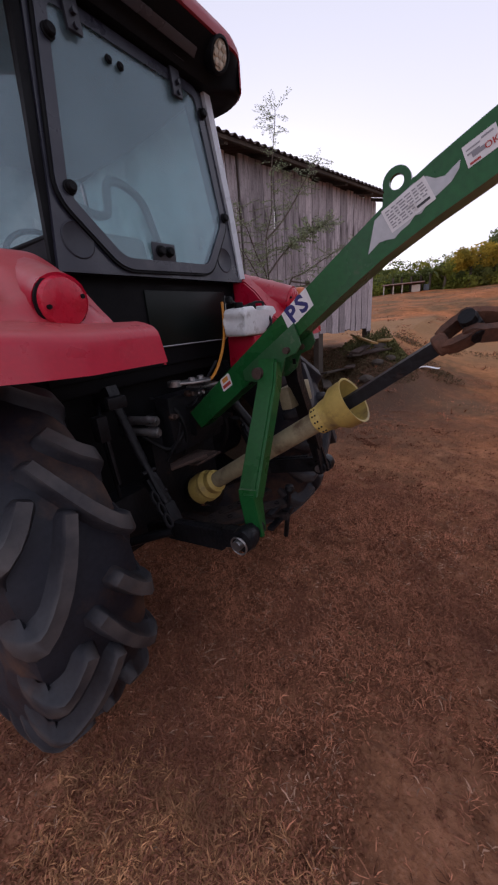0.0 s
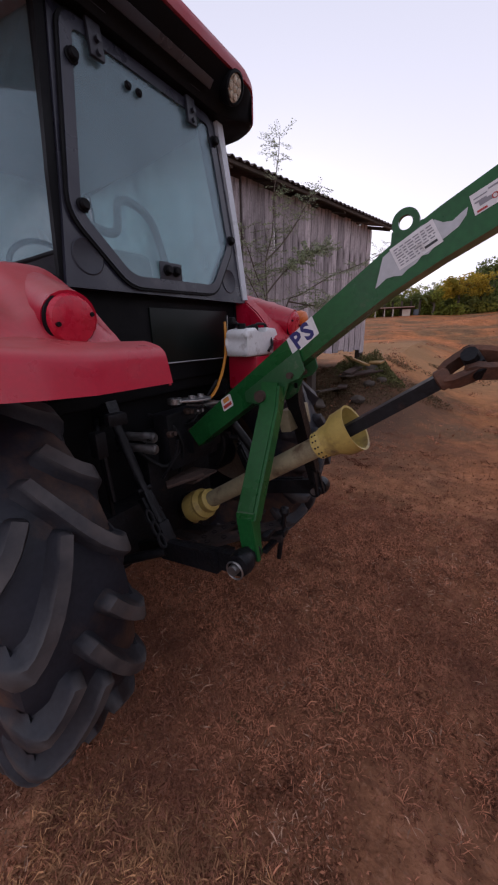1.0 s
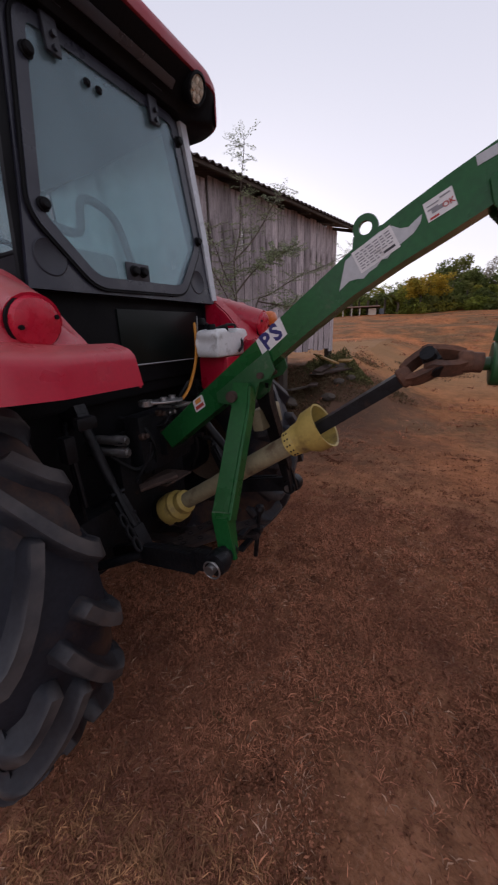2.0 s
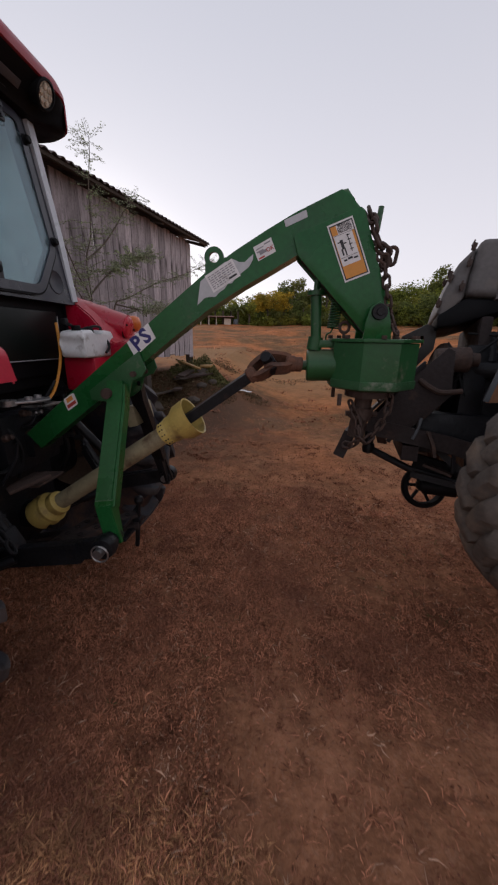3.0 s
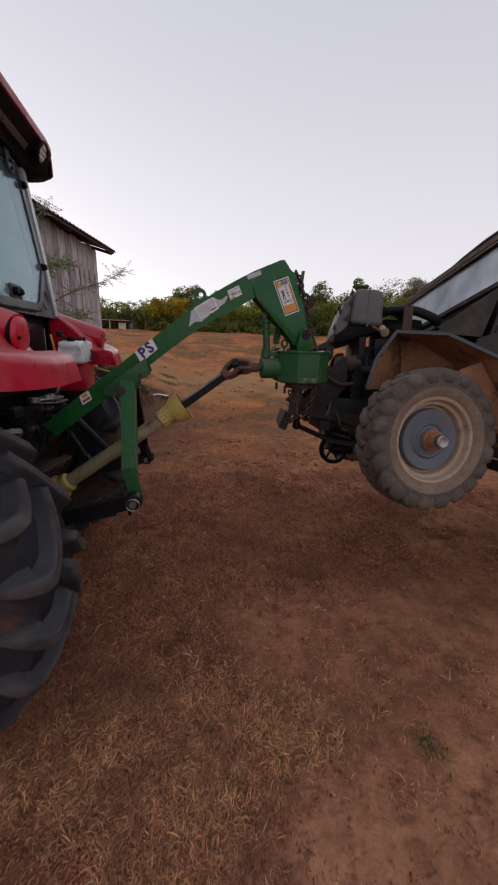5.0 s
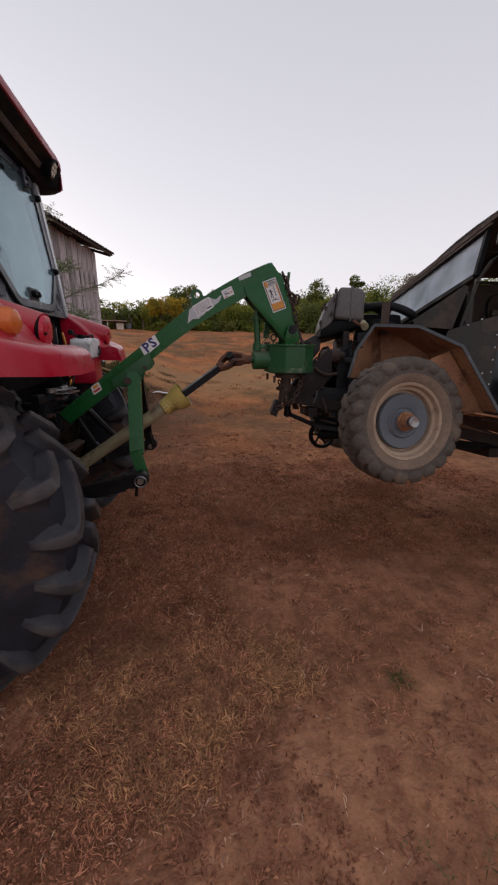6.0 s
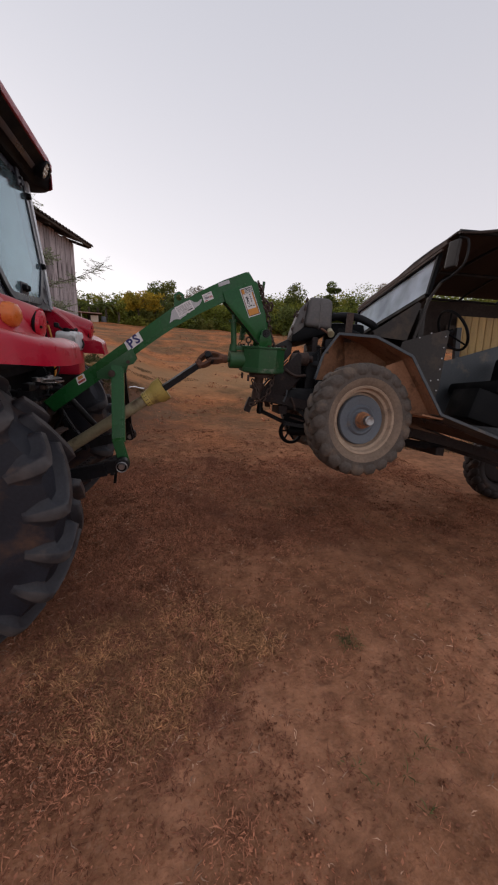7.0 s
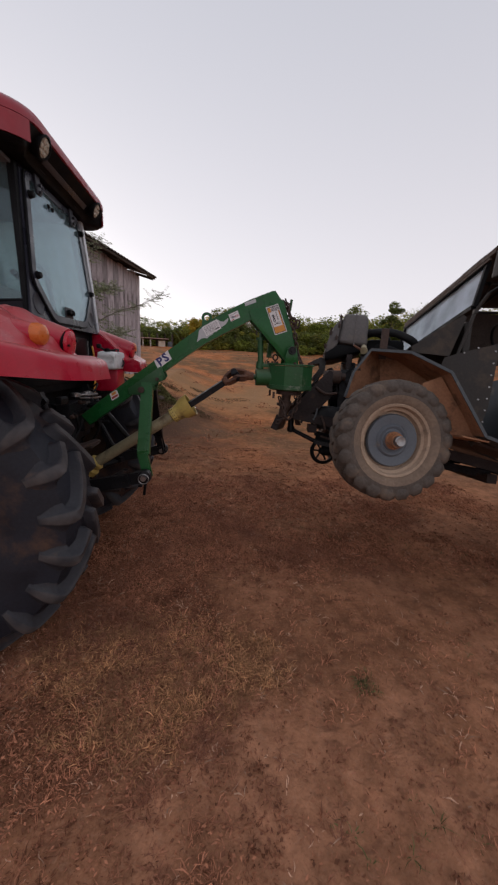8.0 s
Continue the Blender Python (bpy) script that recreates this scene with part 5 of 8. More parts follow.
# pivot brackets and struts
for s in (1, -1):
    Yq = (lambda y: y) if s > 0 else mirror
    bm = B()
    prism(bm, [(-0.795, 1.375), (-0.56, 1.545), (-0.535, 1.47), (-0.555, 1.44), (-0.60, 1.425), (-0.615, 1.37), (-0.66, 1.335), (-0.72, 1.33), (-0.79, 1.335)], Yq(1.143), Yq(1.153), "y", bevel=0.002)
    br = part("pivot_bracket", bm, M_GREENDUST, digger, world=True)
    bm = B()
    rod(bm, (-0.692, Yq(1.085), 1.374), (-0.692, Yq(1.16), 1.374), 0.022, n=14)
    part("pivot_pin", bm, M_RUSTDARK, br, world=True)
    bm = B()
    rod(bm, (-0.588, Yq(1.125), 1.452), (-0.588, Yq(1.16), 1.452), 0.012, n=10)
    part("pivot_pin", bm, M_RUSTDARK, br, world=True)
    bm = B()
    # folded strut: flat flange and a web turned back
    a, k, e = V((-0.668, Yq(1.115), 1.415)), V((-0.700, Yq(0.925), 0.985)), V((-0.632, Yq(0.868), 0.765))
    bar(bm, [(-0.662, Yq(1.120), 1.425), (-0.662, Yq(1.10), 1.33), (-0.652, Yq(0.905), 0.955)], 0.068, 0.014, (1, 0, 0.12))
    bar(bm, [(-0.624, Yq(1.135), 1.41), (-0.624, Yq(1.12), 1.33), (-0.612, Yq(0.925), 0.95)], 0.014, 0.045, (1, 0, 0))
    bar(bm, [(-0.650, Yq(0.905), 0.96), (-0.610, Yq(0.888), 0.805)], 0.066, 0.016, (1, 0, 0.12))
    bar(bm, [(-0.624, Yq(0.925), 0.957), (-0.602, Yq(0.905), 0.81)], 0.014, 0.06, (1, 0, 0))
    bar(bm, [(-0.680, Yq(0.900), 0.965), (-0.612, Yq(0.912), 0.970)], 0.012, 0.03, (0, 1, 0))
    # the far strut takes the dark iron colour, the near one green
    st = part("strut", bm, M_GREEN if s > 0 else M_IRON, digger, "green folded steel strut" if s > 0 else "dark folded steel strut", world=True)
    bm = B()
    rod(bm, (-0.622, Yq(0.86), 0.825), (-0.622, Yq(0.92), 0.825), 0.034, n=18)
    part("eye_bush", bm, M_IRON, st, world=True)
bm = B()
box(bm, (-0.705, TC + 0.22, 1.222), (0.055, 0.22, 0.10), Euler((0, radians(-12), 0)).to_matrix(), bevel=0.010)
part("cross_member", bm, M_TUBE, digger, "dusty cream cross-member", world=True)
# gearbox: eight-sided housing under a flange
GX, GY = 0.385, 1.235
oct_ = lambda rx, ry: [(GX + rx * math.cos(radians(22.5 + 45 * i)), GY + ry * math.sin(radians(22.5 + 45 * i))) for i in range(8)]
bm = B()
ro, ru = oct_(0.172, 0.165), oct_(0.142, 0.14)
rings = [[bm.verts.new((p[0], p[1], z)) for p in pp] for pp, z in ((ro, 1.592), (ro, 1.44), (oct_(0.170, 0.163), 1.424), (ru, 1.416))]
for a, b in zip(rings, rings[1:]):
    for j in range(8):
        bm.faces.new((a[j], a[(j + 1) % 8], b[(j + 1) % 8], b[j]))
bm.faces.new(rings[0][::-1]), bm.faces.new(rings[-1])
gear = part("gearbox", bm, M_GREENDUST, digger, "green gearbox with mud along its lower rim", world=True)
bm = B()
rg = [[bm.verts.new((p[0], p[1], z)) for p in pp] for pp, z in ((oct_(0.168, 0.161), 1.452), (oct_(0.1770, 0.1700), 1.451), (oct_(0.1775, 0.1705), 1.438), (oct_(0.1745, 0.1675), 1.420), (oct_(0.146, 0.144), 1.411), (oct_(0.10, 0.10), 1.413))]
for a, b in zip(rg, rg[1:]):
    for j in range(8):
        bm.faces.new((a[j], a[(j + 1) % 8], b[(j + 1) % 8], b[j]))
part("lower_rim", bm, M_SCRAPED, gear, "scraped pale lower rim", world=True)
bm = B()
prism(bm, oct_(0.184, 0.176), 1.594, 1.607, "z", bevel=0.003)
part("flange", bm, M_GREENDUST, gear, world=True)
bm = B()
lathe(bm, [(0.060, -0.14), (0.064, -0.135), (0.064, 0.0), (0.066, 0.0), (0.066, 0.02)], axis_to((0.265, 1.225, 1.502), (1, 0, 0.03)), 24)
lathe(bm, [(0.02, -0.20), (0.02, -0.14)], axis_to((0.265, 1.225, 1.502), (1, 0, 0.03)), 12)
part("input_housing", bm, M_GREENDUST, gear, world=True)
for a in range(8):
    bm = B()
    p = V((GX + 0.17 * math.cos(radians(45 * a)), GY + 0.163 * math.sin(radians(45 * a)), 1.607))
    rod(bm, p, p + V((0, 0, 0.012)), 0.010, n=6)
    part("bolt", bm, M_RUSTDARK, gear, world=True)
for k in (-1, 1):
    bm = B()
    rod(bm, (GX - 0.13, GY - 0.10 * k - 0.02, 1.40), (GX - 0.13, GY - 0.10 * k - 0.02, 1.355), 0.009, n=6)
    part("bolt", bm, M_RUSTDARK, gear, world=True)
bm = B()
rod(bm, (GX, GY, 1.418), (GX, GY, 1.378), 0.092, n=24)
rod(bm, (GX - 0.01, GY, 1.375), (GX - 0.03, GY, 1.20), 0.036, n=16)
rod(bm, (GX - 0.015, GY, 1.33), (GX - 0.02, GY, 1.28), 0.048, n=16)
rod(bm, (GX - 0.08, GY, 1.30), (GX + 0.05, GY, 1.30), 0.012, n=8)
part("spindle", bm, M_RUSTDARK, gear, "dark rusty drive spindle", world=True)
for y0 in (YN - 0.045, YF + 0.020):
    bm = B()
    prism(bm, [(0.318, 1.60), (0.420, 1.60), (0.412, 1.66), (0.398, 1.715), (0.366, 1.735), (0.334, 1.715), (0.322, 1.66)], y0, y0 + 0.014, "y", bevel=0.003)
    part("hinge_lug", bm, M_GREEN, gear, world=True)
bm = B()
lathe(bm, [(0.012, -0.016), (0.014, -0.010), (0.026, -0.010), (0.028, -0.004), (0.028, 0.004), (0.026, 0.006), (0.026, 0.26)], axis_to((0.366, YN - 0.052, 1.700), (0, 1, 0)), 22)
part("hinge_pin", bm, M_IRON, gear, world=True)
# upright rod and spring behind the gearbox
bm = B()
rod(bm, (0.150, 1.22, 1.560), (0.156, 1.22, 1.610), 0.030, n=14)
rod(bm, (0.156, 1.22, 1.60), (0.146, 1.22, 1.765), 0.021, n=14)
rod(bm, (0.146, 1.22, 1.765), (0.146, 1.22, 1.782), 0.034, n=14)
rod(bm, (0.146, 1.22, 1.78), (0.150, 1.22, 1.90), 0.012, n=10)
box(bm, (0.20, 1.22, 1.585), (0.12, 0.05, 0.03), bevel=0.006)
part("stop_rod", bm, M_GREENDUST, digger, world=True)
bm = B()
tube(bm, [V((0.222 + 0.021 * math.cos(a) + 0.012 * (a / 80), 1.25 + 0.021 * math.sin(a), 1.645 + 0.125 * a / 80)) for a in np.arange(0, 80, 0.5)], 0.0035, 6)
tube(bm, spline([(0.222, 1.25, 1.645), (0.215, 1.25, 1.63), (0.20, 1.25, 1.62), (0.198, 1.25, 1.60)], 6), 0.0035, 6)
part("spring", bm, M_GREENDUST, digger, "green coil spring", world=True)
bm = B()
tube(bm, [(0.262 + 0.018 * math.cos(a), 1.20, 1.648 + 0.02 * math.sin(a)) for a in [2 * math.pi * i / 16 for i in range(16)]], 0.006, 8, closed=True)
rod(bm, (0.262, 1.20, 1.628), (0.262, 1.20, 1.60), 0.006, n=8)
part("eye_bolt", bm, M_RUSTDARK, digger, world=True)


# labels on the arm and head: thin films on the near face
def film(name, pts, material, parent, lift=0.001, thick=0.0008, face=YN):
    bm = B()
    prism(bm, pts, face - lift - thick, face - lift, "y")
    return part(name, bm, material, parent, world=True)


def quad_at(o, ex, ez, u, v):
    """The point u, v (0..1) of a label with corner o and edges ex and ez, in the arm's side plane."""
    return (o[0] + ex[0] * u + ez[0] * v, o[1] + ex[1] * u + ez[1] * v)


def label_pose(o, ex, ez, u, v, face, lift):
    p = quad_at(o, ex, ez, u, v)
    a = math.atan2(ex[1], ex[0])
    return Matrix.Translation((p[0], face - lift, p[1])) @ Matrix.Rotation(radians(90), 4, "X") @ Matrix.Rotation(a, 4, "Z")


def to_digger(m):
    return MW[digger.name].inverted() @ m


def bars(name, o, ex, ez, rows, material, parent, face, lift=0.002):
    """Unreadable print as plain bars: rows of (u0, u1, v0, v1)."""
    bm = B()
    for u0, u1, v0, v1 in rows:
        prism(bm, [quad_at(o, ex, ez, u, v) for u, v in ((u0, v0), (u1, v0), (u1, v1), (u0, v1))], face - lift - 0.0005, face - lift, "y")
    return part(name, bm, material, parent, world=True)


# model letters
o, ex, ez = (-0.583, 1.520), (0.095, 0.077), (-0.029, 0.057)
ps = film("model_label", [quad_at(o, ex, ez, u, v) for u, v in ((0, 0), (1, 0), (1, 1), (0, 1))], M_LABEL, arm)
text_part("lettering", "PS", 0.080, to_digger(label_pose(o, ex, ez, 0.5, 0.5, YN, 0.0022)), M_BLUEINK, ps, 0.035, 1.2)
# maker's badge: a small round shape and a dark stripe
o, ex, ez = (-0.912, 1.280), (0.052, 0.034), (-0.016, 0.050)
bd = film("maker_badge", [quad_at(o, ex, ez, u, v) for u, v in ((0.05, 0), (0.95, 0), (1, 0.1), (1, 0.9), (0.9, 1), (0.1, 1), (0, 0.9), (0, 0.1))], M_LABEL, arm)
bars("badge_shape", o, ex, ez, [(0.22, 0.78, 0.55, 0.9)], M_ORANGE, bd, YN)
bars("badge_stripe", o, ex, ez, [(0.1, 0.9, 0.15, 0.42)], M_REDINK, bd, YN)
# silver animal-shaped plate with a printed label
ARM = [(-0.312, 1.722), (-0.304, 1.770), (-0.298, 1.806), (-0.277, 1.822), (-0.241, 1.848), (-0.203, 1.872), (-0.172, 1.882), (-0.150, 1.872), (-0.128, 1.872), (-0.110, 1.888), (-0.097, 1.898), (-0.098, 1.880), (-0.112, 1.856), (-0.136, 1.838), (-0.160, 1.822), (-0.176, 1.800), (-0.192, 1.798), (-0.205, 1.780), (-0.225, 1.768), (-0.240, 1.752), (-0.262, 1.752), (-0.282, 1.748)]
pl = film("emblem_plate", ARM, M_FOIL, arm)
o, ex, ez = (-0.247, 1.766), (0.104, 0.060), (-0.034, 0.058)
dl = film("data_label", [quad_at(o, ex, ez, u, v) for u, v in ((0, 0), (1, 0), (1, 1), (0, 1))], M_LABEL, pl, lift=0.0022)
rows = []
for k in range(7):
    v = 0.12 + 0.115 * k
    u = 0.06
    while u < 0.9:
        w = 0.05 + 0.12 * rng.random()
        if not (k < 2 and u > 0.55):
            rows.append((u, min(0.94, u + w), v, v + 0.05))
        u += w + 0.04
bars("small_print", o, ex, ez, rows, M_GREYINK, dl, YN, 0.0034)
bars("maker_mark", o, ex, ez, [(0.64, 0.92, 0.14, 0.24)], M_INK, dl, YN, 0.0034)
# inspection label
o, ex, ez = (-0.078, 1.874), (0.064, 0.032), (-0.020, 0.046)
ok = film("inspection_label", [quad_at(o, ex, ez, u, v) for u, v in ((0, 0), (1, 0), (1, 1), (0, 1))], M_LABEL, arm)
bars("small_print", o, ex, ez, [(0.08, 0.5, 0.7, 0.76), (0.08, 0.45, 0.5, 0.58), (0.2, 0.6, 0.3, 0.5), (0.55, 0.9, 0.78, 0.86)], M_GREYINK, ok, YN)
bars("small_print", o, ex, ez, [(0.08, 0.4, 0.06, 0.16)], M_REDINK, ok, YN)
text_part("lettering", "OK", 0.020, to_digger(label_pose(o, ex, ez, 0.77, 0.36, YN, 0.0025)), M_REDINK, ok)
# blank strip
o, ex, ez = (0.018, 1.983), (0.076, 0.031), (-0.007, 0.022)
film("blank_strip", [quad_at(o, ex, ez, u, v) for u, v in ((0, 0), (1, 0), (1, 1), (0, 1))], M_FOIL, arm)
# danger label
HF = YN - 0.010
o, ex, ez = (0.241, 1.800), (0.085, 0.032), (-0.080, 0.181)
dg = film("warning_label", [quad_at(o, ex, ez, u, v) for u, v in ((0, 0), (1, 0), (1, 1), (0, 1))], M_LABEL, digger, face=HF)
bars("border", o, ex, ez, [(0.05, 0.95, 0.03, 0.05), (0.05, 0.95, 0.95, 0.97), (0.05, 0.09, 0.05, 0.95), (0.91, 0.95, 0.05, 0.95)], M_INK, dg, HF)
bars("orange_field", o, ex, ez, [(0.09, 0.91, 0.05, 0.79)], M_ORANGE, dg, HF, 0.0016)
bars("picture_panel", o, ex, ez, [(0.11, 0.82, 0.27, 0.79)], M_LABEL, dg, HF, 0.0024)
bars("warning_sign", o, ex, ez, [(0.09, 0.30, 0.80, 0.95)], M_ORANGE, dg, HF)
bars("picture_marks", o, ex, ez, [(0.24, 0.30, 0.44, 0.55), (0.36, 0.41, 0.42, 0.56), (0.28, 0.39, 0.54, 0.70), (0.18, 0.30, 0.66, 0.68), (0.40, 0.50, 0.62, 0.64), (0.60, 0.63, 0.46, 0.76), (0.57, 0.70, 0.50, 0.515), (0.57, 0.70, 0.58, 0.595), (0.57, 0.70, 0.66, 0.675), (0.57, 0.70, 0.735, 0.75), (0.22, 0.34, 0.34, 0.37), (0.38, 0.56, 0.35, 0.385), (0.60, 0.76, 0.335, 0.36), (0.12, 0.88, 0.405, 0.41), (0.12, 0.88, 0.785, 0.79)], M_INK, dg, HF, 0.0032)
for k, w in enumerate(("PERIGO", "DANGER", "PELIGRO")):
    text_part("lettering", w, 0.0125, to_digger(label_pose(o, ex, ez, 0.60, 0.925 - 0.047 * k, HF, 0.0025)), M_INK, dg)

# ---- drive shaft between tractor and digger ----
S0, S1, S2 = V((-1.13, 1.185, 0.752)), V((-0.42, 1.18, 1.228)), V((-0.090, 1.20, 1.462))
shaft = thing("drive_shaft", Matrix.Translation(S0), "telescopic drive shaft in a cream plastic guard with yellow ends", "drive shaft")
ds = (S1 - S0).normalized()
bm = B()
L1 = (S1 - S0).length
lathe(bm, [(0.040, 0.05), (0.040, L1 * 0.5), (0.041, L1 * 0.5), (0.041, L1 - 0.05)], axis_to(S0, ds), 22)
part("guard_tube", bm, M_TUBE, shaft, "dirty cream guard tube", world=True)
bm = B()
lathe(bm, [(0.072, -0.045), (0.080, -0.04), (0.082, 0.015), (0.074, 0.03), (0.078, 0.034), (0.078, 0.05), (0.058, 0.07), (0.06, 0.075), (0.058, 0.105), (0.045, 0.115)], axis_to(S0, ds), 28)
part("inner_guard", bm, M_YELLOW, shaft, "faded yellow guard cup", world=True)
bm = B()
lathe(bm, [(0.042, -0.085), (0.054, -0.078), (0.056, -0.045), (0.054, -0.04), (0.060, -0.036), (0.062, -0.012), (0.064, -0.005), (0.083, 0.028), (0.086, 0.082), (0.088, 0.086), (0.080, 0.084), (0.075, 0.030), (0.05, -0.01)], axis_to(S1, ds), 30, caps=False)
cg = part("outer_guard", bm, M_YELLOW, shaft, "faded yellow bell-shaped guard", world=True)
bm = B()
mm = axis_to(S1, ds)
for k in range(14):
    a = 2 * math.pi * k / 14
    for h in (-0.066, -0.053):
        p = mm @ V((0.0545 * math.cos(a), 0.0545 * math.sin(a), h))
        box(bm, p, (0.006, 0.006, 0.006))
tagged(part("guard_slots", bm, M_IRON, cg, world=True), kind="stuff")
bm = B()
d2 = (S2 - S1).normalized()
bar(bm, [S1 - d2 * 0.06, S2 - d2 * 0.03], 0.042, 0.042, (0, 1, 0.2))
part("inner_bar", bm, M_IRON, shaft, "black square telescopic bar", world=True)


def yoke(bm, p, d, turn, size):
    """A forked joint half: a socket and two eyes."""
    m = axis_to(p, d) @ Matrix.Rotation(radians(turn), 4, "Z")
    lathe(bm, [(0.030 * size, -0.065 * size), (0.036 * size, -0.06 * size), (0.036 * size, -0.03 * size), (0.028 * size, -0.02 * size)], m, 18)
    for s in (-1, 1):
        pts = [m @ V((s * x * size, 0, h * size)) for x, h in ((0.020, -0.040), (0.032, -0.015), (0.037, 0.02), (0.037, 0.055))]
        bar(bm, pts, 0.056 * size, 0.022 * size, m.to_3x3() @ V((0, 1, 0)))
        c = m @ V((s * 0.037 * size, 0, 0.05 * size))
        ax = m.to_3x3() @ V((s, 0, 0))
        lathe(bm, [(0.017 * size, -0.013 * size), (0.030 * size, -0.012 * size), (0.030 * size, 0.010 * size), (0.017 * size, 0.013 * size), (0.015 * size, 0.004 * size)], axis_to(c, ax), 18)


bm = B()
yoke(bm, S2 + d2 * 0.03, d2, 50, 0.92)
J = S2 + d2 * 0.078
part("yoke", bm, M_RUST, shaft, "rusty forked joint", world=True)
d3 = (V((0.07, 1.222, 1.503)) - J).normalized()
bm = B()
yoke(bm, J + d3 * 0.048, -d3, 140, 0.92)
rod(bm, J + d3 * 0.08, V((0.105, 1.225, 1.500)), 0.030, n=16)
part("yoke", bm, M_RUST, shaft, "rusty forked joint", world=True)
bm = B()
mA, mB = axis_to(J, d2) @ Matrix.Rotation(radians(50), 4, "Z"), axis_to(J, d2) @ Matrix.Rotation(radians(140), 4, "Z")
for q in (mA, mB):
    ax = q.to_3x3() @ V((1, 0, 0))
    rod(bm, J - ax * 0.05, J + ax * 0.05, 0.023, n=10)
box(bm, J, (0.05, 0.05, 0.05), mA.to_3x3(), bevel=0.008)
part("cross", bm, M_IRON, shaft, world=True)

# ---- grey off-road vehicle, its front lifted on the digger's chain ----
ja, jr = radians(-14), radians(9)
JD = V((math.cos(ja), math.sin(ja), 0))
JN = V((-math.sin(ja) * math.cos(jr), math.cos(ja) * math.cos(jr), -math.sin(jr)))
JU = JD.cross(JN)
JM = Matrix((JD, JN, JU)).transposed().to_4x4()
JM.translation = (0.976, 0.645, 1.17)
jeep = thing("off_road_vehicle", JM, "grey open off-road vehicle without bonnet, front wheels hoisted off the ground", "car")


def jpart(name, bm, material, parent=None, label="", angle=35):
    return part(name, bm, material, parent or jeep, label, angle)


def jeep_disc(bm, w, rr):
    h = w / 2
    # rim well: flange, then a deep dished well
    lathe(bm, [(rr + 0.016, -h * 0.72), (rr + 0.010, -h * 0.80), (rr - 0.004, -h * 0.74), (rr - 0.012, -h * 0.45), (rr - 0.030, -h * 0.38), (rr - 0.036, -h * 0.05), (rr - 0.050, 0.0), (0.05, 0.0)], Matrix(), 44, caps=False)


def on_ground(x, y):
    """Where a rear wheel's middle stands so that its tyre meets the ground."""
    p = JM @ V((x, y, -0.6))
    return x, y, -0.6 + (ground_height(p.x, p.y) + 0.396 - p.z) / JM.col[2].z


for pos in ((0.010, 0.162, -0.008), (0.010, 1.755, -0.008), on_ground(2.30, 0.27), on_ground(2.30, 1.70)):
    near = pos[1] < 1
    m = JM @ Matrix.Translation(pos) @ Matrix.Rotation(radians(15 if pos[0] < 1 else 0), 4, "Z") @ Matrix.Rotation(radians(-90 if near else 90), 4, "X")
    # rear wheels coloured dark brown throughout, putting the body's shade into them
    wh = wheel(jeep, "road_wheel", m, 0.406, 0.205, 0.232, 22, 0.026, 0.22, 0.052, (M_WALL2, M_TYRE2, M_RIMDUST) if pos[0] < 1 else (M_BUMPER, M_BUMPER, M_BUMPER), -1 if near else 1, jeep_disc, 0.20, proud=0.009)
    bm = B()
    hw = 0.1025
    edge = [(0.300, -hw * 1.008), (0.336, -hw * 0.985), (0.345, -hw * 0.958), (0.3645, -hw * 0.872), (0.377, -hw * 0.63), (0.382, 0)]
    lathe(bm, edge + [(a, -b) for a, b in edge[-2::-1]], Matrix(), 64, caps=False)
    part("shoulder", bm, M_TYRE2 if pos[0] < 1 else M_BUMPER, wh, "dark dusty rubber between the tread bars")
    bm = B()
    lathe(bm, [(0.180, -0.010), (0.178, -0.030), (0.172, -0.038), (0.150, -0.036), (0.112, -0.028), (0.106, -0.036), (0.098, -0.042), (0.088, -0.040), (0.080, -0.032), (0.068, -0.034), (0.064, -0.050), (0.001, -0.052)], Matrix(), 44, caps=False)
    dsc = part("disc", bm, M_RIM2 if pos[0] < 1 else M_BUMPER, wh, "grey-blue painted wheel disc")
    bm = B()
    lathe(bm, [(0.062, -0.045), (0.060, -0.060), (0.050, -0.066), (0.047, -0.102), (0.044, -0.106)], Matrix(), 24)
    for k in range(6):
        a = 2 * math.pi * k / 6
        rod(bm, (0.048 * math.cos(a), 0.048 * math.sin(a), -0.05), (0.048 * math.cos(a), 0.048 * math.sin(a), -0.078), 0.009, n=6)
    part("hub", bm, M_HUBRUST, wh, "rusty wheel hub")
    bm = B()
    lathe(bm, [(0.036, -0.10), (0.036, -0.136), (0.030, -0.142), (0.010, -0.138), (0.001, -0.138)], Matrix(), 20, caps=False)
    part("hub_cap", bm, M_STEEL, wh)

# mudguard: a strip that follows the lip, painted above and caked with mud below
LIP = [V((-0.335, 0.40, 0.10)), V((-0.290, 0.38, 0.288)), V((-0.244, 0.37, 0.477)), V((-0.138, 0.36, 0.640)), V((0.105, 0.22, 0.606)), V((0.337, 0.12, 0.470)), V((0.565, 0.075, 0.074)), V((1.03, 0.10, -0.075)), V((1.75, 0.12, -0.31))]
MF = lambda y: 1.92 - y


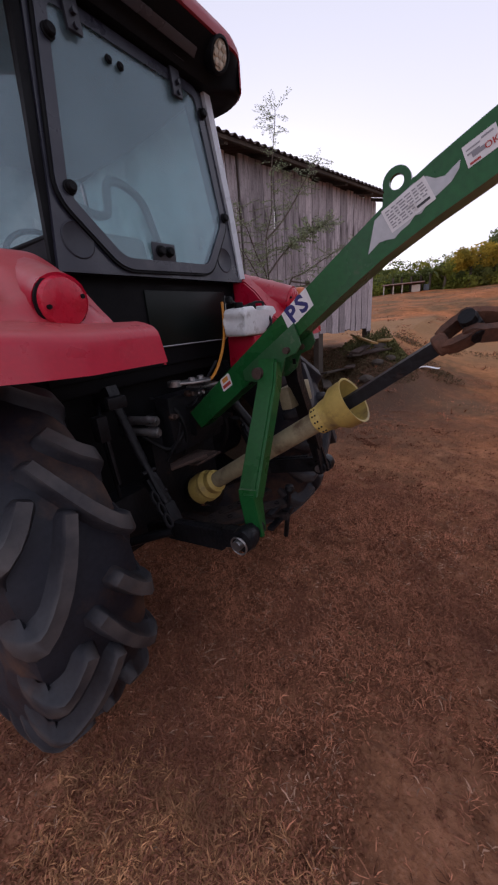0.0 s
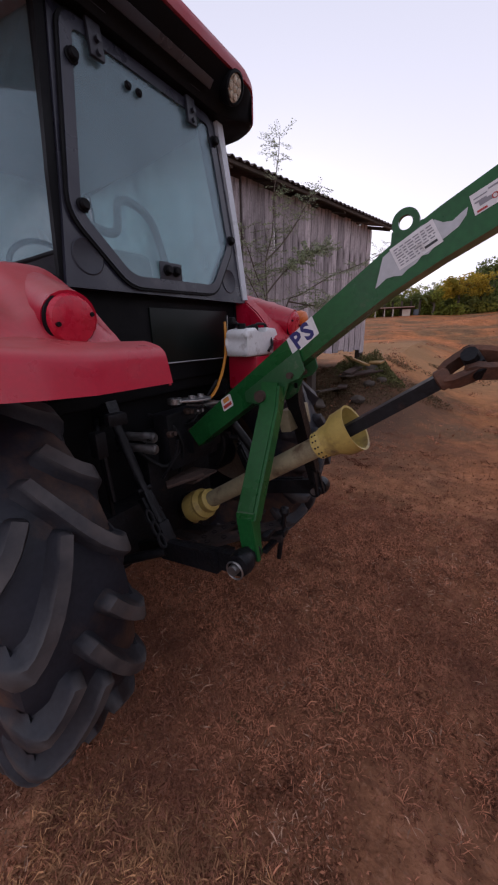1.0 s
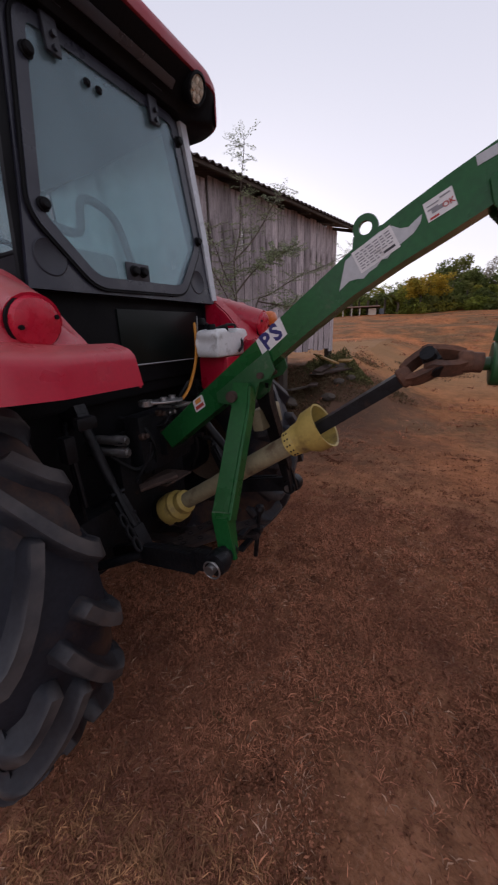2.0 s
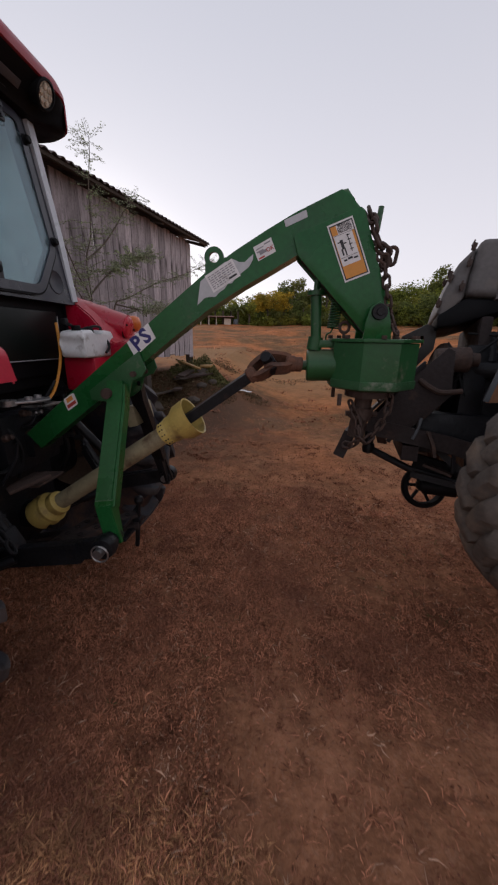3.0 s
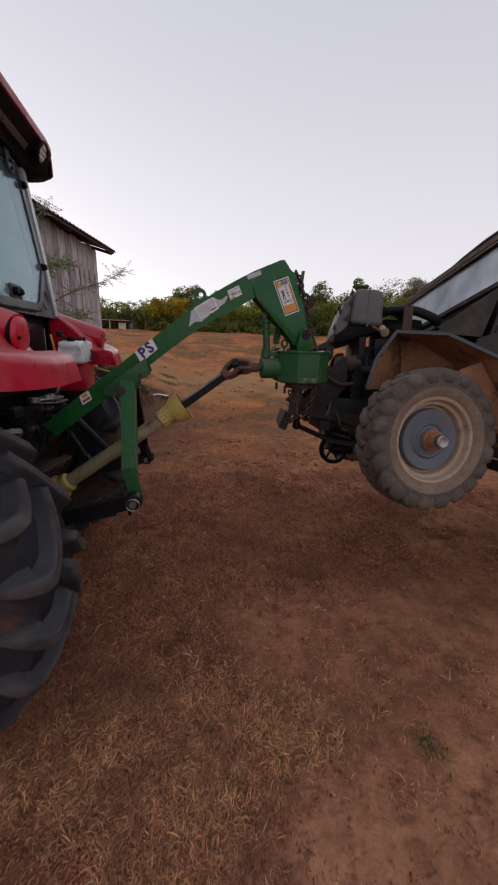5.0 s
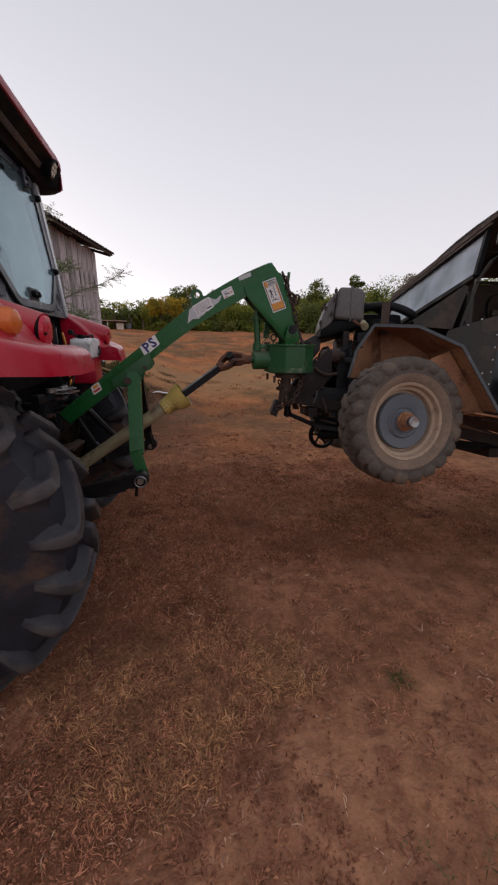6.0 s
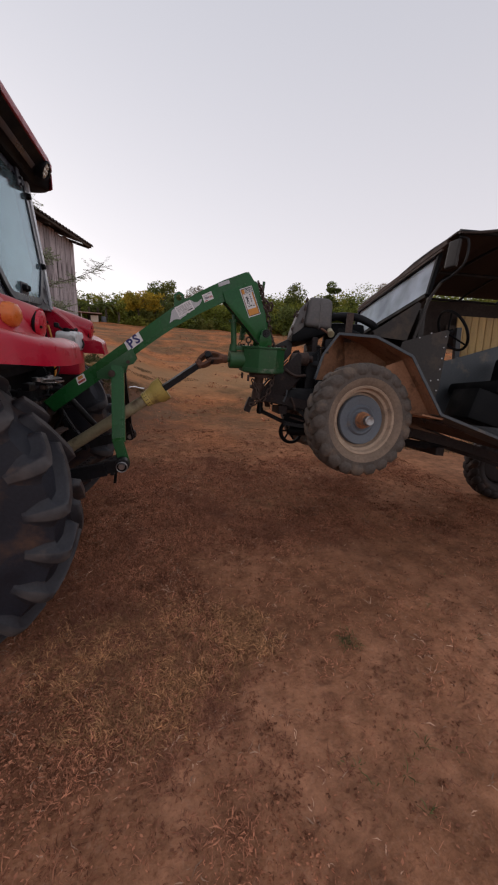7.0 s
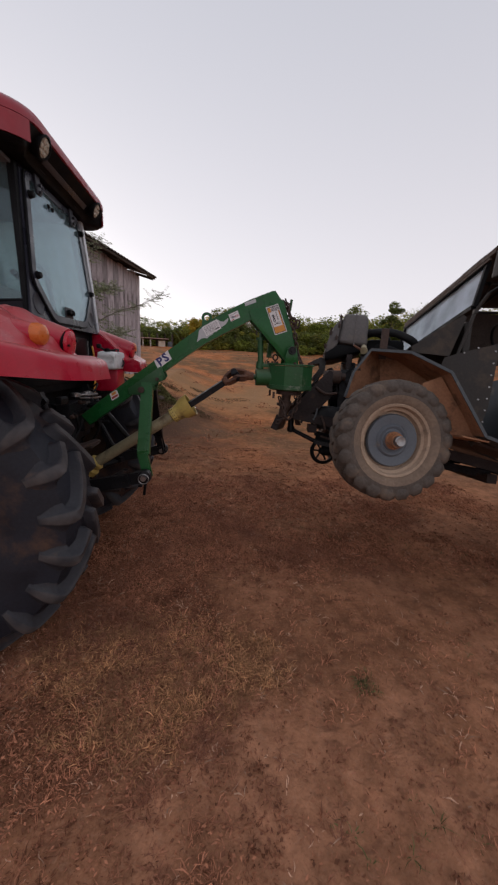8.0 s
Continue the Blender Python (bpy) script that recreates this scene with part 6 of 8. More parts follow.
def strip(bm, rows, y_in, lift, thick, far):
    a, b = [], []
    for p in rows:
        q = V((p.x + 1.2 * max(0.0, -p.x - 0.05), y_in, p.z + 0.02))
        for L_, r in ((a, p), (b, q)):
            y = r.y if not far else MF(r.y)
            L_.append((bm.verts.new((r.x, y, r.z + lift)), bm.verts.new((r.x, y, r.z + lift - thick))))
    for i in range(len(rows) - 1):
        bm.faces.new((a[i][0], a[i + 1][0], b[i + 1][0], b[i][0]))
        bm.faces.new((a[i][1], b[i][1], b[i + 1][1], a[i + 1][1]))
        bm.faces.new((a[i][0], a[i][1], a[i + 1][1], a[i + 1][0]))
        bm.faces.new((b[i][0], b[i + 1][0], b[i + 1][1], b[i][1]))
    for k in (0, -1):
        bm.faces.new((a[k][0], b[k][0], b[k][1], a[k][1]))


for far in (False, True):
    bm = B()
    strip(bm, LIP[1:7], 0.62, 0.006, 0.006, far)
    g = jpart("mudguard", bm, M_JEEP, None, "grey angular mudguard caked with mud inside", 20)
    bm = B()
    strip(bm, LIP[1:7], 0.615, -0.003, 0.010, far)
    jpart("mud_lining", bm, M_MUD, g, "", 20)
    bm = B()
    for a, b in zip(LIP[1:], LIP[2:]):
        a2, b2 = (V((p.x, p.y if not far else MF(p.y), p.z - 0.008)) for p in (a, b))
        bar(bm, [a2, b2], 0.010, 0.018, (0, 1, 0))
    jpart("lip", bm, M_JEEPBLUE, g, "worn paler edge strip")
    bm = B()
    y0 = 0.60 if not far else MF(0.60)
    prism(bm, [(0.0, 0.05), (0.0, 0.29), (-0.01, 0.485), (-0.03, 0.635), (0.105, 0.61), (0.337, 0.475), (0.565, 0.08), (0.3, 0.0), (0.1, 0.02)], y0, y0 + 0.012, "y")
    jpart("inner_panel", bm, M_MUD, g, "muddy inner panel")
    bm = B()
    box(bm, V((0.52, 0.33 if not far else MF(0.33), 0.045)), (0.16, 0.46, 0.012), Euler((0, radians(8), 0)).to_matrix(), bevel=0.003)
    jpart("splash_plate", bm, M_MUD, g)
    bm = B()
    y1 = 0.25 if not far else MF(0.25)
    prism(bm, [(0.205, 0.400), (0.325, 0.452), (0.45, 0.26), (0.56, 0.085), (0.61, 0.04), (0.27, 0.035), (0.225, 0.20)], y1, y1 + 0.012, "y", bevel=0.003)
    jpart("splash_panel", bm, M_MUD, g, "splash panel caked with dry mud")
    bm = B()
    strip(bm, LIP[6:], 0.55, 0.004, 0.02, far)
    jpart("step_board", bm, M_JEEPBLUE, None, "blue-grey side step", 20)

# scuttle side panels with rivets
for y in (0.45, 1.47):
    bm = B()
    prism(bm, [(0.36, 0.48), (0.40, 0.62), (0.494, 0.655), (0.748, 0.735), (0.765, 0.72), (0.735, 0.28), (0.66, -0.02), (0.60, 0.06)], y, y + 0.012, "y", bevel=0.002)
    cp = jpart("side_panel", bm, M_JEEP, None, "riveted grey side panel")
    for k in range(7):
        bm = B()
        p = V((0.738 - 0.005 * k, y, 0.68 - 0.085 * k))
        rod(bm, p, p + V((0, -0.005 if y < 1 else 0.017, 0)), 0.006, n=8)
        jpart("rivet", bm, M_STEEL, cp)
    for x, z in ((0.66, 0.33), (0.62, 0.70), (0.53, 0.66)):
        bm = B()
        rod(bm, (x, y, z), (x, y - 0.005, z), 0.006, n=8)
        jpart("rivet", bm, M_STEEL, cp)
bm = B()
prism(bm, [(0.18, 0.66), (0.45, 0.64), (0.54, 0.93), (0.515, 0.945), (0.40, 0.86), (0.18, 0.70)], 0.50, 0.51, "y")
grid(bm, lambda u, v: V((0.17 + 0.36 * v, 0.50 + 1.24 * u, 0.690 + 0.20 * v - 0.05 * u)), 4, 4, 0.01)
box(bm, (0.56, 1.12, 0.70), (0.05, 1.24, 0.40), bevel=0.01)
jpart("scuttle", bm, M_JEEP, None, "dark grey scuttle and dashboard")
# windscreen in its frame
WB, WT = V((0.585, 0.50, 1.000)), V((0.660, 0.53, 1.330))
WBf, WTf = V((0.400, 1.86, 0.850)), V((0.478, 1.86, 1.208))
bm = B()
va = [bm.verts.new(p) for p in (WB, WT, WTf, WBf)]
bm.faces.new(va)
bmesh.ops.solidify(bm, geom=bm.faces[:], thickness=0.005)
ws = jpart("windscreen", bm, M_GLASS2, None, "windscreen glass with the sky's reflection put in as a pale film")
ws.visible_shadow = False
bm = B()
off = V((-0.006, 0, 0))
for a, b, w in ((WB, WBf, 0.045), (WT, WTf, 0.040), (WB, WT, 0.035), (WBf, WTf, 0.035)):
    bar(bm, [a + off, b + off], w, 0.03)
fr_ = jpart("windscreen_frame", bm, M_BLACK, None, "black windscreen frame")
bm = B()
bar(bm, [WT + V((0.0, -0.10, 0.046)), WTf + V((0, 0.04, 0.046))], 0.030, 0.030)
bar(bm, [WT + V((-0.022, -0.06, 0.004)), WTf + V((-0.022, 0.02, 0.004))], 0.016, 0.016)
jpart("header_rail", bm, M_RUSTDARK, fr_, "rusty rail above the windscreen")
for y in (0.485, 1.78):
    bm = B()
    rod(bm, (0.50, y, 0.655), (0.585, y, 0.965), 0.012)
    rod(bm, (0.585, y, 0.965), (0.64, y - 0.05, 1.08), 0.012)
    box(bm, (0.585, y, 0.965), (0.03, 0.035, 0.03), bevel=0.005)
    jpart("stay", bm, M_JEEP, fr_)
# mirror on a bent arm
bm = B()
tube(bm, spline([(0.64, 0.44, 1.08), (0.70, 0.36, 1.13), (0.73, 0.30, 1.20), (0.72, 0.28, 1.33), (0.68, 0.33, 1.37)], 6), 0.009, 8)
arm_m = jpart("mirror_arm", bm, M_IRON, None)
bm = B()
turn_m = Euler((0, radians(8), radians(25))).to_matrix()
box(bm, (0.645, 0.325, 1.245), (0.032, 0.090, 0.205), turn_m, bevel=0.015, seg=4)
shell_m = jpart("mirror", bm, M_JEEP, arm_m, "dusty dark mirror housing")
bm = B()
box(bm, V((0.645, 0.325, 1.245)) + turn_m @ V((0.017, 0, 0)), (0.004, 0.076, 0.188), turn_m, bevel=0.0015)
jpart("mirror_glass", bm, M_STEEL, shell_m)
# canvas top on tube bows
RZ = lambda x: 1.455 - 0.012 * (x - 0.6)
bm = B()


def top_sheet(u, v):
    x, y = 0.60 + 1.75 * v, 0.26 + 1.60 * u
    sag = 0.05 * math.sin(math.pi * u) + 0.012 * math.sin(8 * math.pi * v) * math.sin(math.pi * u)
    edge = 0.06 * max(0, 1 - u / 0.06) ** 2
    # the front hem comes down to the header rail, which falls towards the far side
    front = 1 - step(0.0, 0.34, v)
    q = max(0.0, min(1.0, (y - 0.5) / 1.36))
    hem = 1.400 - 0.125 * q
    return V((x + (0.06 - 0.18 * q) * front, y, (RZ(x) + sag) * (1 - front) + hem * front - edge * 0.6))


grid(bm, top_sheet, 24, 30, 0.012)
top = jpart("canvas_top", bm, M_CANVAS, None, "dark canvas top stretched over tube bows", 60)
bm = B()
for x in (0.70, 1.15, 1.60, 2.05):
    tube(bm, [(x, 0.30, RZ(x) - 0.06)] + [(x, 0.30 + 1.5 * q, RZ(x) - 0.045 + 0.05 * math.sin(math.pi * q)) for q in (0.1, 0.3, 0.5, 0.7, 0.9)] + [(x, 1.82, RZ(x) - 0.06)], 0.014, 8)
for y in (0.30, 1.06, 1.82):
    rod(bm, (0.66, y, RZ(0.66) - 0.06), (2.3, y, RZ(2.3) - 0.06), 0.016, n=8)
rod(bm, (0.70, 0.30, RZ(0.7) - 0.07), (1.15, 1.82, RZ(1.2) - 0.07), 0.010, n=8)
jpart("top_bow", bm, M_IRON, top)
for x, y, z0, z1 in ((1.415, 1.40, 0.50, 0.98), (2.2, 1.70, -0.2, RZ(2.2) - 0.05), (2.2, 0.34, -0.2, RZ(2.2) - 0.05)):
    bm = B()
    bar(bm, [(x, y, z0), (x - 0.02, y, z1)], 0.05, 0.05)
    jpart("roof_post", bm, M_JEEPBLUE, None, "blue-grey roof post")
# dark canvas curtain closing the far side above the slats
bm = B()
grid(bm, lambda u, v: V((0.62 + 1.66 * u, 1.82 + 0.012 * math.sin(17 * u), 0.84 + 0.54 * v - 0.02 * u)), 24, 4, 0.006)
jpart("side_curtain", bm, M_CANVAS, None, "dark canvas side curtain", 60)
# pale slats on the far side of the load bed
for k in range(9):
    bm = B()
    x = 1.60 + 0.085 * k
    box(bm, (x, 1.72, 0.86), (0.078, 0.016, 0.66), bevel=0.003)
    jpart("slat", bm, M_SLAT, None, "pale wooden side slat")
bm = B()
box(bm, (1.88, 1.74, 1.06), (0.86, 0.025, 0.05)), box(bm, (1.88, 1.74, 0.66), (0.86, 0.025, 0.05))
jpart("slat_rail", bm, M_BEAM)
# tub, seat and floor
bm = B()
prism(bm, [(1.0, 0.54), (1.22, 0.61), (1.77, 0.80), (2.25, 0.74), (2.25, -0.30), (1.2, 0.0), (0.98, 0.28)], 1.22, 1.24, "y", bevel=0.004)
prism(bm, [(1.35, 0.22), (2.25, 0.05), (2.25, -0.35), (1.40, -0.10)], 0.44, 0.455, "y", bevel=0.004)
jpart("body_tub", bm, M_JEEPBLUE, None, "blue-grey body side")
bm = B()
grid(bm, lambda u, v: V((0.60 + 1.65 * v, 0.45 + 1.02 * u, 0.02 - 0.36 * v)), 2, 6, 0.02)
jpart("floor_pan", bm, M_RUSTDARK)
bm = B()
box(bm, (1.20, 0.66, 0.14), (0.30, 0.36, 0.26), Euler((0, radians(15), 0)).to_matrix(), bevel=0.02)
box(bm, (1.42, 0.80, 0.28), (0.42, 0.70, 0.12), Euler((0, radians(12), 0)).to_matrix(), bevel=0.04)
box(bm, (1.68, 0.80, 0.42), (0.10, 0.70, 0.44), Euler((0, radians(8), 0)).to_matrix(), bevel=0.03)
jpart("seat", bm, M_BLACK, None, "black bench seat")
bm = B()
ctr, sn = V((0.99, 0.80, 0.81)), V((0.86, 0.0, 0.5)).normalized()
sm = axis_to(ctr, sn)
tube(bm, [sm @ V((0.185 * math.cos(a), 0.185 * math.sin(a), 0)) for a in [2 * math.pi * i / 32 for i in range(32)]], 0.012, 8, closed=True)
for k in range(3):
    a = 2 * math.pi * k / 3
    rod(bm, ctr - sn * 0.05, sm @ V((0.18 * math.cos(a), 0.18 * math.sin(a), 0)), 0.008, n=6)
rod(bm, ctr, ctr - sn * 0.5, 0.022)
jpart("steering_wheel", bm, M_BLACK, None, "thin black steering wheel")
bm = B()
for y in (0.62, 1.30):
    bar(bm, [(-0.66, y, 0.125), (-0.35, y, 0.08), (0.0, y, 0.0), (0.5, y, -0.08), (1.1, y, -0.20), (2.4, y, -0.55)], 0.06, 0.075, (0, 1, 0))
for x, z in ((-0.5, 0.02), (0.9, -0.26), (2.2, -0.6)):
    bar(bm, [(x, 0.6, z), (x, 1.32, z)], 0.07, 0.07)
jpart("chassis", bm, M_BUMPER, None, "grimy brown chassis rails")
for y in (0.64, 1.28):
    for k in range(4):
        bm = B()
        tube(bm, spline([(0.10 + 0.05 * k, y, -0.06 - 0.010 * k), (0.5, y, -0.16 - 0.012 * k), (0.95 - 0.05 * k, y, -0.21 - 0.010 * k)], 5), 0.012, 6)
        jpart("leaf_spring", bm, M_IRON)
# engine, radiator frame and front axle
bm = B()
box(bm, (0.02, 0.98, 0.28), (0.62, 0.42, 0.48), bevel=0.04)
box(bm, (-0.26, 0.98, 0.36), (0.10, 0.50, 0.36), bevel=0.02)
box(bm, (-0.22, 0.98, 0.12), (0.52, 0.60, 0.20), bevel=0.03)
box(bm, (-0.05, 1.0, 0.02), (0.30, 0.44, 0.22), bevel=0.04)
rod(bm, (-0.36, 0.98, 0.36), (-0.30, 0.98, 0.36), 0.17, n=24)
box(bm, (0.10, 0.86, 0.60), (0.50, 0.16, 0.14), bevel=0.03)
for k in range(5):
    rod(bm, (-0.2 + 0.11 * k, 0.74, 0.46), (-0.2 + 0.11 * k, 0.80, 0.60), 0.020, n=8)
rod(bm, (-0.38, 0.80, 0.45), (-0.14, 0.74, 0.42), 0.045, n=12)
jpart("engine", bm, M_IRON, None, "black greasy engine without a bonnet")
bm = B()
lathe(bm, [(0.12, -0.01), (0.125, 0.0), (0.12, 0.012), (0.03, 0.012), (0.03, 0.03), (0.001, 0.03)], axis_to((-0.395, 0.86, 0.44), (-1, -0.3, 0.1)), 26, caps=False)
jpart("pulley", bm, M_RUSTDARK)
bm = B()
box(bm, (-0.24, 0.98, 0.54), (0.05, 0.46, 0.26), bevel=0.012)
jpart("radiator", bm, M_BUMPER, None, "dark grimy radiator")
# plain black block added to fill the gap under the hoses
bm = B()
box(bm, (0.06, 1.0, 0.72), (0.32, 0.34, 0.22), bevel=0.05)
jpart("gap_block", bm, M_BLACK, None, "black block filling the gap beside the box")
for y in (0.60, 1.32):
    bm = B()
    prism(bm, [(-0.72, 0.105), (-0.70, 0.15), (-0.53, 0.365), (-0.405, 0.505), (-0.375, 0.49), (-0.365, 0.30), (-0.46, 0.185), (-0.555, 0.105)], y, y + 0.012, "y", bevel=0.003)
    jpart("front_plate", bm, M_BUMPER, None, "dark slanted side plate of the front frame")
bm = B()
bar(bm, [(-0.79, 0.44, 0.05), (-0.79, 1.50, 0.05)], 0.12, 0.05, (0.35, 0, 1))
jpart("bumper", bm, M_BUMPER, None, "rusty channel bumper")
bm = B()
grid(bm, lambda u, v: V((-0.74 + 0.26 * v, 0.62 + 0.70 * u, 0.14 + 0.30 * v)), 2, 2, 0.012)
jpart("front_apron", bm, M_IRON, None, "dark sloping front apron")
bm = B()
prism(bm, [(-0.585, 0.595), (-0.475, 0.655), (-0.425, 0.635), (-0.43, 0.53), (-0.50, 0.44), (-0.545, 0.46), (-0.472, 0.56), (-0.480, 0.605), (-0.575, 0.572)], 0.86, 0.98, "y", bevel=0.006)
jpart("lamp_bracket", bm, M_JEEP, None, "bent dark grey bracket")
bm = B()
rod(bm, (0.0, 0.30, 0.0), (0.0, 1.62, 0.0), 0.045, n=16)
lathe(bm, [(0.05, -0.12), (0.12, -0.07), (0.14, 0), (0.12, 0.07), (0.05, 0.12)], axis_to((-0.02, 1.15, 0.0), (1, 0, 0)), 22)
for y in (0.31, 1.61):
    lathe(bm, [(0.02, -0.09), (0.09, -0.06), (0.10, 0), (0.09, 0.06), (0.02, 0.09)], axis_to((0, y, 0), (0, 1, 0)), 20)
jpart("front_axle", bm, M_IRON, None, "black front axle with differential")
bm = B()
tube(bm, [(-0.70, 0.80, 0.02), (-0.675, 0.80, -0.005), (-0.48, 0.80, -0.085), (-0.36, 0.78, -0.10), (-0.05, 0.5, -0.12)], 0.019, 10)
rod(bm, (-0.685, 0.80, 0.10), (-0.69, 0.80, -0.005), 0.026, n=12)
lathe(bm, [(0.001, -0.035), (0.028, -0.025), (0.034, 0), (0.028, 0.025), (0.001, 0.035)], axis_to((-0.685, 0.80, 0.0), (0, 0, 1)), 14, caps=False)
jpart("steering_rod", bm, M_IRON, None, "black steering rod")
bm = B()
for a, b in (((-0.52, 0.70, 0.16), (-0.20, 0.62, -0.10)), ((-0.47, 0.72, -0.10), (-0.20, 0.66, -0.125)),):
    bar(bm, [a, b], 0.012, 0.03)
jpart("spring_shackle", bm, M_IRON)
bm = B()
rod(bm, (-0.36, 0.86, 0.05), (-0.355, 0.86, -0.10), 0.028, n=12)
jpart("damper", bm, M_RUST, None, "rusty damper")
bm = B()
lathe(bm, [(0.088, -0.024), (0.106, -0.022), (0.114, -0.012), (0.114, 0.012), (0.106, 0.022), (0.088, 0.024), (0.085, 0.0), (0.088, -0.024)], axis_to((-0.385, 0.84, -0.180), (0.25, -1, 0.1)), 32, caps=False)
lathe(bm, [(0.001, -0.03), (0.030, -0.026), (0.034, 0.0), (0.030, 0.026), (0.001, 0.03)], axis_to((-0.39, 0.84, -0.175), (0.25, -1, 0.1)), 18, caps=False)
bar(bm, [(-0.47, 0.80, -0.02), (-0.20, 0.76, -0.07)], 0.05, 0.04)
bar(bm, [(-0.46, 0.80, -0.06), (-0.18, 0.74, -0.12)], 0.02, 0.06)
rod(bm, (-0.39, 0.84, -0.175), (-0.24, 0.80, -0.16), 0.045, n=12)
for k in range(6):
    a = 2 * math.pi * k / 6
    m6 = axis_to((-0.395, 0.815, -0.172), (0.25, -1, 0.1))
    rod(bm, m6 @ V((0.03 * math.cos(a), 0.03 * math.sin(a), -0.02)), m6 @ V((0.090 * math.cos(a), 0.090 * math.sin(a), -0.02)), 0.009, n=6)
jpart("winch_drum", bm, M_BLACK)

# small brackets, clamps and bolts below the front frame
for a, b, w, h, mt_, nm in (((-0.475, 0.60, 0.19), (-0.50, 0.60, 0.09), 0.045, 0.012, M_JEEPBLUE, "bracket"), ((-0.58, 0.64, 0.13), (-0.60, 0.64, 0.06), 0.02, 0.02, M_IRON, "bolt"),
                            ((-0.50, 0.66, 0.10), (-0.52, 0.66, 0.035), 0.014, 0.014, M_IRON, "bolt"), ((-0.44, 0.58, 0.13), (-0.40, 0.58, 0.02), 0.05, 0.014, M_RUSTDARK, "bracket"),
                            ((-0.33, 0.62, 0.08), (-0.31, 0.62, -0.05), 0.014, 0.014, M_IRON, "clamp"), ((-0.28, 0.62, 0.07), (-0.26, 0.62, -0.06), 0.014, 0.014, M_IRON, "clamp"),
                            ((-0.66, 0.70, 0.12), (-0.62, 0.74, 0.04), 0.05, 0.012, M_RUSTDARK, "bracket"), ((-0.42, 0.70, -0.04), (-0.30, 0.66, -0.07), 0.05, 0.012, M_RUSTDARK, "bracket")):
    bm = B()
    bar(bm, [a, V(a).lerp(V(b), 0.5) + V((0.006, 0, 0)), b], w, h)
    jpart(nm, bm, mt_)
bm = B()
tube(bm, spline([(-0.50, 0.60, 0.36), (-0.46, 0.58, 0.33), (-0.41, 0.58, 0.31), (-0.33, 0.58, 0.32)], 6), 0.012, 8)
jpart("bent_rail", bm, M_RUSTDARK)
bm = B()
lathe(bm, [(0.02, -0.09), (0.05, -0.085), (0.055, -0.02), (0.055, 0.05), (0.03, 0.06), (0.03, 0.09)], axis_to((-0.36, 0.66, 0.46), (1, 0.1, 0.05)), 18)
jpart("alternator", bm, M_RUSTDARK, None, "dusty alternator")

# grey plastic tank tied on top of the engine, and its hoses
tank = thing("air_filter_box", JM @ Matrix.Translation((-0.26, 0.95, 0.65)), "dusty grey plastic box with clips tied over the engine", "box")
bm = B()
prism(bm, [(-0.085, 0.115), (-0.052, 0.362), (0.115, 0.355), (0.150, 0.33), (0.158, 0.095)], -0.195, 0.19, "y")
rounded(bm, 0.030, 3)
tb = part("shell", bm, M_TANK, tank, "", 60)
bm = B()
prism(bm, [(0.038, 0.092), (0.042, 0.366), (0.052, 0.366), (0.048, 0.092)], -0.201, 0.196, "y", bevel=0.003)
part("seam", bm, M_TANK, tb)
bm = B()
prism(bm, [(-0.083, 0.110), (-0.060, 0.340), (-0.128, 0.262), (-0.176, 0.12), (-0.192, 0.035), (-0.150, 0.025)], -0.165, 0.175, "y")
rounded(bm, 0.014, 2)
part("lid", bm, M_TANK, tank, "paler front lid", 60)
bm = B()
prism(bm, [(-0.186, 0.028), (-0.180, -0.030), (-0.100, -0.015), (0.110, 0.055), (0.145, 0.093), (-0.075, 0.108)], -0.170, 0.175, "y")
rounded(bm, 0.010, 2)
part("base", bm, M_BLACK, tank, "black underside", 60)
for x, y, z in ((-0.078, -0.190, 0.325), (-0.086, -0.192, 0.255), (-0.10, -0.18, 0.155), (-0.150, -0.165, 0.20), (-0.185, -0.160, 0.085), (-0.135, -0.02, 0.262), (-0.135, 0.12, 0.262)):
    bm = B()
    box(bm, (x, y, z), (0.018, 0.022, 0.030), Euler((0, radians(17), 0)).to_matrix(), bevel=0.004)
    tube(bm, [(x - 0.004, y - 0.010, z - 0.022), (x - 0.012, y - 0.014, z), (x - 0.002, y - 0.010, z + 0.024)], 0.004, 6)
    part("clip", bm, M_RUSTDARK, tank)
bm = B()
rod(bm, (-0.155, 0.60, 0.70), (-0.165, 0.50, 0.655), 0.022, n=14)
rod(bm, (-0.166, 0.50, 0.655), (-0.17, 0.49, 0.65), 0.027, n=14)
valve = jpart("valve", bm, M_TUBE, None, "pale filter cap")
bm = B()
rod(bm, (-0.19, 0.52, 0.665), (-0.245, 0.52, 0.695), 0.009, n=8)
jpart("pipe_stub", bm, M_RUST, valve)
for pts, r in (([(-0.12, 0.86, 0.85), (-0.05, 0.76, 0.86), (0.08, 0.68, 0.84), (0.20, 0.66, 0.79), (0.25, 0.68, 0.76)], 0.030),
               ([(-0.13, 0.95, 0.80), (-0.02, 0.86, 0.76), (0.10, 0.82, 0.73), (0.24, 0.84, 0.68)], 0.032),
               ([(-0.10, 0.80, 0.87), (0.0, 0.82, 0.86), (0.08, 0.86, 0.82)], 0.028)):
    bm = B()
    pp = spline(pts, 10)
    tube(bm, pp, [r * (1 + 0.05 * (i % 2)) for i in range(len(pp))], 14)
    jpart("air_hose", bm, M_RUBBER, None, "black ribbed air hose")
bm = B()
bar(bm, [(-0.023, 0.52, 0.60), (-0.018, 0.52, 0.83)], 0.055, 0.010, (1, 0, 0))
jpart("upright", bm, M_RUSTDARK, None, "flat rusty upright")
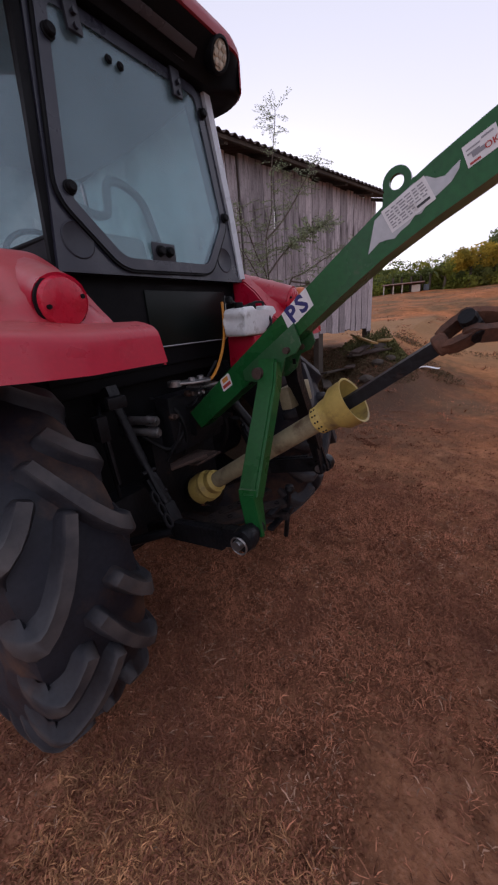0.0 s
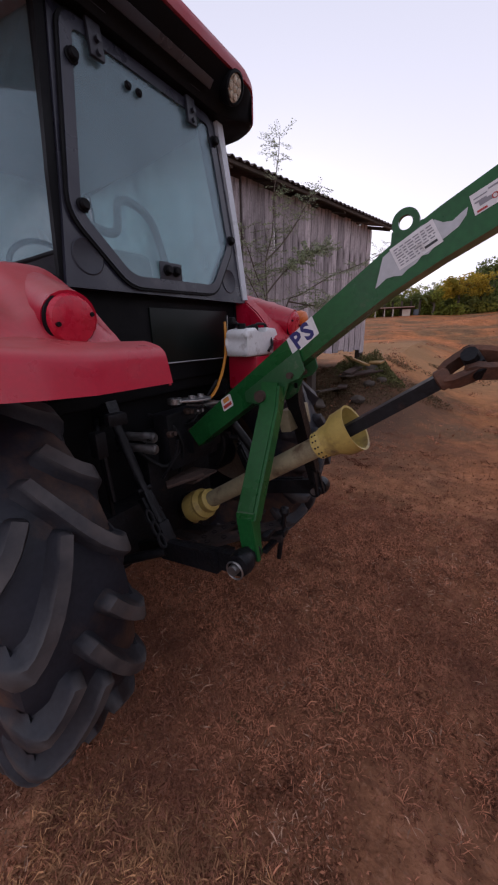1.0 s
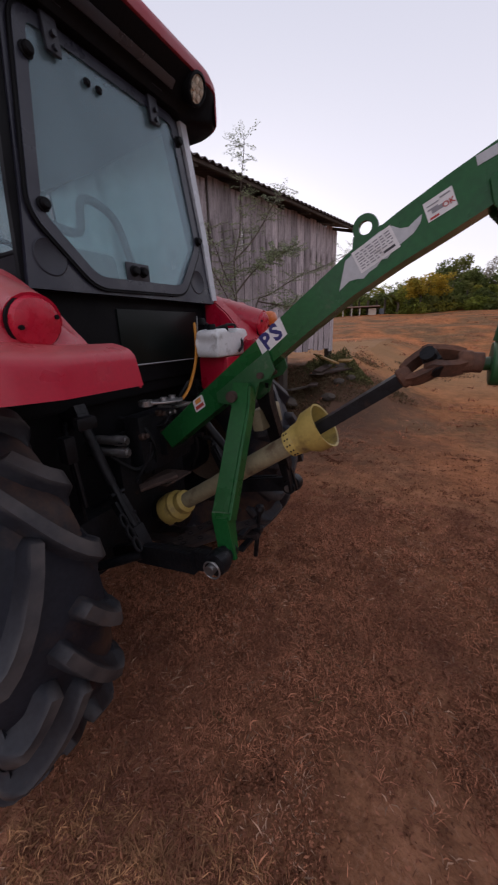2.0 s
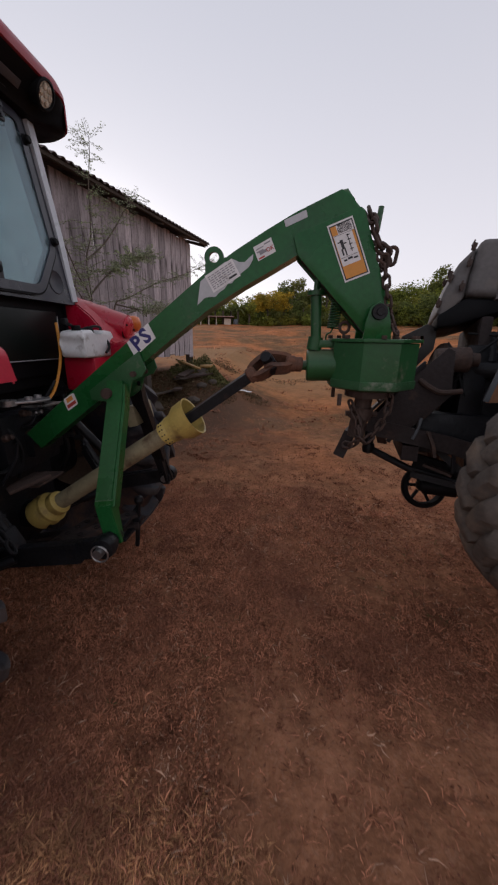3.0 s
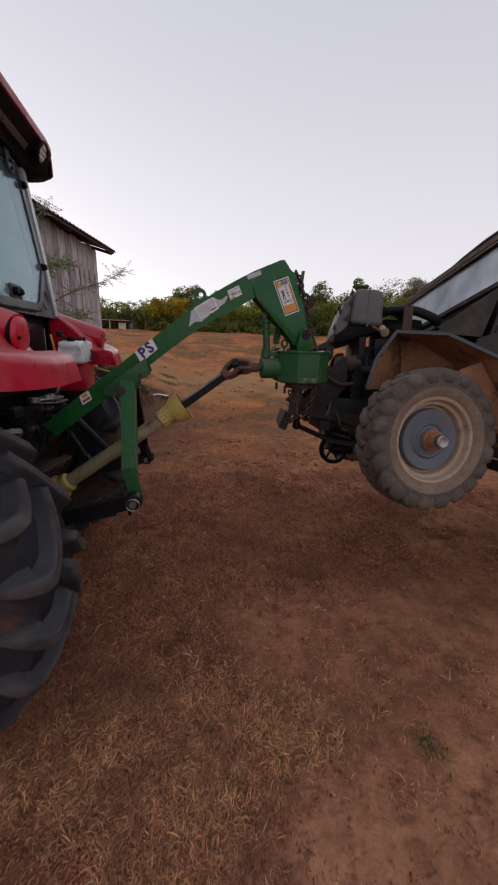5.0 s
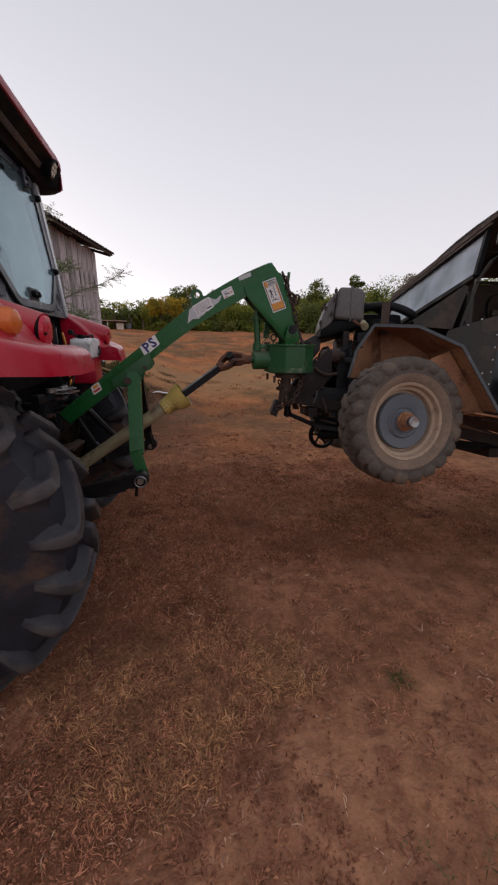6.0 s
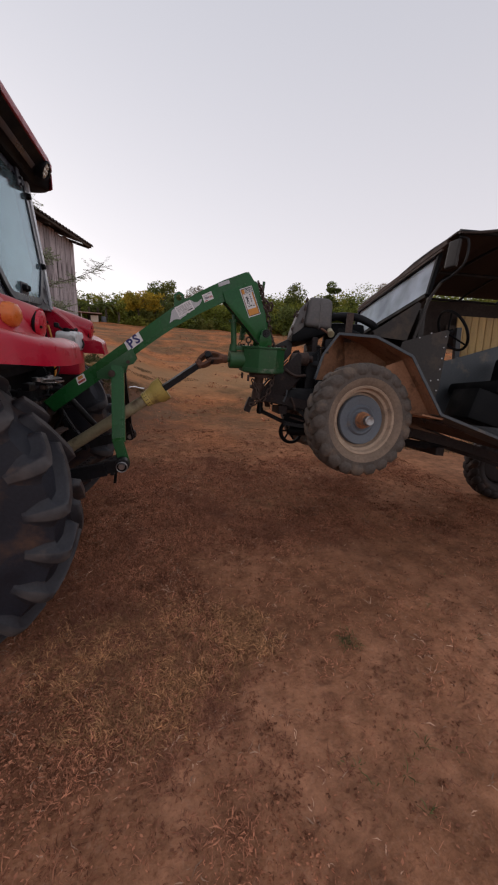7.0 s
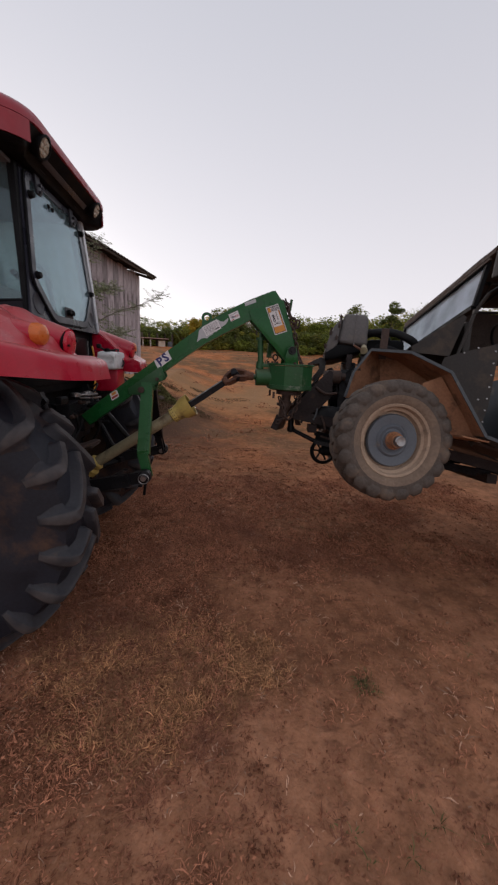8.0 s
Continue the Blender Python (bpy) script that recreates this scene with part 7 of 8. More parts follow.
for pts in ([(-0.36, 0.74, 0.30), (-0.30, 0.66, 0.46), (-0.2, 0.7, 0.56)], [(-0.30, 0.80, 0.60), (-0.1, 0.7, 0.58), (0.1, 0.72, 0.66)], [(-0.38, 0.78, 0.55), (-0.36, 0.70, 0.48), (-0.30, 0.68, 0.30)]):
    bm = B()
    tube(bm, spline(pts, 6), 0.006, 8)
    jpart("cable", bm, M_RUBBER)

# ---- lifting chain ----
chain = thing("chain", Matrix.Translation((0.36, 1.16, 1.6)), "rusty steel lifting chain looped over the boom head", "chain")
bm = B()
lr, lw = 0.016, 0.011
pts = [(0, lw * math.cos(a), (lr * 0.6 if math.sin(a) > 0 else -lr * 0.6) + lw * math.sin(a)) for a in [2 * math.pi * i / 14 for i in range(14)]]
tube(bm, pts, 0.0048, 6, closed=True)
me = bpy.data.meshes.new("link")
bm.to_mesh(me), bm.free()
me.materials.append(M_RUSTDARK), me.shade_smooth()


def run_chain(pts, k=1.0, n=10):
    pp = spline(pts, n)
    step, need, i0 = 0.031 * k, 0.0, 0
    acc = 0.0
    flip = 0
    for a, b in zip(pp, pp[1:]):
        seg = (b - a).length
        while need <= acc + seg:
            q = (need - acc) / seg if seg else 0
            p = a.lerp(b, q)
            m = axis_to(p, b - a) @ Matrix.Rotation(radians(90 * flip + 25), 4, "Z") @ Matrix.Diagonal((k, k, k, 1))
            share("link", me, MW[chain.name].inverted() @ m, chain)
            flip ^= 1
            need += step
        acc += seg


run_chain([(0.315, 1.20, 2.035), (0.322, 1.145, 1.985), (0.338, 1.14, 1.940), (0.362, 1.14, 1.905), (0.392, 1.14, 1.895), (0.388, 1.145, 1.868), (0.366, 1.15, 1.880)], 1.35)
run_chain([(0.372, 1.14, 1.87), (0.384, 1.14, 1.805), (0.398, 1.14, 1.745), (0.412, 1.135, 1.69), (0.440, 1.13, 1.622), (0.50, 1.32, 1.56), (0.52, 1.42, 1.45), (0.47, 1.36, 1.34)], 1.1)
run_chain([(0.300, 1.24, 2.03), (0.340, 1.24, 1.96), (0.385, 1.23, 1.92), (0.385, 1.23, 1.86), (0.405, 1.24, 1.74), (0.45, 1.25, 1.63)], 1.2)
run_chain([(0.462, 1.17, 1.41), (0.458, 1.16, 1.36), (0.448, 1.155, 1.31), (0.428, 1.155, 1.265), (0.405, 1.155, 1.225), (0.375, 1.16, 1.20), (0.352, 1.165, 1.225), (0.350, 1.175, 1.275)], 1.15)
run_chain([(0.320, 1.20, 1.34), (0.36, 1.17, 1.24), (0.34, 1.2, 1.17), (0.30, 1.25, 1.16)], 1.2)
bm = B()
rod(bm, V((0.352, 1.20, 2.055)) - MW[chain.name].translation, V((0.345, 1.20, 1.98)) - MW[chain.name].translation, 0.010, n=8)
part("hook_bar", bm, M_GREENDUST, chain, "green steel peg")

# ---- weathered wooden barn ----
LB, WB_, ZB, ZE = 5.6, 5.0, 1.15, 3.62
barn = thing("barn", BARN, "old barn of weathered grey boards with a corrugated roof", "barn")
# local x runs along the wall towards the yard, local y away from the yard side (to the left of x)
SIDE = -1.0


def board_mesh(w, h, seed):
    bm = B()
    r = random.Random(seed)
    cut = [r.uniform(-0.02, 0.03) for _ in range(2)]
    pts = [(-w / 2, cut[0]), (w / 2, cut[1]), (w / 2 + r.uniform(-.006, .004), h), (-w / 2 + r.uniform(-.004, .006), h)]
    prism(bm, pts, -0.011, 0.011, "y")
    mt = bpy.data.meshes.new("board")
    bmesh.ops.recalc_face_normals(bm, faces=bm.faces[:])
    bm.to_mesh(mt), bm.free()
    mt.materials.append(M_WOOD)
    return mt


kinds = [(w, board_mesh(w, ZE - ZB - 0.015, k)) for k, w in enumerate((0.15, 0.18, 0.21, 0.24, 0.17, 0.20))]


def wall_of_boards(name, a, b, lab):
    a, b = V(a), V(b)
    wl_ = part(name, (lambda bm: (box(bm, ((a + b) / 2 + V((0, 0, 1.3))).to_tuple(), (0.05, 0.05, 0.05)), bm)[1])(B()), M_BEAM, barn, lab)
    t = (b - a).normalized()
    x, L_ = 0.0, (b - a).length
    r = random.Random(len(name))
    while x < L_:
        w, mt = r.choice(kinds)
        p = a + t * (x + w / 2)
        m = Matrix.Translation((p.x, p.y, ZB + r.uniform(-0.03, 0.04))) @ Matrix.Rotation(math.atan2(t.y, t.x), 4, "Z") @ Matrix.Rotation(radians(r.uniform(-0.5, 0.5)), 4, "Y")
        m = m @ Matrix.Translation((0, r.uniform(-0.008, 0.008), 0))
        share("board", mt, m, wl_)
        x += w + r.choice((0.006, 0.010, 0.018, 0.03))


wall_of_boards("front_wall", (0, 0, 0), (LB, 0, 0), "wall of vertical weathered boards")
wall_of_boards("end_wall", (0, SIDE * 0.03, 0), (0, SIDE * WB_, 0), "wall of vertical weathered boards")
wall_of_boards("end_wall", (LB, SIDE * 0.03, 0), (LB, SIDE * WB_, 0), "wall of vertical weathered boards")
wall_of_boards("back_wall", (0, SIDE * WB_, 0), (LB, SIDE * WB_, 0), "wall of vertical weathered boards")
for x in np.linspace(0.05, LB - 0.05, 4):
    for y in (SIDE * 0.08, SIDE * (WB_ - 0.08)):
        p = BARN @ V((x, y, 0))
        z0 = land(p.x, p.y) - 0.25
        bm = B()
        box(bm, (x, y, (z0 + ZE) / 2), (0.14, 0.12, ZE - z0))
        part("post", bm, M_BEAM, barn)
for z in (ZB + 0.12, 2.4, ZE - 0.06):
    for q in (0.07, WB_ - 0.07):
        bm = B()
        bar(bm, [(0, SIDE * q, z), (LB, SIDE * q, z)], 0.06, 0.10)
        part("rail", bm, M_BEAM, barn)
# corrugated roof rising away from the eave
bm = B()
slope = 0.30


def corr(u, v):
    x = -0.42 + (LB + 0.84) * u
    y = 0.30 + (-WB_ / 2 - 0.30) * v
    return V((x, y * (-SIDE) if SIDE > 0 else y, ZE + 0.035 + slope * (0.30 - y) * 0.9 + 0.020 * math.sin(2 * math.pi * x / 0.13)))


def corr2(u, v):
    p = corr(u, v)
    return V((p.x, -WB_ - p.y, p.z))


nu = int((LB + 0.84) / 0.13 * 6)
grid(bm, corr, nu, 1, 0.006)
grid(bm, corr2, nu, 1, 0.006)
part("roof", bm, M_ROOF, barn, "rusty corrugated sheet roof", angle=60)
for x in np.arange(-0.35, LB + 0.4, 0.9):
    bm = B()
    bar(bm, [(x, 0.22, ZE - 0.015), (x, -WB_ / 2, ZE - 0.015 + slope * (WB_ / 2 + 0.26) * 0.9)], 0.06, 0.06)
    part("rafter", bm, M_BEAM, barn)
bm = B()
bar(bm, [(-0.40, 0.24, ZE + 0.005), (LB + 0.40, 0.24, ZE + 0.005)], 0.04, 0.04)
part("eave_batten", bm, M_BEAM, barn)

# scrap timber heaped against the barn
SCR = [(1.2, 0.45, 0.16, 20, 1.0, M_BEAM, "dark plank"), (1.0, 0.62, 0.22, -12, 0.8, M_RUSTDARK, "dark rusty strip"), (0.7, 0.40, 0.25, 35, 0.9, M_YELLOWJUNK, "ochre painted board"),
       (1.5, 0.75, 0.14, 5, 1.2, M_RUSTDARK, "dark rusty strip"), (1.8, 0.5, 0.20, -30, 0.7, M_BEAM, "dark plank"), (0.4, 0.55, 0.12, 60, 0.8, M_YELLOWJUNK, "ochre painted board"),
       (2.2, 0.6, 0.15, 15, 1.1, M_BEAM, "dark plank"), (0.9, 0.9, 0.10, -50, 0.9, M_RUSTDARK, "dark rusty strip")]
for i, (x, y, z, yaw, ln, mt_, nm) in enumerate(SCR):
    p = BARN @ V((x, y * 0.55, 0))
    g = land(p.x, p.y)
    th = thing("plank", Matrix.Translation((p.x, p.y, g)), nm + " thrown on a heap beside the barn", "plank", "scrap timber")
    bm = B()
    box(bm, (0, 0, z * 0.7 + 0.02), (ln, 0.16, 0.035), Euler((radians(rng.uniform(-14, 14)), radians(rng.uniform(-10, 10)), radians(yaw + 100))).to_matrix(), bevel=0.004)
    part("board", bm, mt_, th)
for k, (x, y, r_) in enumerate(((0.5, 0.5, 0.15), (1.1, 0.75, 0.12), (1.7, 0.85, 0.14), (2.3, 0.9, 0.12), (0.75, 0.85, 0.10))):
    p = BARN @ V((x, y, 0))
    bm = B()
    bmesh.ops.create_icosphere(bm, subdivisions=2, radius=r_)
    for v in bm.verts:
        v.co *= 1 + 0.25 * noise.noise(v.co * 9 + V((k, 0, 0)))
        v.co.z *= 0.6
    bm.transform(Matrix.Translation((p.x, p.y, land(p.x, p.y) + r_ * 0.3)))
    tagged(part("stone", bm, M_BEAM), "dark lump of debris beside the barn", "stone", "debris stones")
# pale strip of sheet lying on the grass
bm = B()
grid(bm, lambda u, v: V((-1.10 + 0.36 * u, 7.55 + 0.14 * v + 0.05 * u, land(-0.95, 7.6) + 0.04 + 0.02 * math.sin(5 * u))), 8, 2, 0.006)
tagged(part("sheet_scrap", bm, M_WHITE), "pale bent scrap of sheet on the grass", "scrap")

# ---- plants ----
def leaves_mesh(name, pts, size, material, seed=1, flat=0.5, kind="stuff", label="", category="", parent=None, long=1.6):
    """Many small leaves, one quad each, at the points given (x, y, z, scale)."""
    r = np.random.RandomState(seed)
    P = np.array(pts, float)
    n = len(P)
    a = r.uniform(0, 2 * np.pi, n)
    t = r.normal(0, flat, n)
    d = np.stack([np.cos(a) * np.cos(t), np.sin(a) * np.cos(t), np.sin(t)], 1)
    q = r.normal(0, 1, (n, 3))
    s = np.cross(d, q)
    s /= np.linalg.norm(s, axis=1, keepdims=True) + 1e-9
    L_ = (size * P[:, 3] * r.uniform(0.6, 1.3, n))[:, None]
    c = P[:, :3]
    v = np.stack([c - d * L_ * long * 0.5, c + s * L_ * 0.5 - d * L_ * 0.05, c + d * L_ * long * 0.5, c - s * L_ * 0.5 - d * L_ * 0.05], 1).reshape(-1, 3)
    f = np.arange(4 * n).reshape(-1, 4)
    me = bpy.data.meshes.new(name)
    me.from_pydata(v.tolist(), [], f.tolist())
    me.materials.append(material)
    ob = new(name, me)
    if parent is not None:
        ob.parent = parent
        ob.matrix_basis = MW[parent.name].inverted()
        MW[ob.name] = Matrix()
    if kind:
        tagged(ob, label, category, kind=kind)
    return ob


def crown_points(r, cx, cy, z0, h, w, n):
    """Leaf places of an uneven crown: several lobes with gaps between."""
    out = []
    lobes = [(r.uniform(-0.38, 0.38) * w, r.uniform(-0.38, 0.38) * w, z0 + h * r.uniform(0.10, 0.92), r.uniform(0.14, 0.28) * w) for _ in range(r.randint(10, 15))]
    for k in range(n):
        lx, ly, lz, lr_ = r.choice(lobes)
        a, b, q = r.uniform(0, 2 * math.pi), math.acos(r.uniform(-1, 1)), lr_ * r.uniform(0.55, 1.08)
        out.append((cx + lx + q * math.sin(b) * math.cos(a), cy + ly + q * math.sin(b) * math.sin(a), lz + 0.8 * q * math.cos(b), r.uniform(0.7, 1.3)))
    return out


def polar(az, dist):
    return dist * math.sin(radians(az)), dist * math.cos(radians(az)) - 0.8


def far_woods():
    r = random.Random(11)
    groups = {"green": [], "dark": [], }
    tops = ((-40, 6.5), (-14, 6.2), (-8, 6.3), (-4, 6.8), (0, 7.6), (4, 7.6), (10, 7.6), (16, 8.2), (22, 8.9), (28, 8.8), (33, 9.5), (38, 9.9), (46, 10.0), (75, 9.9))
    az = -40.0
    bmt = B()
    while az < 75:
        for row in range(3):
            dist = 50 + 9 * row + r.uniform(-2, 3)
            a = az + r.uniform(-0.8, 0.8)
            x, y = polar(a, dist)
            g = land(x, y)
            top = 1.6 + dist * math.tan(radians(interp(a, tops) - r.uniform(0.0, 1.7) - (1.2 if row == 0 else 0)))
            h = max(1.8, top - g)
            w = h * r.uniform(0.65, 1.0)
            kind = "green" if r.random() < 0.65 else "dark"
            if a < -2 and row < 2 and r.random() < 0.6:
                kind = "dark"
            groups[kind] += crown_points(r, x, y, g - 0.12 * h, h * 1.02, w * 1.25, 2700 if row < 2 else 2000)
            rod(bmt, (x, y, g - 0.2), (x + r.uniform(-.2, .2), y, g + h * 0.6), 0.11 * r.uniform(0.6, 1.4), 0.05, n=6)
        az += r.uniform(1.2, 1.8)
    deep = []
    az = -40.0
    while az < 75:
        dist = 84 + r.uniform(-2, 3)
        x, y = polar(az, dist)
        g = land(x, y)
        h = max(2.5, 1.6 + dist * math.tan(radians(interp(az, tops) - r.uniform(2.0, 3.0))) - g)
        deep += crown_points(r, x, y, g - 0.1 * h, h, h * 1.3, 1300)
        az += r.uniform(1.2, 1.7)
    leaves_mesh("far_woods", deep, 0.30, M_LEAFDARK, 3, label="dark mass of trees deeper in the wood", category="trees")
    # low scrub along the edge of the field
    az = -40.0
    while az < 75:
        x, y = polar(az, 47 + r.uniform(-1.5, 2))
        g = land(x, y)
        groups["dark" if r.random() < 0.5 else "green"] += crown_points(r, x, y, g - 0.2, r.uniform(1.0, 2.4), r.uniform(1.8, 3.0), 620)
        az += r.uniform(0.9, 1.6)
    leaves_mesh("far_woods", groups["green"], 0.170, M_LEAF, 1, label="dense green trees along the edge of the field", category="trees")
    leaves_mesh("far_woods", groups["dark"], 0.175, M_LEAFDARK, 2, label="dark green trees and scrub along the field", category="trees")
    ob = part("far_trunks", bmt, M_BARK)
    tagged(ob, "grey trunks of the far trees", "trees", kind="stuff")


far_woods()


def far_tree(az, dist, top, w, low, material, n, size, seed, label):
    """A single tree that stands out of the wood: trunk, limbs and an uneven crown."""
    r = random.Random(seed)
    x, y = polar(az, dist)
    g = land(x, y)
    h = 1.6 + dist * math.tan(radians(top)) - g
    th = thing("tree", Matrix.Translation((x, y, g)), label, "tree", "trees standing out of the wood")
    bm = B()
    tube(bm, [(0, 0, -0.3), (0.1, 0, h * 0.4), (-0.05, 0.1, h * 0.85)], [0.16, 0.11, 0.04], 8)
    for _ in range(7):
        a, q = r.uniform(0, 2 * math.pi), r.uniform(0.35, 0.7)
        tube(bm, [(0.05, 0, h * q), (math.cos(a) * w * 0.2, math.sin(a) * w * 0.2, h * (q + 0.12)), (math.cos(a) * w * 0.36, math.sin(a) * w * 0.36, h * (q + 0.2))], [0.06, 0.04, 0.015], 6)
    part("trunk", bm, M_BARK, th)
    leaves_mesh("crown", crown_points(r, x, y, g + h * low, h * (1 - low), w, n), size, material, seed, kind="", parent=th)


far_tree(-3.4, 47, 6.3, 3.4, 0.42, M_LEAFYEL, 3000, 0.15, 61, "round tree covered in yellow blossom")
far_tree(-0.9, 48, 6.2, 2.4, 0.45, M_LEAFYEL, 1500, 0.15, 62, "smaller tree in yellow blossom")
far_tree(0.3, 52, 8.2, 3.6, 0.55, M_LEAFDARK, 2200, 0.16, 63, "tall dark tree with a spreading flat top")
far_tree(20.5, 52, 9.4, 3.0, 0.5, M_LEAFDARK, 2000, 0.16, 64, "tall dark green tree over the wood")
far_tree(26.0, 53, 9.6, 2.6, 0.5, M_LEAFDARK, 2000, 0.16, 65, "tall dark green tree over the wood")
far_tree(5.5, 54, 8.0, 3.4, 0.5, M_LEAFPALE, 1300, 0.12, 66, "nearly bare pale grey tree top")
far_tree(34.0, 50, 9.7, 3.4, 0.45, M_LEAFPALE, 4200, 0.12, 67, "pale dry tree at the top of the wood")
far_tree(-6.2, 45, 4.9, 2.2, 0.35, M_LEAF, 1500, 0.14, 68, "small young tree in front of the wood")

# broad-leaved banana plants at the field's edge
for k, (az_, ds_) in enumerate(((-12.5, 45), (-11.4, 46), (-10.2, 45), (-9.0, 46.5), (-7.9, 45.5), (-6.9, 46))):
    x, y = polar(az_, ds_)
    g = land(x, y)
    pl_ = thing("banana_plant", Matrix.Translation((x, y, g)), "broad-leaved green banana plant beyond the field", "plant", "banana plants")
    r = random.Random(40 + k)
    bm = B()
    tube(bm, [(0, 0, -0.1), (0.05, 0, 0.9), (0.02, 0.03, 1.7)], [0.16, 0.13, 0.10], 8)
    part("stem", bm, M_BARK, pl_)
    for j in range(8):
        a, ln = 2 * math.pi * j / 8 + r.uniform(-.3, .3), r.uniform(1.4, 2.1)
        bm = B()
        def blade(u, v, a=a, ln=ln, up=r.uniform(0.5, 1.1)):
            s = u * ln
            wd = 0.30 * math.sin(math.pi * min(0.97, u + 0.04)) ** 0.6 * (v - 0.5)
            z = 1.6 + up * s - 0.42 * s * s + 0.08 * abs(v - 0.5)
            return V((math.cos(a) * s - math.sin(a) * wd, math.sin(a) * s + math.cos(a) * wd, z))
        grid(bm, blade, 8, 2)
        part("leaf", bm, M_LEAFDARK, pl_)

# small house and shelter at the far edge
x, y = polar(-10.9, 44.0)
hs = thing("farm_shelter", Matrix.Translation((x, y, land(x, y))) @ Matrix.Rotation(radians(8), 4, "Z") @ Matrix.Diagonal((0.85, 1, 0.62, 1)), "low open farm shelter with a pale gable end", "shed")
bm = B()
box(bm, (1.3, 0, 0.6), (0.9, 2.0, 1.2))
part("wall", bm, M_PLASTER, hs)
bm = B()
grid(bm, lambda u, v: V((-2.6 + 4.8 * u, -1.5 + 3.0 * v, 1.75 - 0.5 * abs(v - 0.5))), 2, 4, 0.06)
part("roof", bm, M_TILE, hs)
for px in (-2.3, -1.2, -0.2):
    bm = B()
    box(bm, (px, -1.2, 0.75), (0.12, 0.12, 1.6))
    part("post", bm, M_PLASTER, hs)
bm = B()
box(bm, (2.4, 0.3, 0.6), (0.6, 0.6, 1.2), bevel=0.05)
part("water_barrel", bm, M_RIM2, hs)


# ---- spindly acacia growing beside the barn ----
def acacia(name, base, limbs, seed, label, leaf=0.017):
    th = thing(name, Matrix.Translation(base), label, "tree")
    r = random.Random(seed)
    bm = B()
    pts = []
    for nl, limb in enumerate(limbs):
        dense = nl in (4, 6)
        pp = spline(limb, 8)
        n = len(pp)
        tube(bm, [p - V(base) for p in pp], [0.010 * (1 - 0.85 * i / n) + 0.002 for i in range(n)], 6)
        for i in range(int(n * 0.35), n):
            for _ in range(6 if dense else 3):
                a = r.uniform(0, 2 * math.pi)
                ln = r.uniform(0.15, 0.42)
                tip = pp[i] + V((math.cos(a) * ln * 0.7, math.sin(a) * ln, r.uniform(-0.10, 0.16)))
                if r.random() < (0.75 if dense else 0.62):
                    tube(bm, [pp[i] - V(base), tip - V(base)], [0.0022, 0.0012], 4)
                    d = (tip - pp[i])
                    for q in range(int(ln / 0.02)):
                        c = pp[i] + d * (0.15 + 0.85 * q / (ln / 0.02))
                        for s in (-1, 1):
                            o = V((-d.y, d.x, 0)).normalized() * s * r.uniform(0.010, 0.035)
                            pts.append((c.x + o.x, c.y + o.y, c.z + o.z + r.uniform(-.012, .012), r.uniform(0.6, 1.2) * (1.3 if dense else 0.9)))
    part("trunk", bm, M_BARK, th)
    leaves_mesh("crown", pts, leaf, M_LEAFBUSH, seed, flat=0.4, kind="", parent=th, long=1.5)
    return th


bx = lambda x, y, z: BARN @ V((x, y, z))
b0 = bx(3.9, 0.62, 0.85)
f0 = bx(3.92, 0.6, 1.75)
acacia("acacia_bush", b0, [
    (b0, f0, bx(3.93, 0.6, 2.1), bx(3.92, 0.58, 2.5), bx(3.76, 0.55, 2.85), bx(3.66, 0.5, 3.36), bx(3.52, 0.45, 3.79), bx(3.46, 0.42, 4.02)),
    (f0, bx(4.0, 0.62, 2.1), bx(4.14, 0.62, 2.3), bx(4.32, 0.65, 2.58), bx(4.5, 0.7, 2.75)),
    (b0, bx(3.7, 0.7, 1.6), bx(3.66, 0.75, 2.0), bx(3.44, 0.8, 2.1), bx(2.87, 0.9, 2.36), bx(2.3, 1.0, 2.55), bx(1.6, 1.05, 2.8), bx(0.9, 1.0, 3.05)),
    (bx(3.92, 0.58, 2.5), bx(3.6, 0.6, 2.75), bx(3.3, 0.6, 3.05), bx(3.02, 0.58, 3.35), bx(2.64, 0.55, 3.62)),
    (bx(3.93, 0.6, 2.1), bx(3.6, 0.65, 2.4), bx(3.2, 0.7, 2.62), bx(2.8, 0.75, 2.75)),
    (f0, bx(4.3, 0.8, 2.0), bx(4.6, 0.85, 2.3)),
    (bx(3.66, 0.75, 2.0), bx(3.2, 0.9, 1.95), bx(2.8, 1.0, 2.0)),
], 5, "spindly feathery acacia growing beside the barn wall")

# low scrub by the barn's corner and dry weeds along its foot
r = random.Random(3)


def blades(name, spots, size, material, seed, label, category):
    """Fine upright stems in soft mounds at the spots given (x, y, width, height, count)."""
    pts = []
    for cx, cy, w, h, n in spots:
        for _ in range(n):
            a, q = r.uniform(0, 2 * math.pi), r.random() ** 0.6 * w * 0.5
            x, y = cx + q * math.cos(a), cy + q * math.sin(a)
            hh = h * max(0, 1 - (q / (w * 0.5)) ** 2) * (0.75 + 0.5 * noise.noise((x * 4, y * 4, 2)))
            pts.append((x, y, ground_height(x, y) + r.random() ** 0.8 * max(0.03, hh), r.uniform(0.6, 1.4)))
    leaves_mesh(name, pts, size, material, seed, flat=0.9, label=label, category=category, long=4.0)


blades("low_bush", [(-1.95, 8.05, 1.0, 0.42, 5200), (-1.6, 7.7, 0.8, 0.26, 2600), (-2.35, 7.6, 0.7, 0.28, 2000)], 0.016, M_GRASS, 6, "low dull green bush at the barn's corner", "bush")
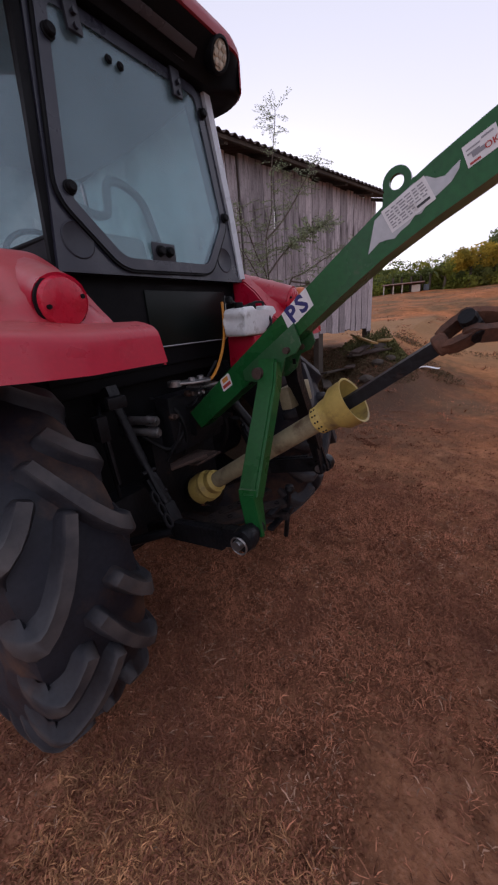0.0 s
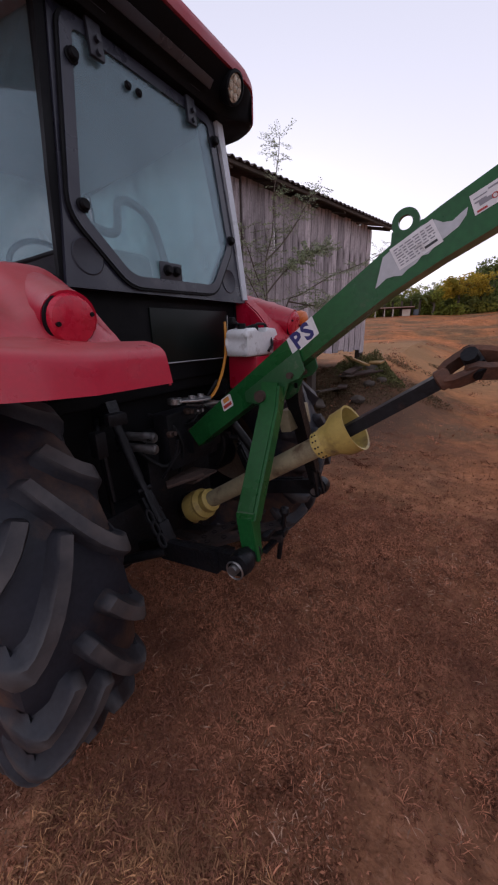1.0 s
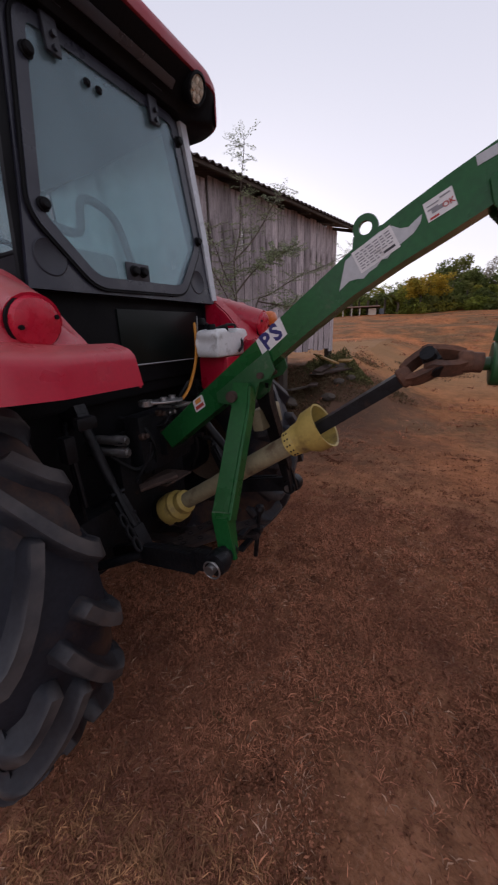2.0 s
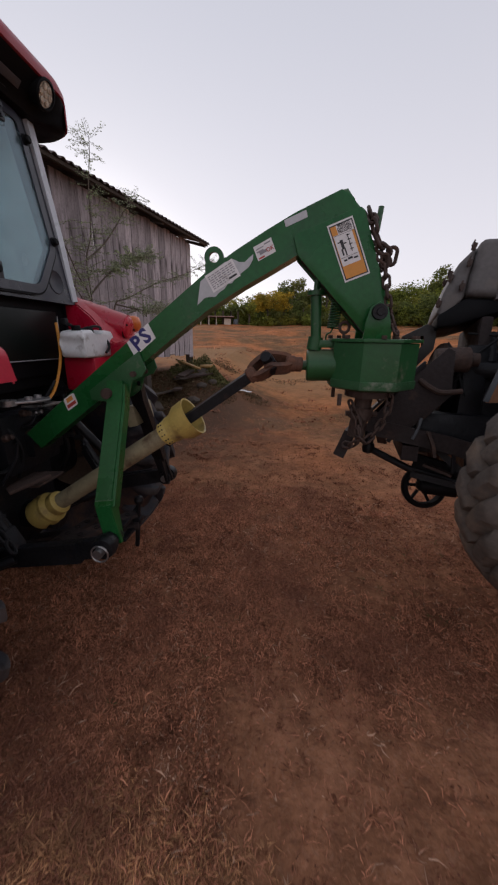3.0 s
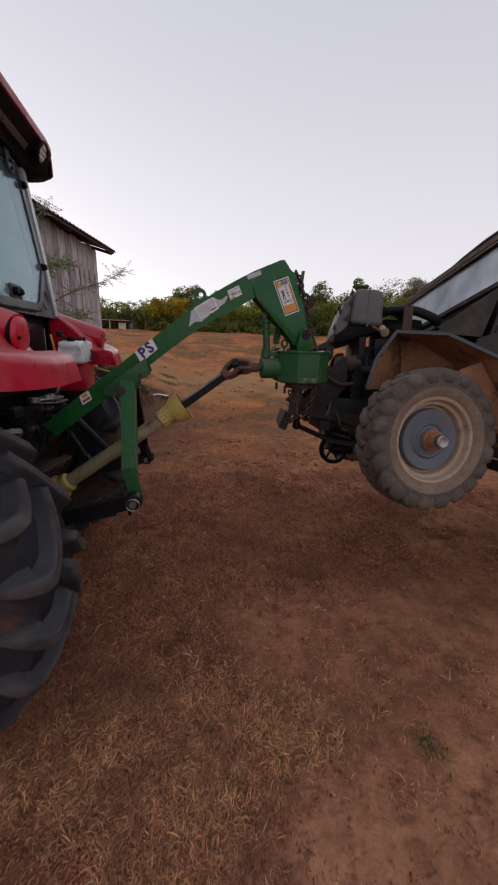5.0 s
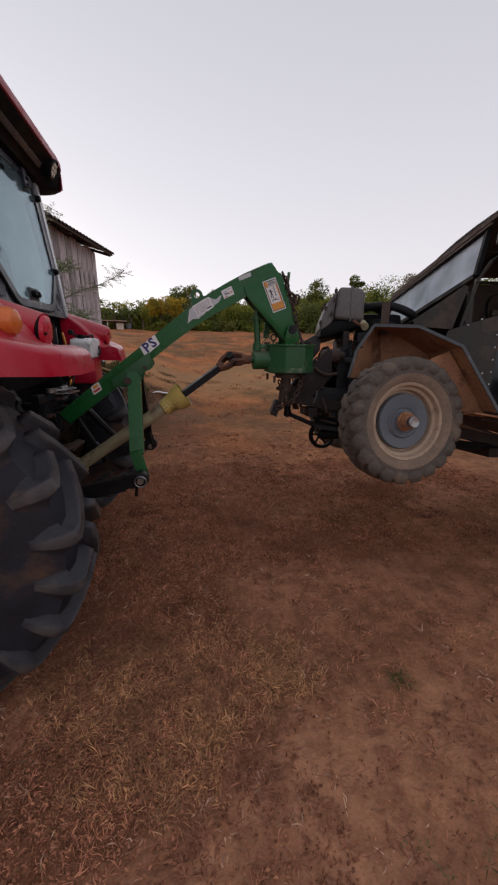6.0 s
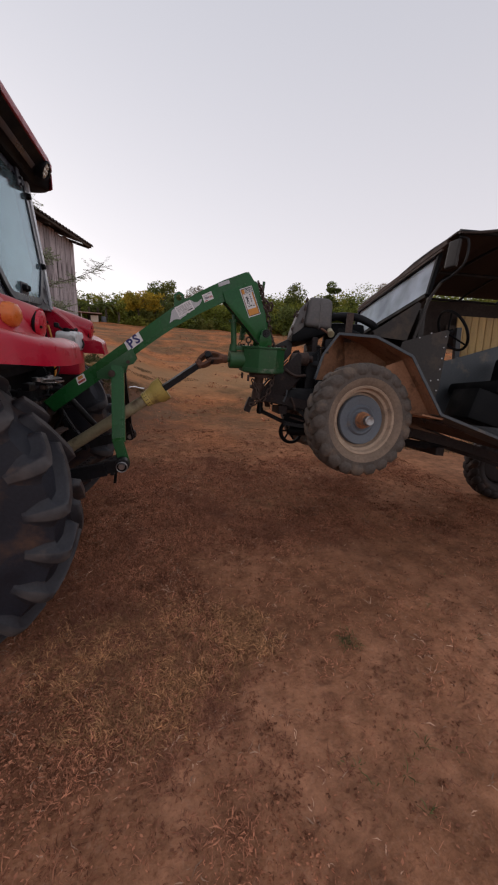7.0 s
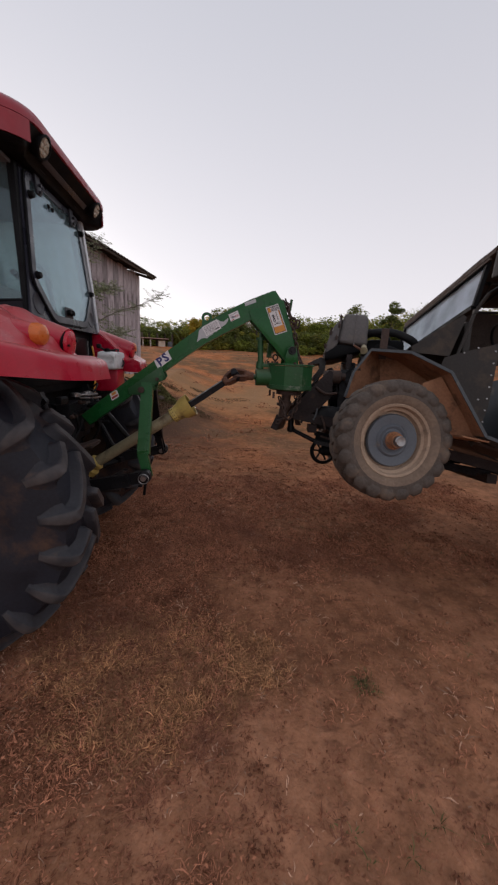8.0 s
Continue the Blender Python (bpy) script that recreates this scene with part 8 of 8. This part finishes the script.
blades("dry_weeds", [(-2.6, 7.0, 1.3, 0.18, 3500), (-2.9, 6.3, 1.3, 0.16, 3500), (-2.3, 6.2, 1.2, 0.10, 2500), (-3.1, 5.4, 1.4, 0.14, 3000), (-1.7, 7.1, 1.4, 0.12, 2500)], 0.014, M_WEED, 7, "dry brown weeds at the foot of the barn", "weeds")


# ---- dead grass on the ground ----
def straw(name, n, x0, x1, y0, y1, size, material, seed, cover, label, up=0.45):
    r = np.random.RandomState(seed)
    out = []
    tries = 0
    while len(out) < n and tries < n * 14:
        tries += 1
        x, y = r.uniform(x0, x1), r.uniform(y0, y1)
        if r.rand() < cover(x, y):
            out.append((x, y))
    P = np.array(out)
    m = len(P)
    z = np.array([ground_height(x, y) for x, y in out])
    a, t = r.uniform(0, 2 * np.pi, m), np.abs(r.normal(0.0, up, m))
    L_ = size * r.uniform(0.45, 1.5, m)
    w = 0.0006 + 0.0010 * r.rand(m)
    dx, dy, dz = np.cos(a) * np.cos(t) * L_, np.sin(a) * np.cos(t) * L_, np.sin(t) * L_
    sx, sy = -np.sin(a) * w, np.cos(a) * w
    b = np.stack([P[:, 0], P[:, 1], z - 0.002], 1)
    mid = b + np.stack([dx * 0.55, dy * 0.55, dz * 0.75 + 0.004], 1)
    tip = b + np.stack([dx, dy, dz * 0.9], 1)
    S = np.stack([sx, sy, np.zeros(m)], 1)
    v = np.stack([b - S, b + S, mid + S * 0.9, mid - S * 0.9, tip], 1).reshape(-1, 3)
    i = np.arange(m)[:, None] * 5
    f = [tuple(q) for q in (i + np.array([[0, 1, 2, 3]])).tolist()] + [tuple(q) for q in (i + np.array([[3, 2, 4]])).tolist()]
    me = bpy.data.meshes.new(name)
    me.from_pydata(v.tolist(), [], f)
    me.materials.append(material)
    tagged(new(name, me), label, "grass", kind="stuff")


def bare(x, y):
    """How far the soil lies open: worn bare where vehicles turn in front of the jeep."""
    edge = 0.12 * noise.noise((x * 2.5, y * 2.5, 6.6))
    k = step(-0.12, 0.08, x + 0.24 * y + edge) * (1 - step(0.80, 1.35, y + edge))
    k = max(k, 0.7 * step(0.15, 0.45, -y - 0.05 + edge))
    k = max(k, step(-0.2, 0.6, x + edge) * step(0.6, 1.1, y) * (0.55 + 0.9 * noise.noise((x * 1.4, y * 1.4, 16.1))))
    return min(1, k)


def cover_near(x, y):
    n_ = 0.5 + 0.9 * noise.noise((x * 1.1, y * 1.1, 4.4)) + 0.6 * noise.noise((x * 4.7, y * 4.7, 7.7))
    tuft = max(0.08, min(1, 0.45 + 2.4 * noise.noise((x * 13, y * 13, 2.9))))
    return max(0.06, min(1, n_)) * (1 - 0.9 * bare(x, y)) * tuft


def tufts(name, n, x0, x1, y0, y1, material, seed, cover, label, length=(0.018, 0.060), width=(0.0009, 0.0021), many=(5, 13), spread=0.014, lift=0.5):
    """Small tufts of dry bent blades: each blade a bent strip that tapers to its tip."""
    r = np.random.RandomState(seed)
    cen = []
    tries = 0
    while len(cen) < n and tries < n * 30:
        tries += 1
        x, y = r.uniform(x0, x1), r.uniform(y0, y1)
        if r.rand() < cover(x, y):
            cen.append((x, y, ground_height(x, y), r.uniform(0.55, 1.35)))
    C = np.repeat(np.array(cen), r.randint(many[0], many[1], len(cen)), axis=0)
    m = len(C)
    a, t = r.uniform(0, 2 * np.pi, m), np.clip(np.abs(r.normal(0.15, lift, m)), 0.02, 1.35)
    L_ = r.uniform(*length, m) * C[:, 3]
    w = r.uniform(*width, m)
    d = np.stack([np.cos(a), np.sin(a), np.zeros(m)], 1)
    turn = r.normal(0, 0.5, m)
    d2 = np.stack([np.cos(a + turn), np.sin(a + turn), np.zeros(m)], 1)
    S = np.stack([-np.sin(a), np.cos(a), r.normal(0, 0.5, m)], 1) * w[:, None]
    up = np.array([[0, 0, 1.0]])
    base = C[:, :3] + d * (r.rand(m, 1) * spread) - up * 0.002
    mid = base + d * (L_ * 0.5 * np.cos(t))[:, None] + up * (L_ * 0.5 * np.sin(t) + 0.002)[:, None]
    tip = mid + d2 * (L_ * 0.5 * np.cos(t * 0.4))[:, None] + up * (L_ * 0.5 * np.sin(t * 0.4 - 0.15))[:, None]
    v = np.stack([base - S * 0.7, base + S * 0.7, mid + S, mid - S, tip], 1).reshape(-1, 3)
    i = np.arange(m)[:, None] * 5
    f = [tuple(q) for q in (i + np.array([[0, 1, 2, 3]])).tolist()] + [tuple(q) for q in (i + np.array([[3, 2, 4]])).tolist()]
    me = bpy.data.meshes.new(name)
    me.from_pydata(v.tolist(), [], f)
    me.materials.append(material)
    tagged(new(name, me), label, "grass", kind="stuff")


def clumped(x, y, seed=4.4):
    """Dead grass in clumps with worn gaps between them."""
    n_ = 0.42 + 0.9 * noise.noise((x * 1.3, y * 1.3, seed)) + 0.9 * noise.noise((x * 5.2, y * 5.2, seed + 3.3))
    return max(0.03, min(1, n_)) * (1 - 0.93 * bare(x, y))


straw("dead_grass", 70000, -2.4, 3.2, -0.9, 3.2, 0.032, M_STRAW, 21, cover_near, "short dead straw-coloured grass over trodden soil", up=0.6)
tufts("grass_tufts", 15000, -2.4, 3.2, -0.7, 3.3, M_STRAW, 26, clumped, "tufts of dry bent straw-coloured grass")
tufts("pale_straw", 3600, -2.2, 3.0, -0.9, 3.2, M_PALESTRAW, 27, lambda x, y: max(0.11 * (1 - 0.35 * bare(x, y)), clumped(x, y, 31.7)), "pale bleached straw lying loose on the soil", many=(1, 5), lift=0.25, width=(0.0012, 0.0028))
tufts("brown_grass", 7500, -2.4, 3.2, -0.7, 3.3, M_BROWNGRASS, 28, lambda x, y: clumped(x, y, 19.3), "dark brown rotten grass between the straw", length=(0.012, 0.036), lift=0.35)
straw("dead_grass", 60000, -4.0, 6.0, 3.0, 8.0, 0.036, M_STRAW, 22, lambda x, y: cover_near(x * 0.6, y * 0.6), "sparse dead grass beyond the vehicles")
tufts("green_grass", 60, -1.6, 2.4, -0.8, 3.0, M_GRASS, 24, lambda x, y: max(0, noise.noise((x * 1.7, y * 1.7, 11.4)) * 2.5 - 0.85), "a few tufts of fading green grass", lift=0.7)
tufts("green_weed", 26, 0.58, 0.78, -0.09, 0.10, M_GRASS, 29, lambda x, y: max(0.0, 1 - math.hypot(x - 0.67, y) / 0.09), "small green weed in the bare soil", length=(0.015, 0.04), lift=0.7, spread=0.02)


def golden(x, y):
    e = 0.16 * noise.noise((x * 3.1, y * 3.1, 8.1)) + 0.1 * noise.noise((x * 9, y * 9, 1.1))
    d = math.hypot((x + 0.42) / 0.62, (y - 0.12) / 0.46) + 2.2 * e
    return max(0.0, min(1.0, (1.05 - d) * 2.5)) * max(0.1, 0.5 + 1.6 * noise.noise((x * 15, y * 15, 6.0)))


tufts("golden_straw", 2800, -1.3, 0.4, -0.6, 0.9, M_GOLD, 25, golden, "golden straw scattered in a loose patch", many=(5, 12), lift=0.40, width=(0.0010, 0.0022))


# crumbled dead leaves and clods
def litter(n, seed):
    r = np.random.RandomState(seed)
    pts = []
    while len(pts) < n:
        x, y = r.uniform(-2.4, 3.4), r.uniform(-0.9, 4.4)
        k = (0.42 + 1.1 * noise.noise((x * 1.6, y * 1.6, 14.4)) + 0.6 * noise.noise((x * 6, y * 6, 3.3))) * (1 - 0.92 * bare(x, y)) * (1 - step(2.2, 4.4, y))
        if r.rand() < k:
            pts.append((x, y, ground_height(x, y) + 0.003 + 0.008 * r.rand(), r.uniform(0.5, 1.5)))
    leaves_mesh("leaf_litter", pts, 0.006, M_LITTER, seed, flat=0.35, label="crumbled brown dead leaves on the soil", category="litter", long=2.0)


litter(110000, 41)


# dark clods and hollows kicked up between the tufts
def clods(n, seed):
    r = np.random.RandomState(seed)
    pts = []
    while len(pts) < n:
        x, y = r.uniform(-2.4, 3.4), r.uniform(-0.9, 5.0)
        k = max(0.0, noise.noise((x * 2.1, y * 2.1, 24.4)) * 1.6 + 0.2) * max(0.0, noise.noise((x * 11, y * 11, 13.3)) * 3 - 0.3) + 0.03
        open_ = bare(x, y)
        k = k * (1 - 0.93 * open_) + open_ * 0.45 * max(0.0, noise.noise((x * 17, y * 17, 40.3)) * 2 - 0.55)
        if r.rand() < k:
            pts.append((x, y, ground_height(x, y) + 0.003 + 0.007 * r.rand(), r.uniform(0.5, 1.6)))
    leaves_mesh("soil_clods", pts, 0.0085, M_CLOD, seed, flat=0.5, label="dark crumbs of soil between dead grass", category="soil", long=1.5)


clods(46000, 43)


# tussocks of dead grass scattered over the field
def field_tufts(n, seed):
    r = np.random.RandomState(seed)
    pts = []
    while len(pts) < n:
        x, y = r.uniform(-10, 22), 5.5 + 36 * r.rand() ** 1.6
        if r.rand() > 0.45 + 0.8 * noise.noise((x * 0.35, y * 0.35, 2.2)):
            continue
        z = ground_height(x, y)
        k = r.randint(10, 26)
        s = r.uniform(0.05, 0.16)
        for _ in range(k):
            pts.append((x + r.normal(0, s), y + r.normal(0, s), z + abs(r.normal(0.02, 0.03)), r.uniform(0.5, 1.5)))
    leaves_mesh("field_tussocks", pts, 0.022, M_STRAW, seed, flat=0.7, label="dead grass tussocks over the open field", category="grass", long=3.2)


field_tufts(14000, 31)

# low darker mats of weeds between the yard and the field
r = random.Random(77)
spots = []
for k in range(70):
    x, y = r.uniform(-2.5, 7.0), 3.4 + 9 * r.random() ** 1.4
    if noise.noise((x * 0.5, y * 0.5, 5.5)) > -0.12:
        spots.append((x, y, r.uniform(0.35, 1.1), r.uniform(0.02, 0.05), 420))
blades("weed_mats", spots, 0.011, M_WEED, 71, "low mats of dry brown weeds", "weeds")
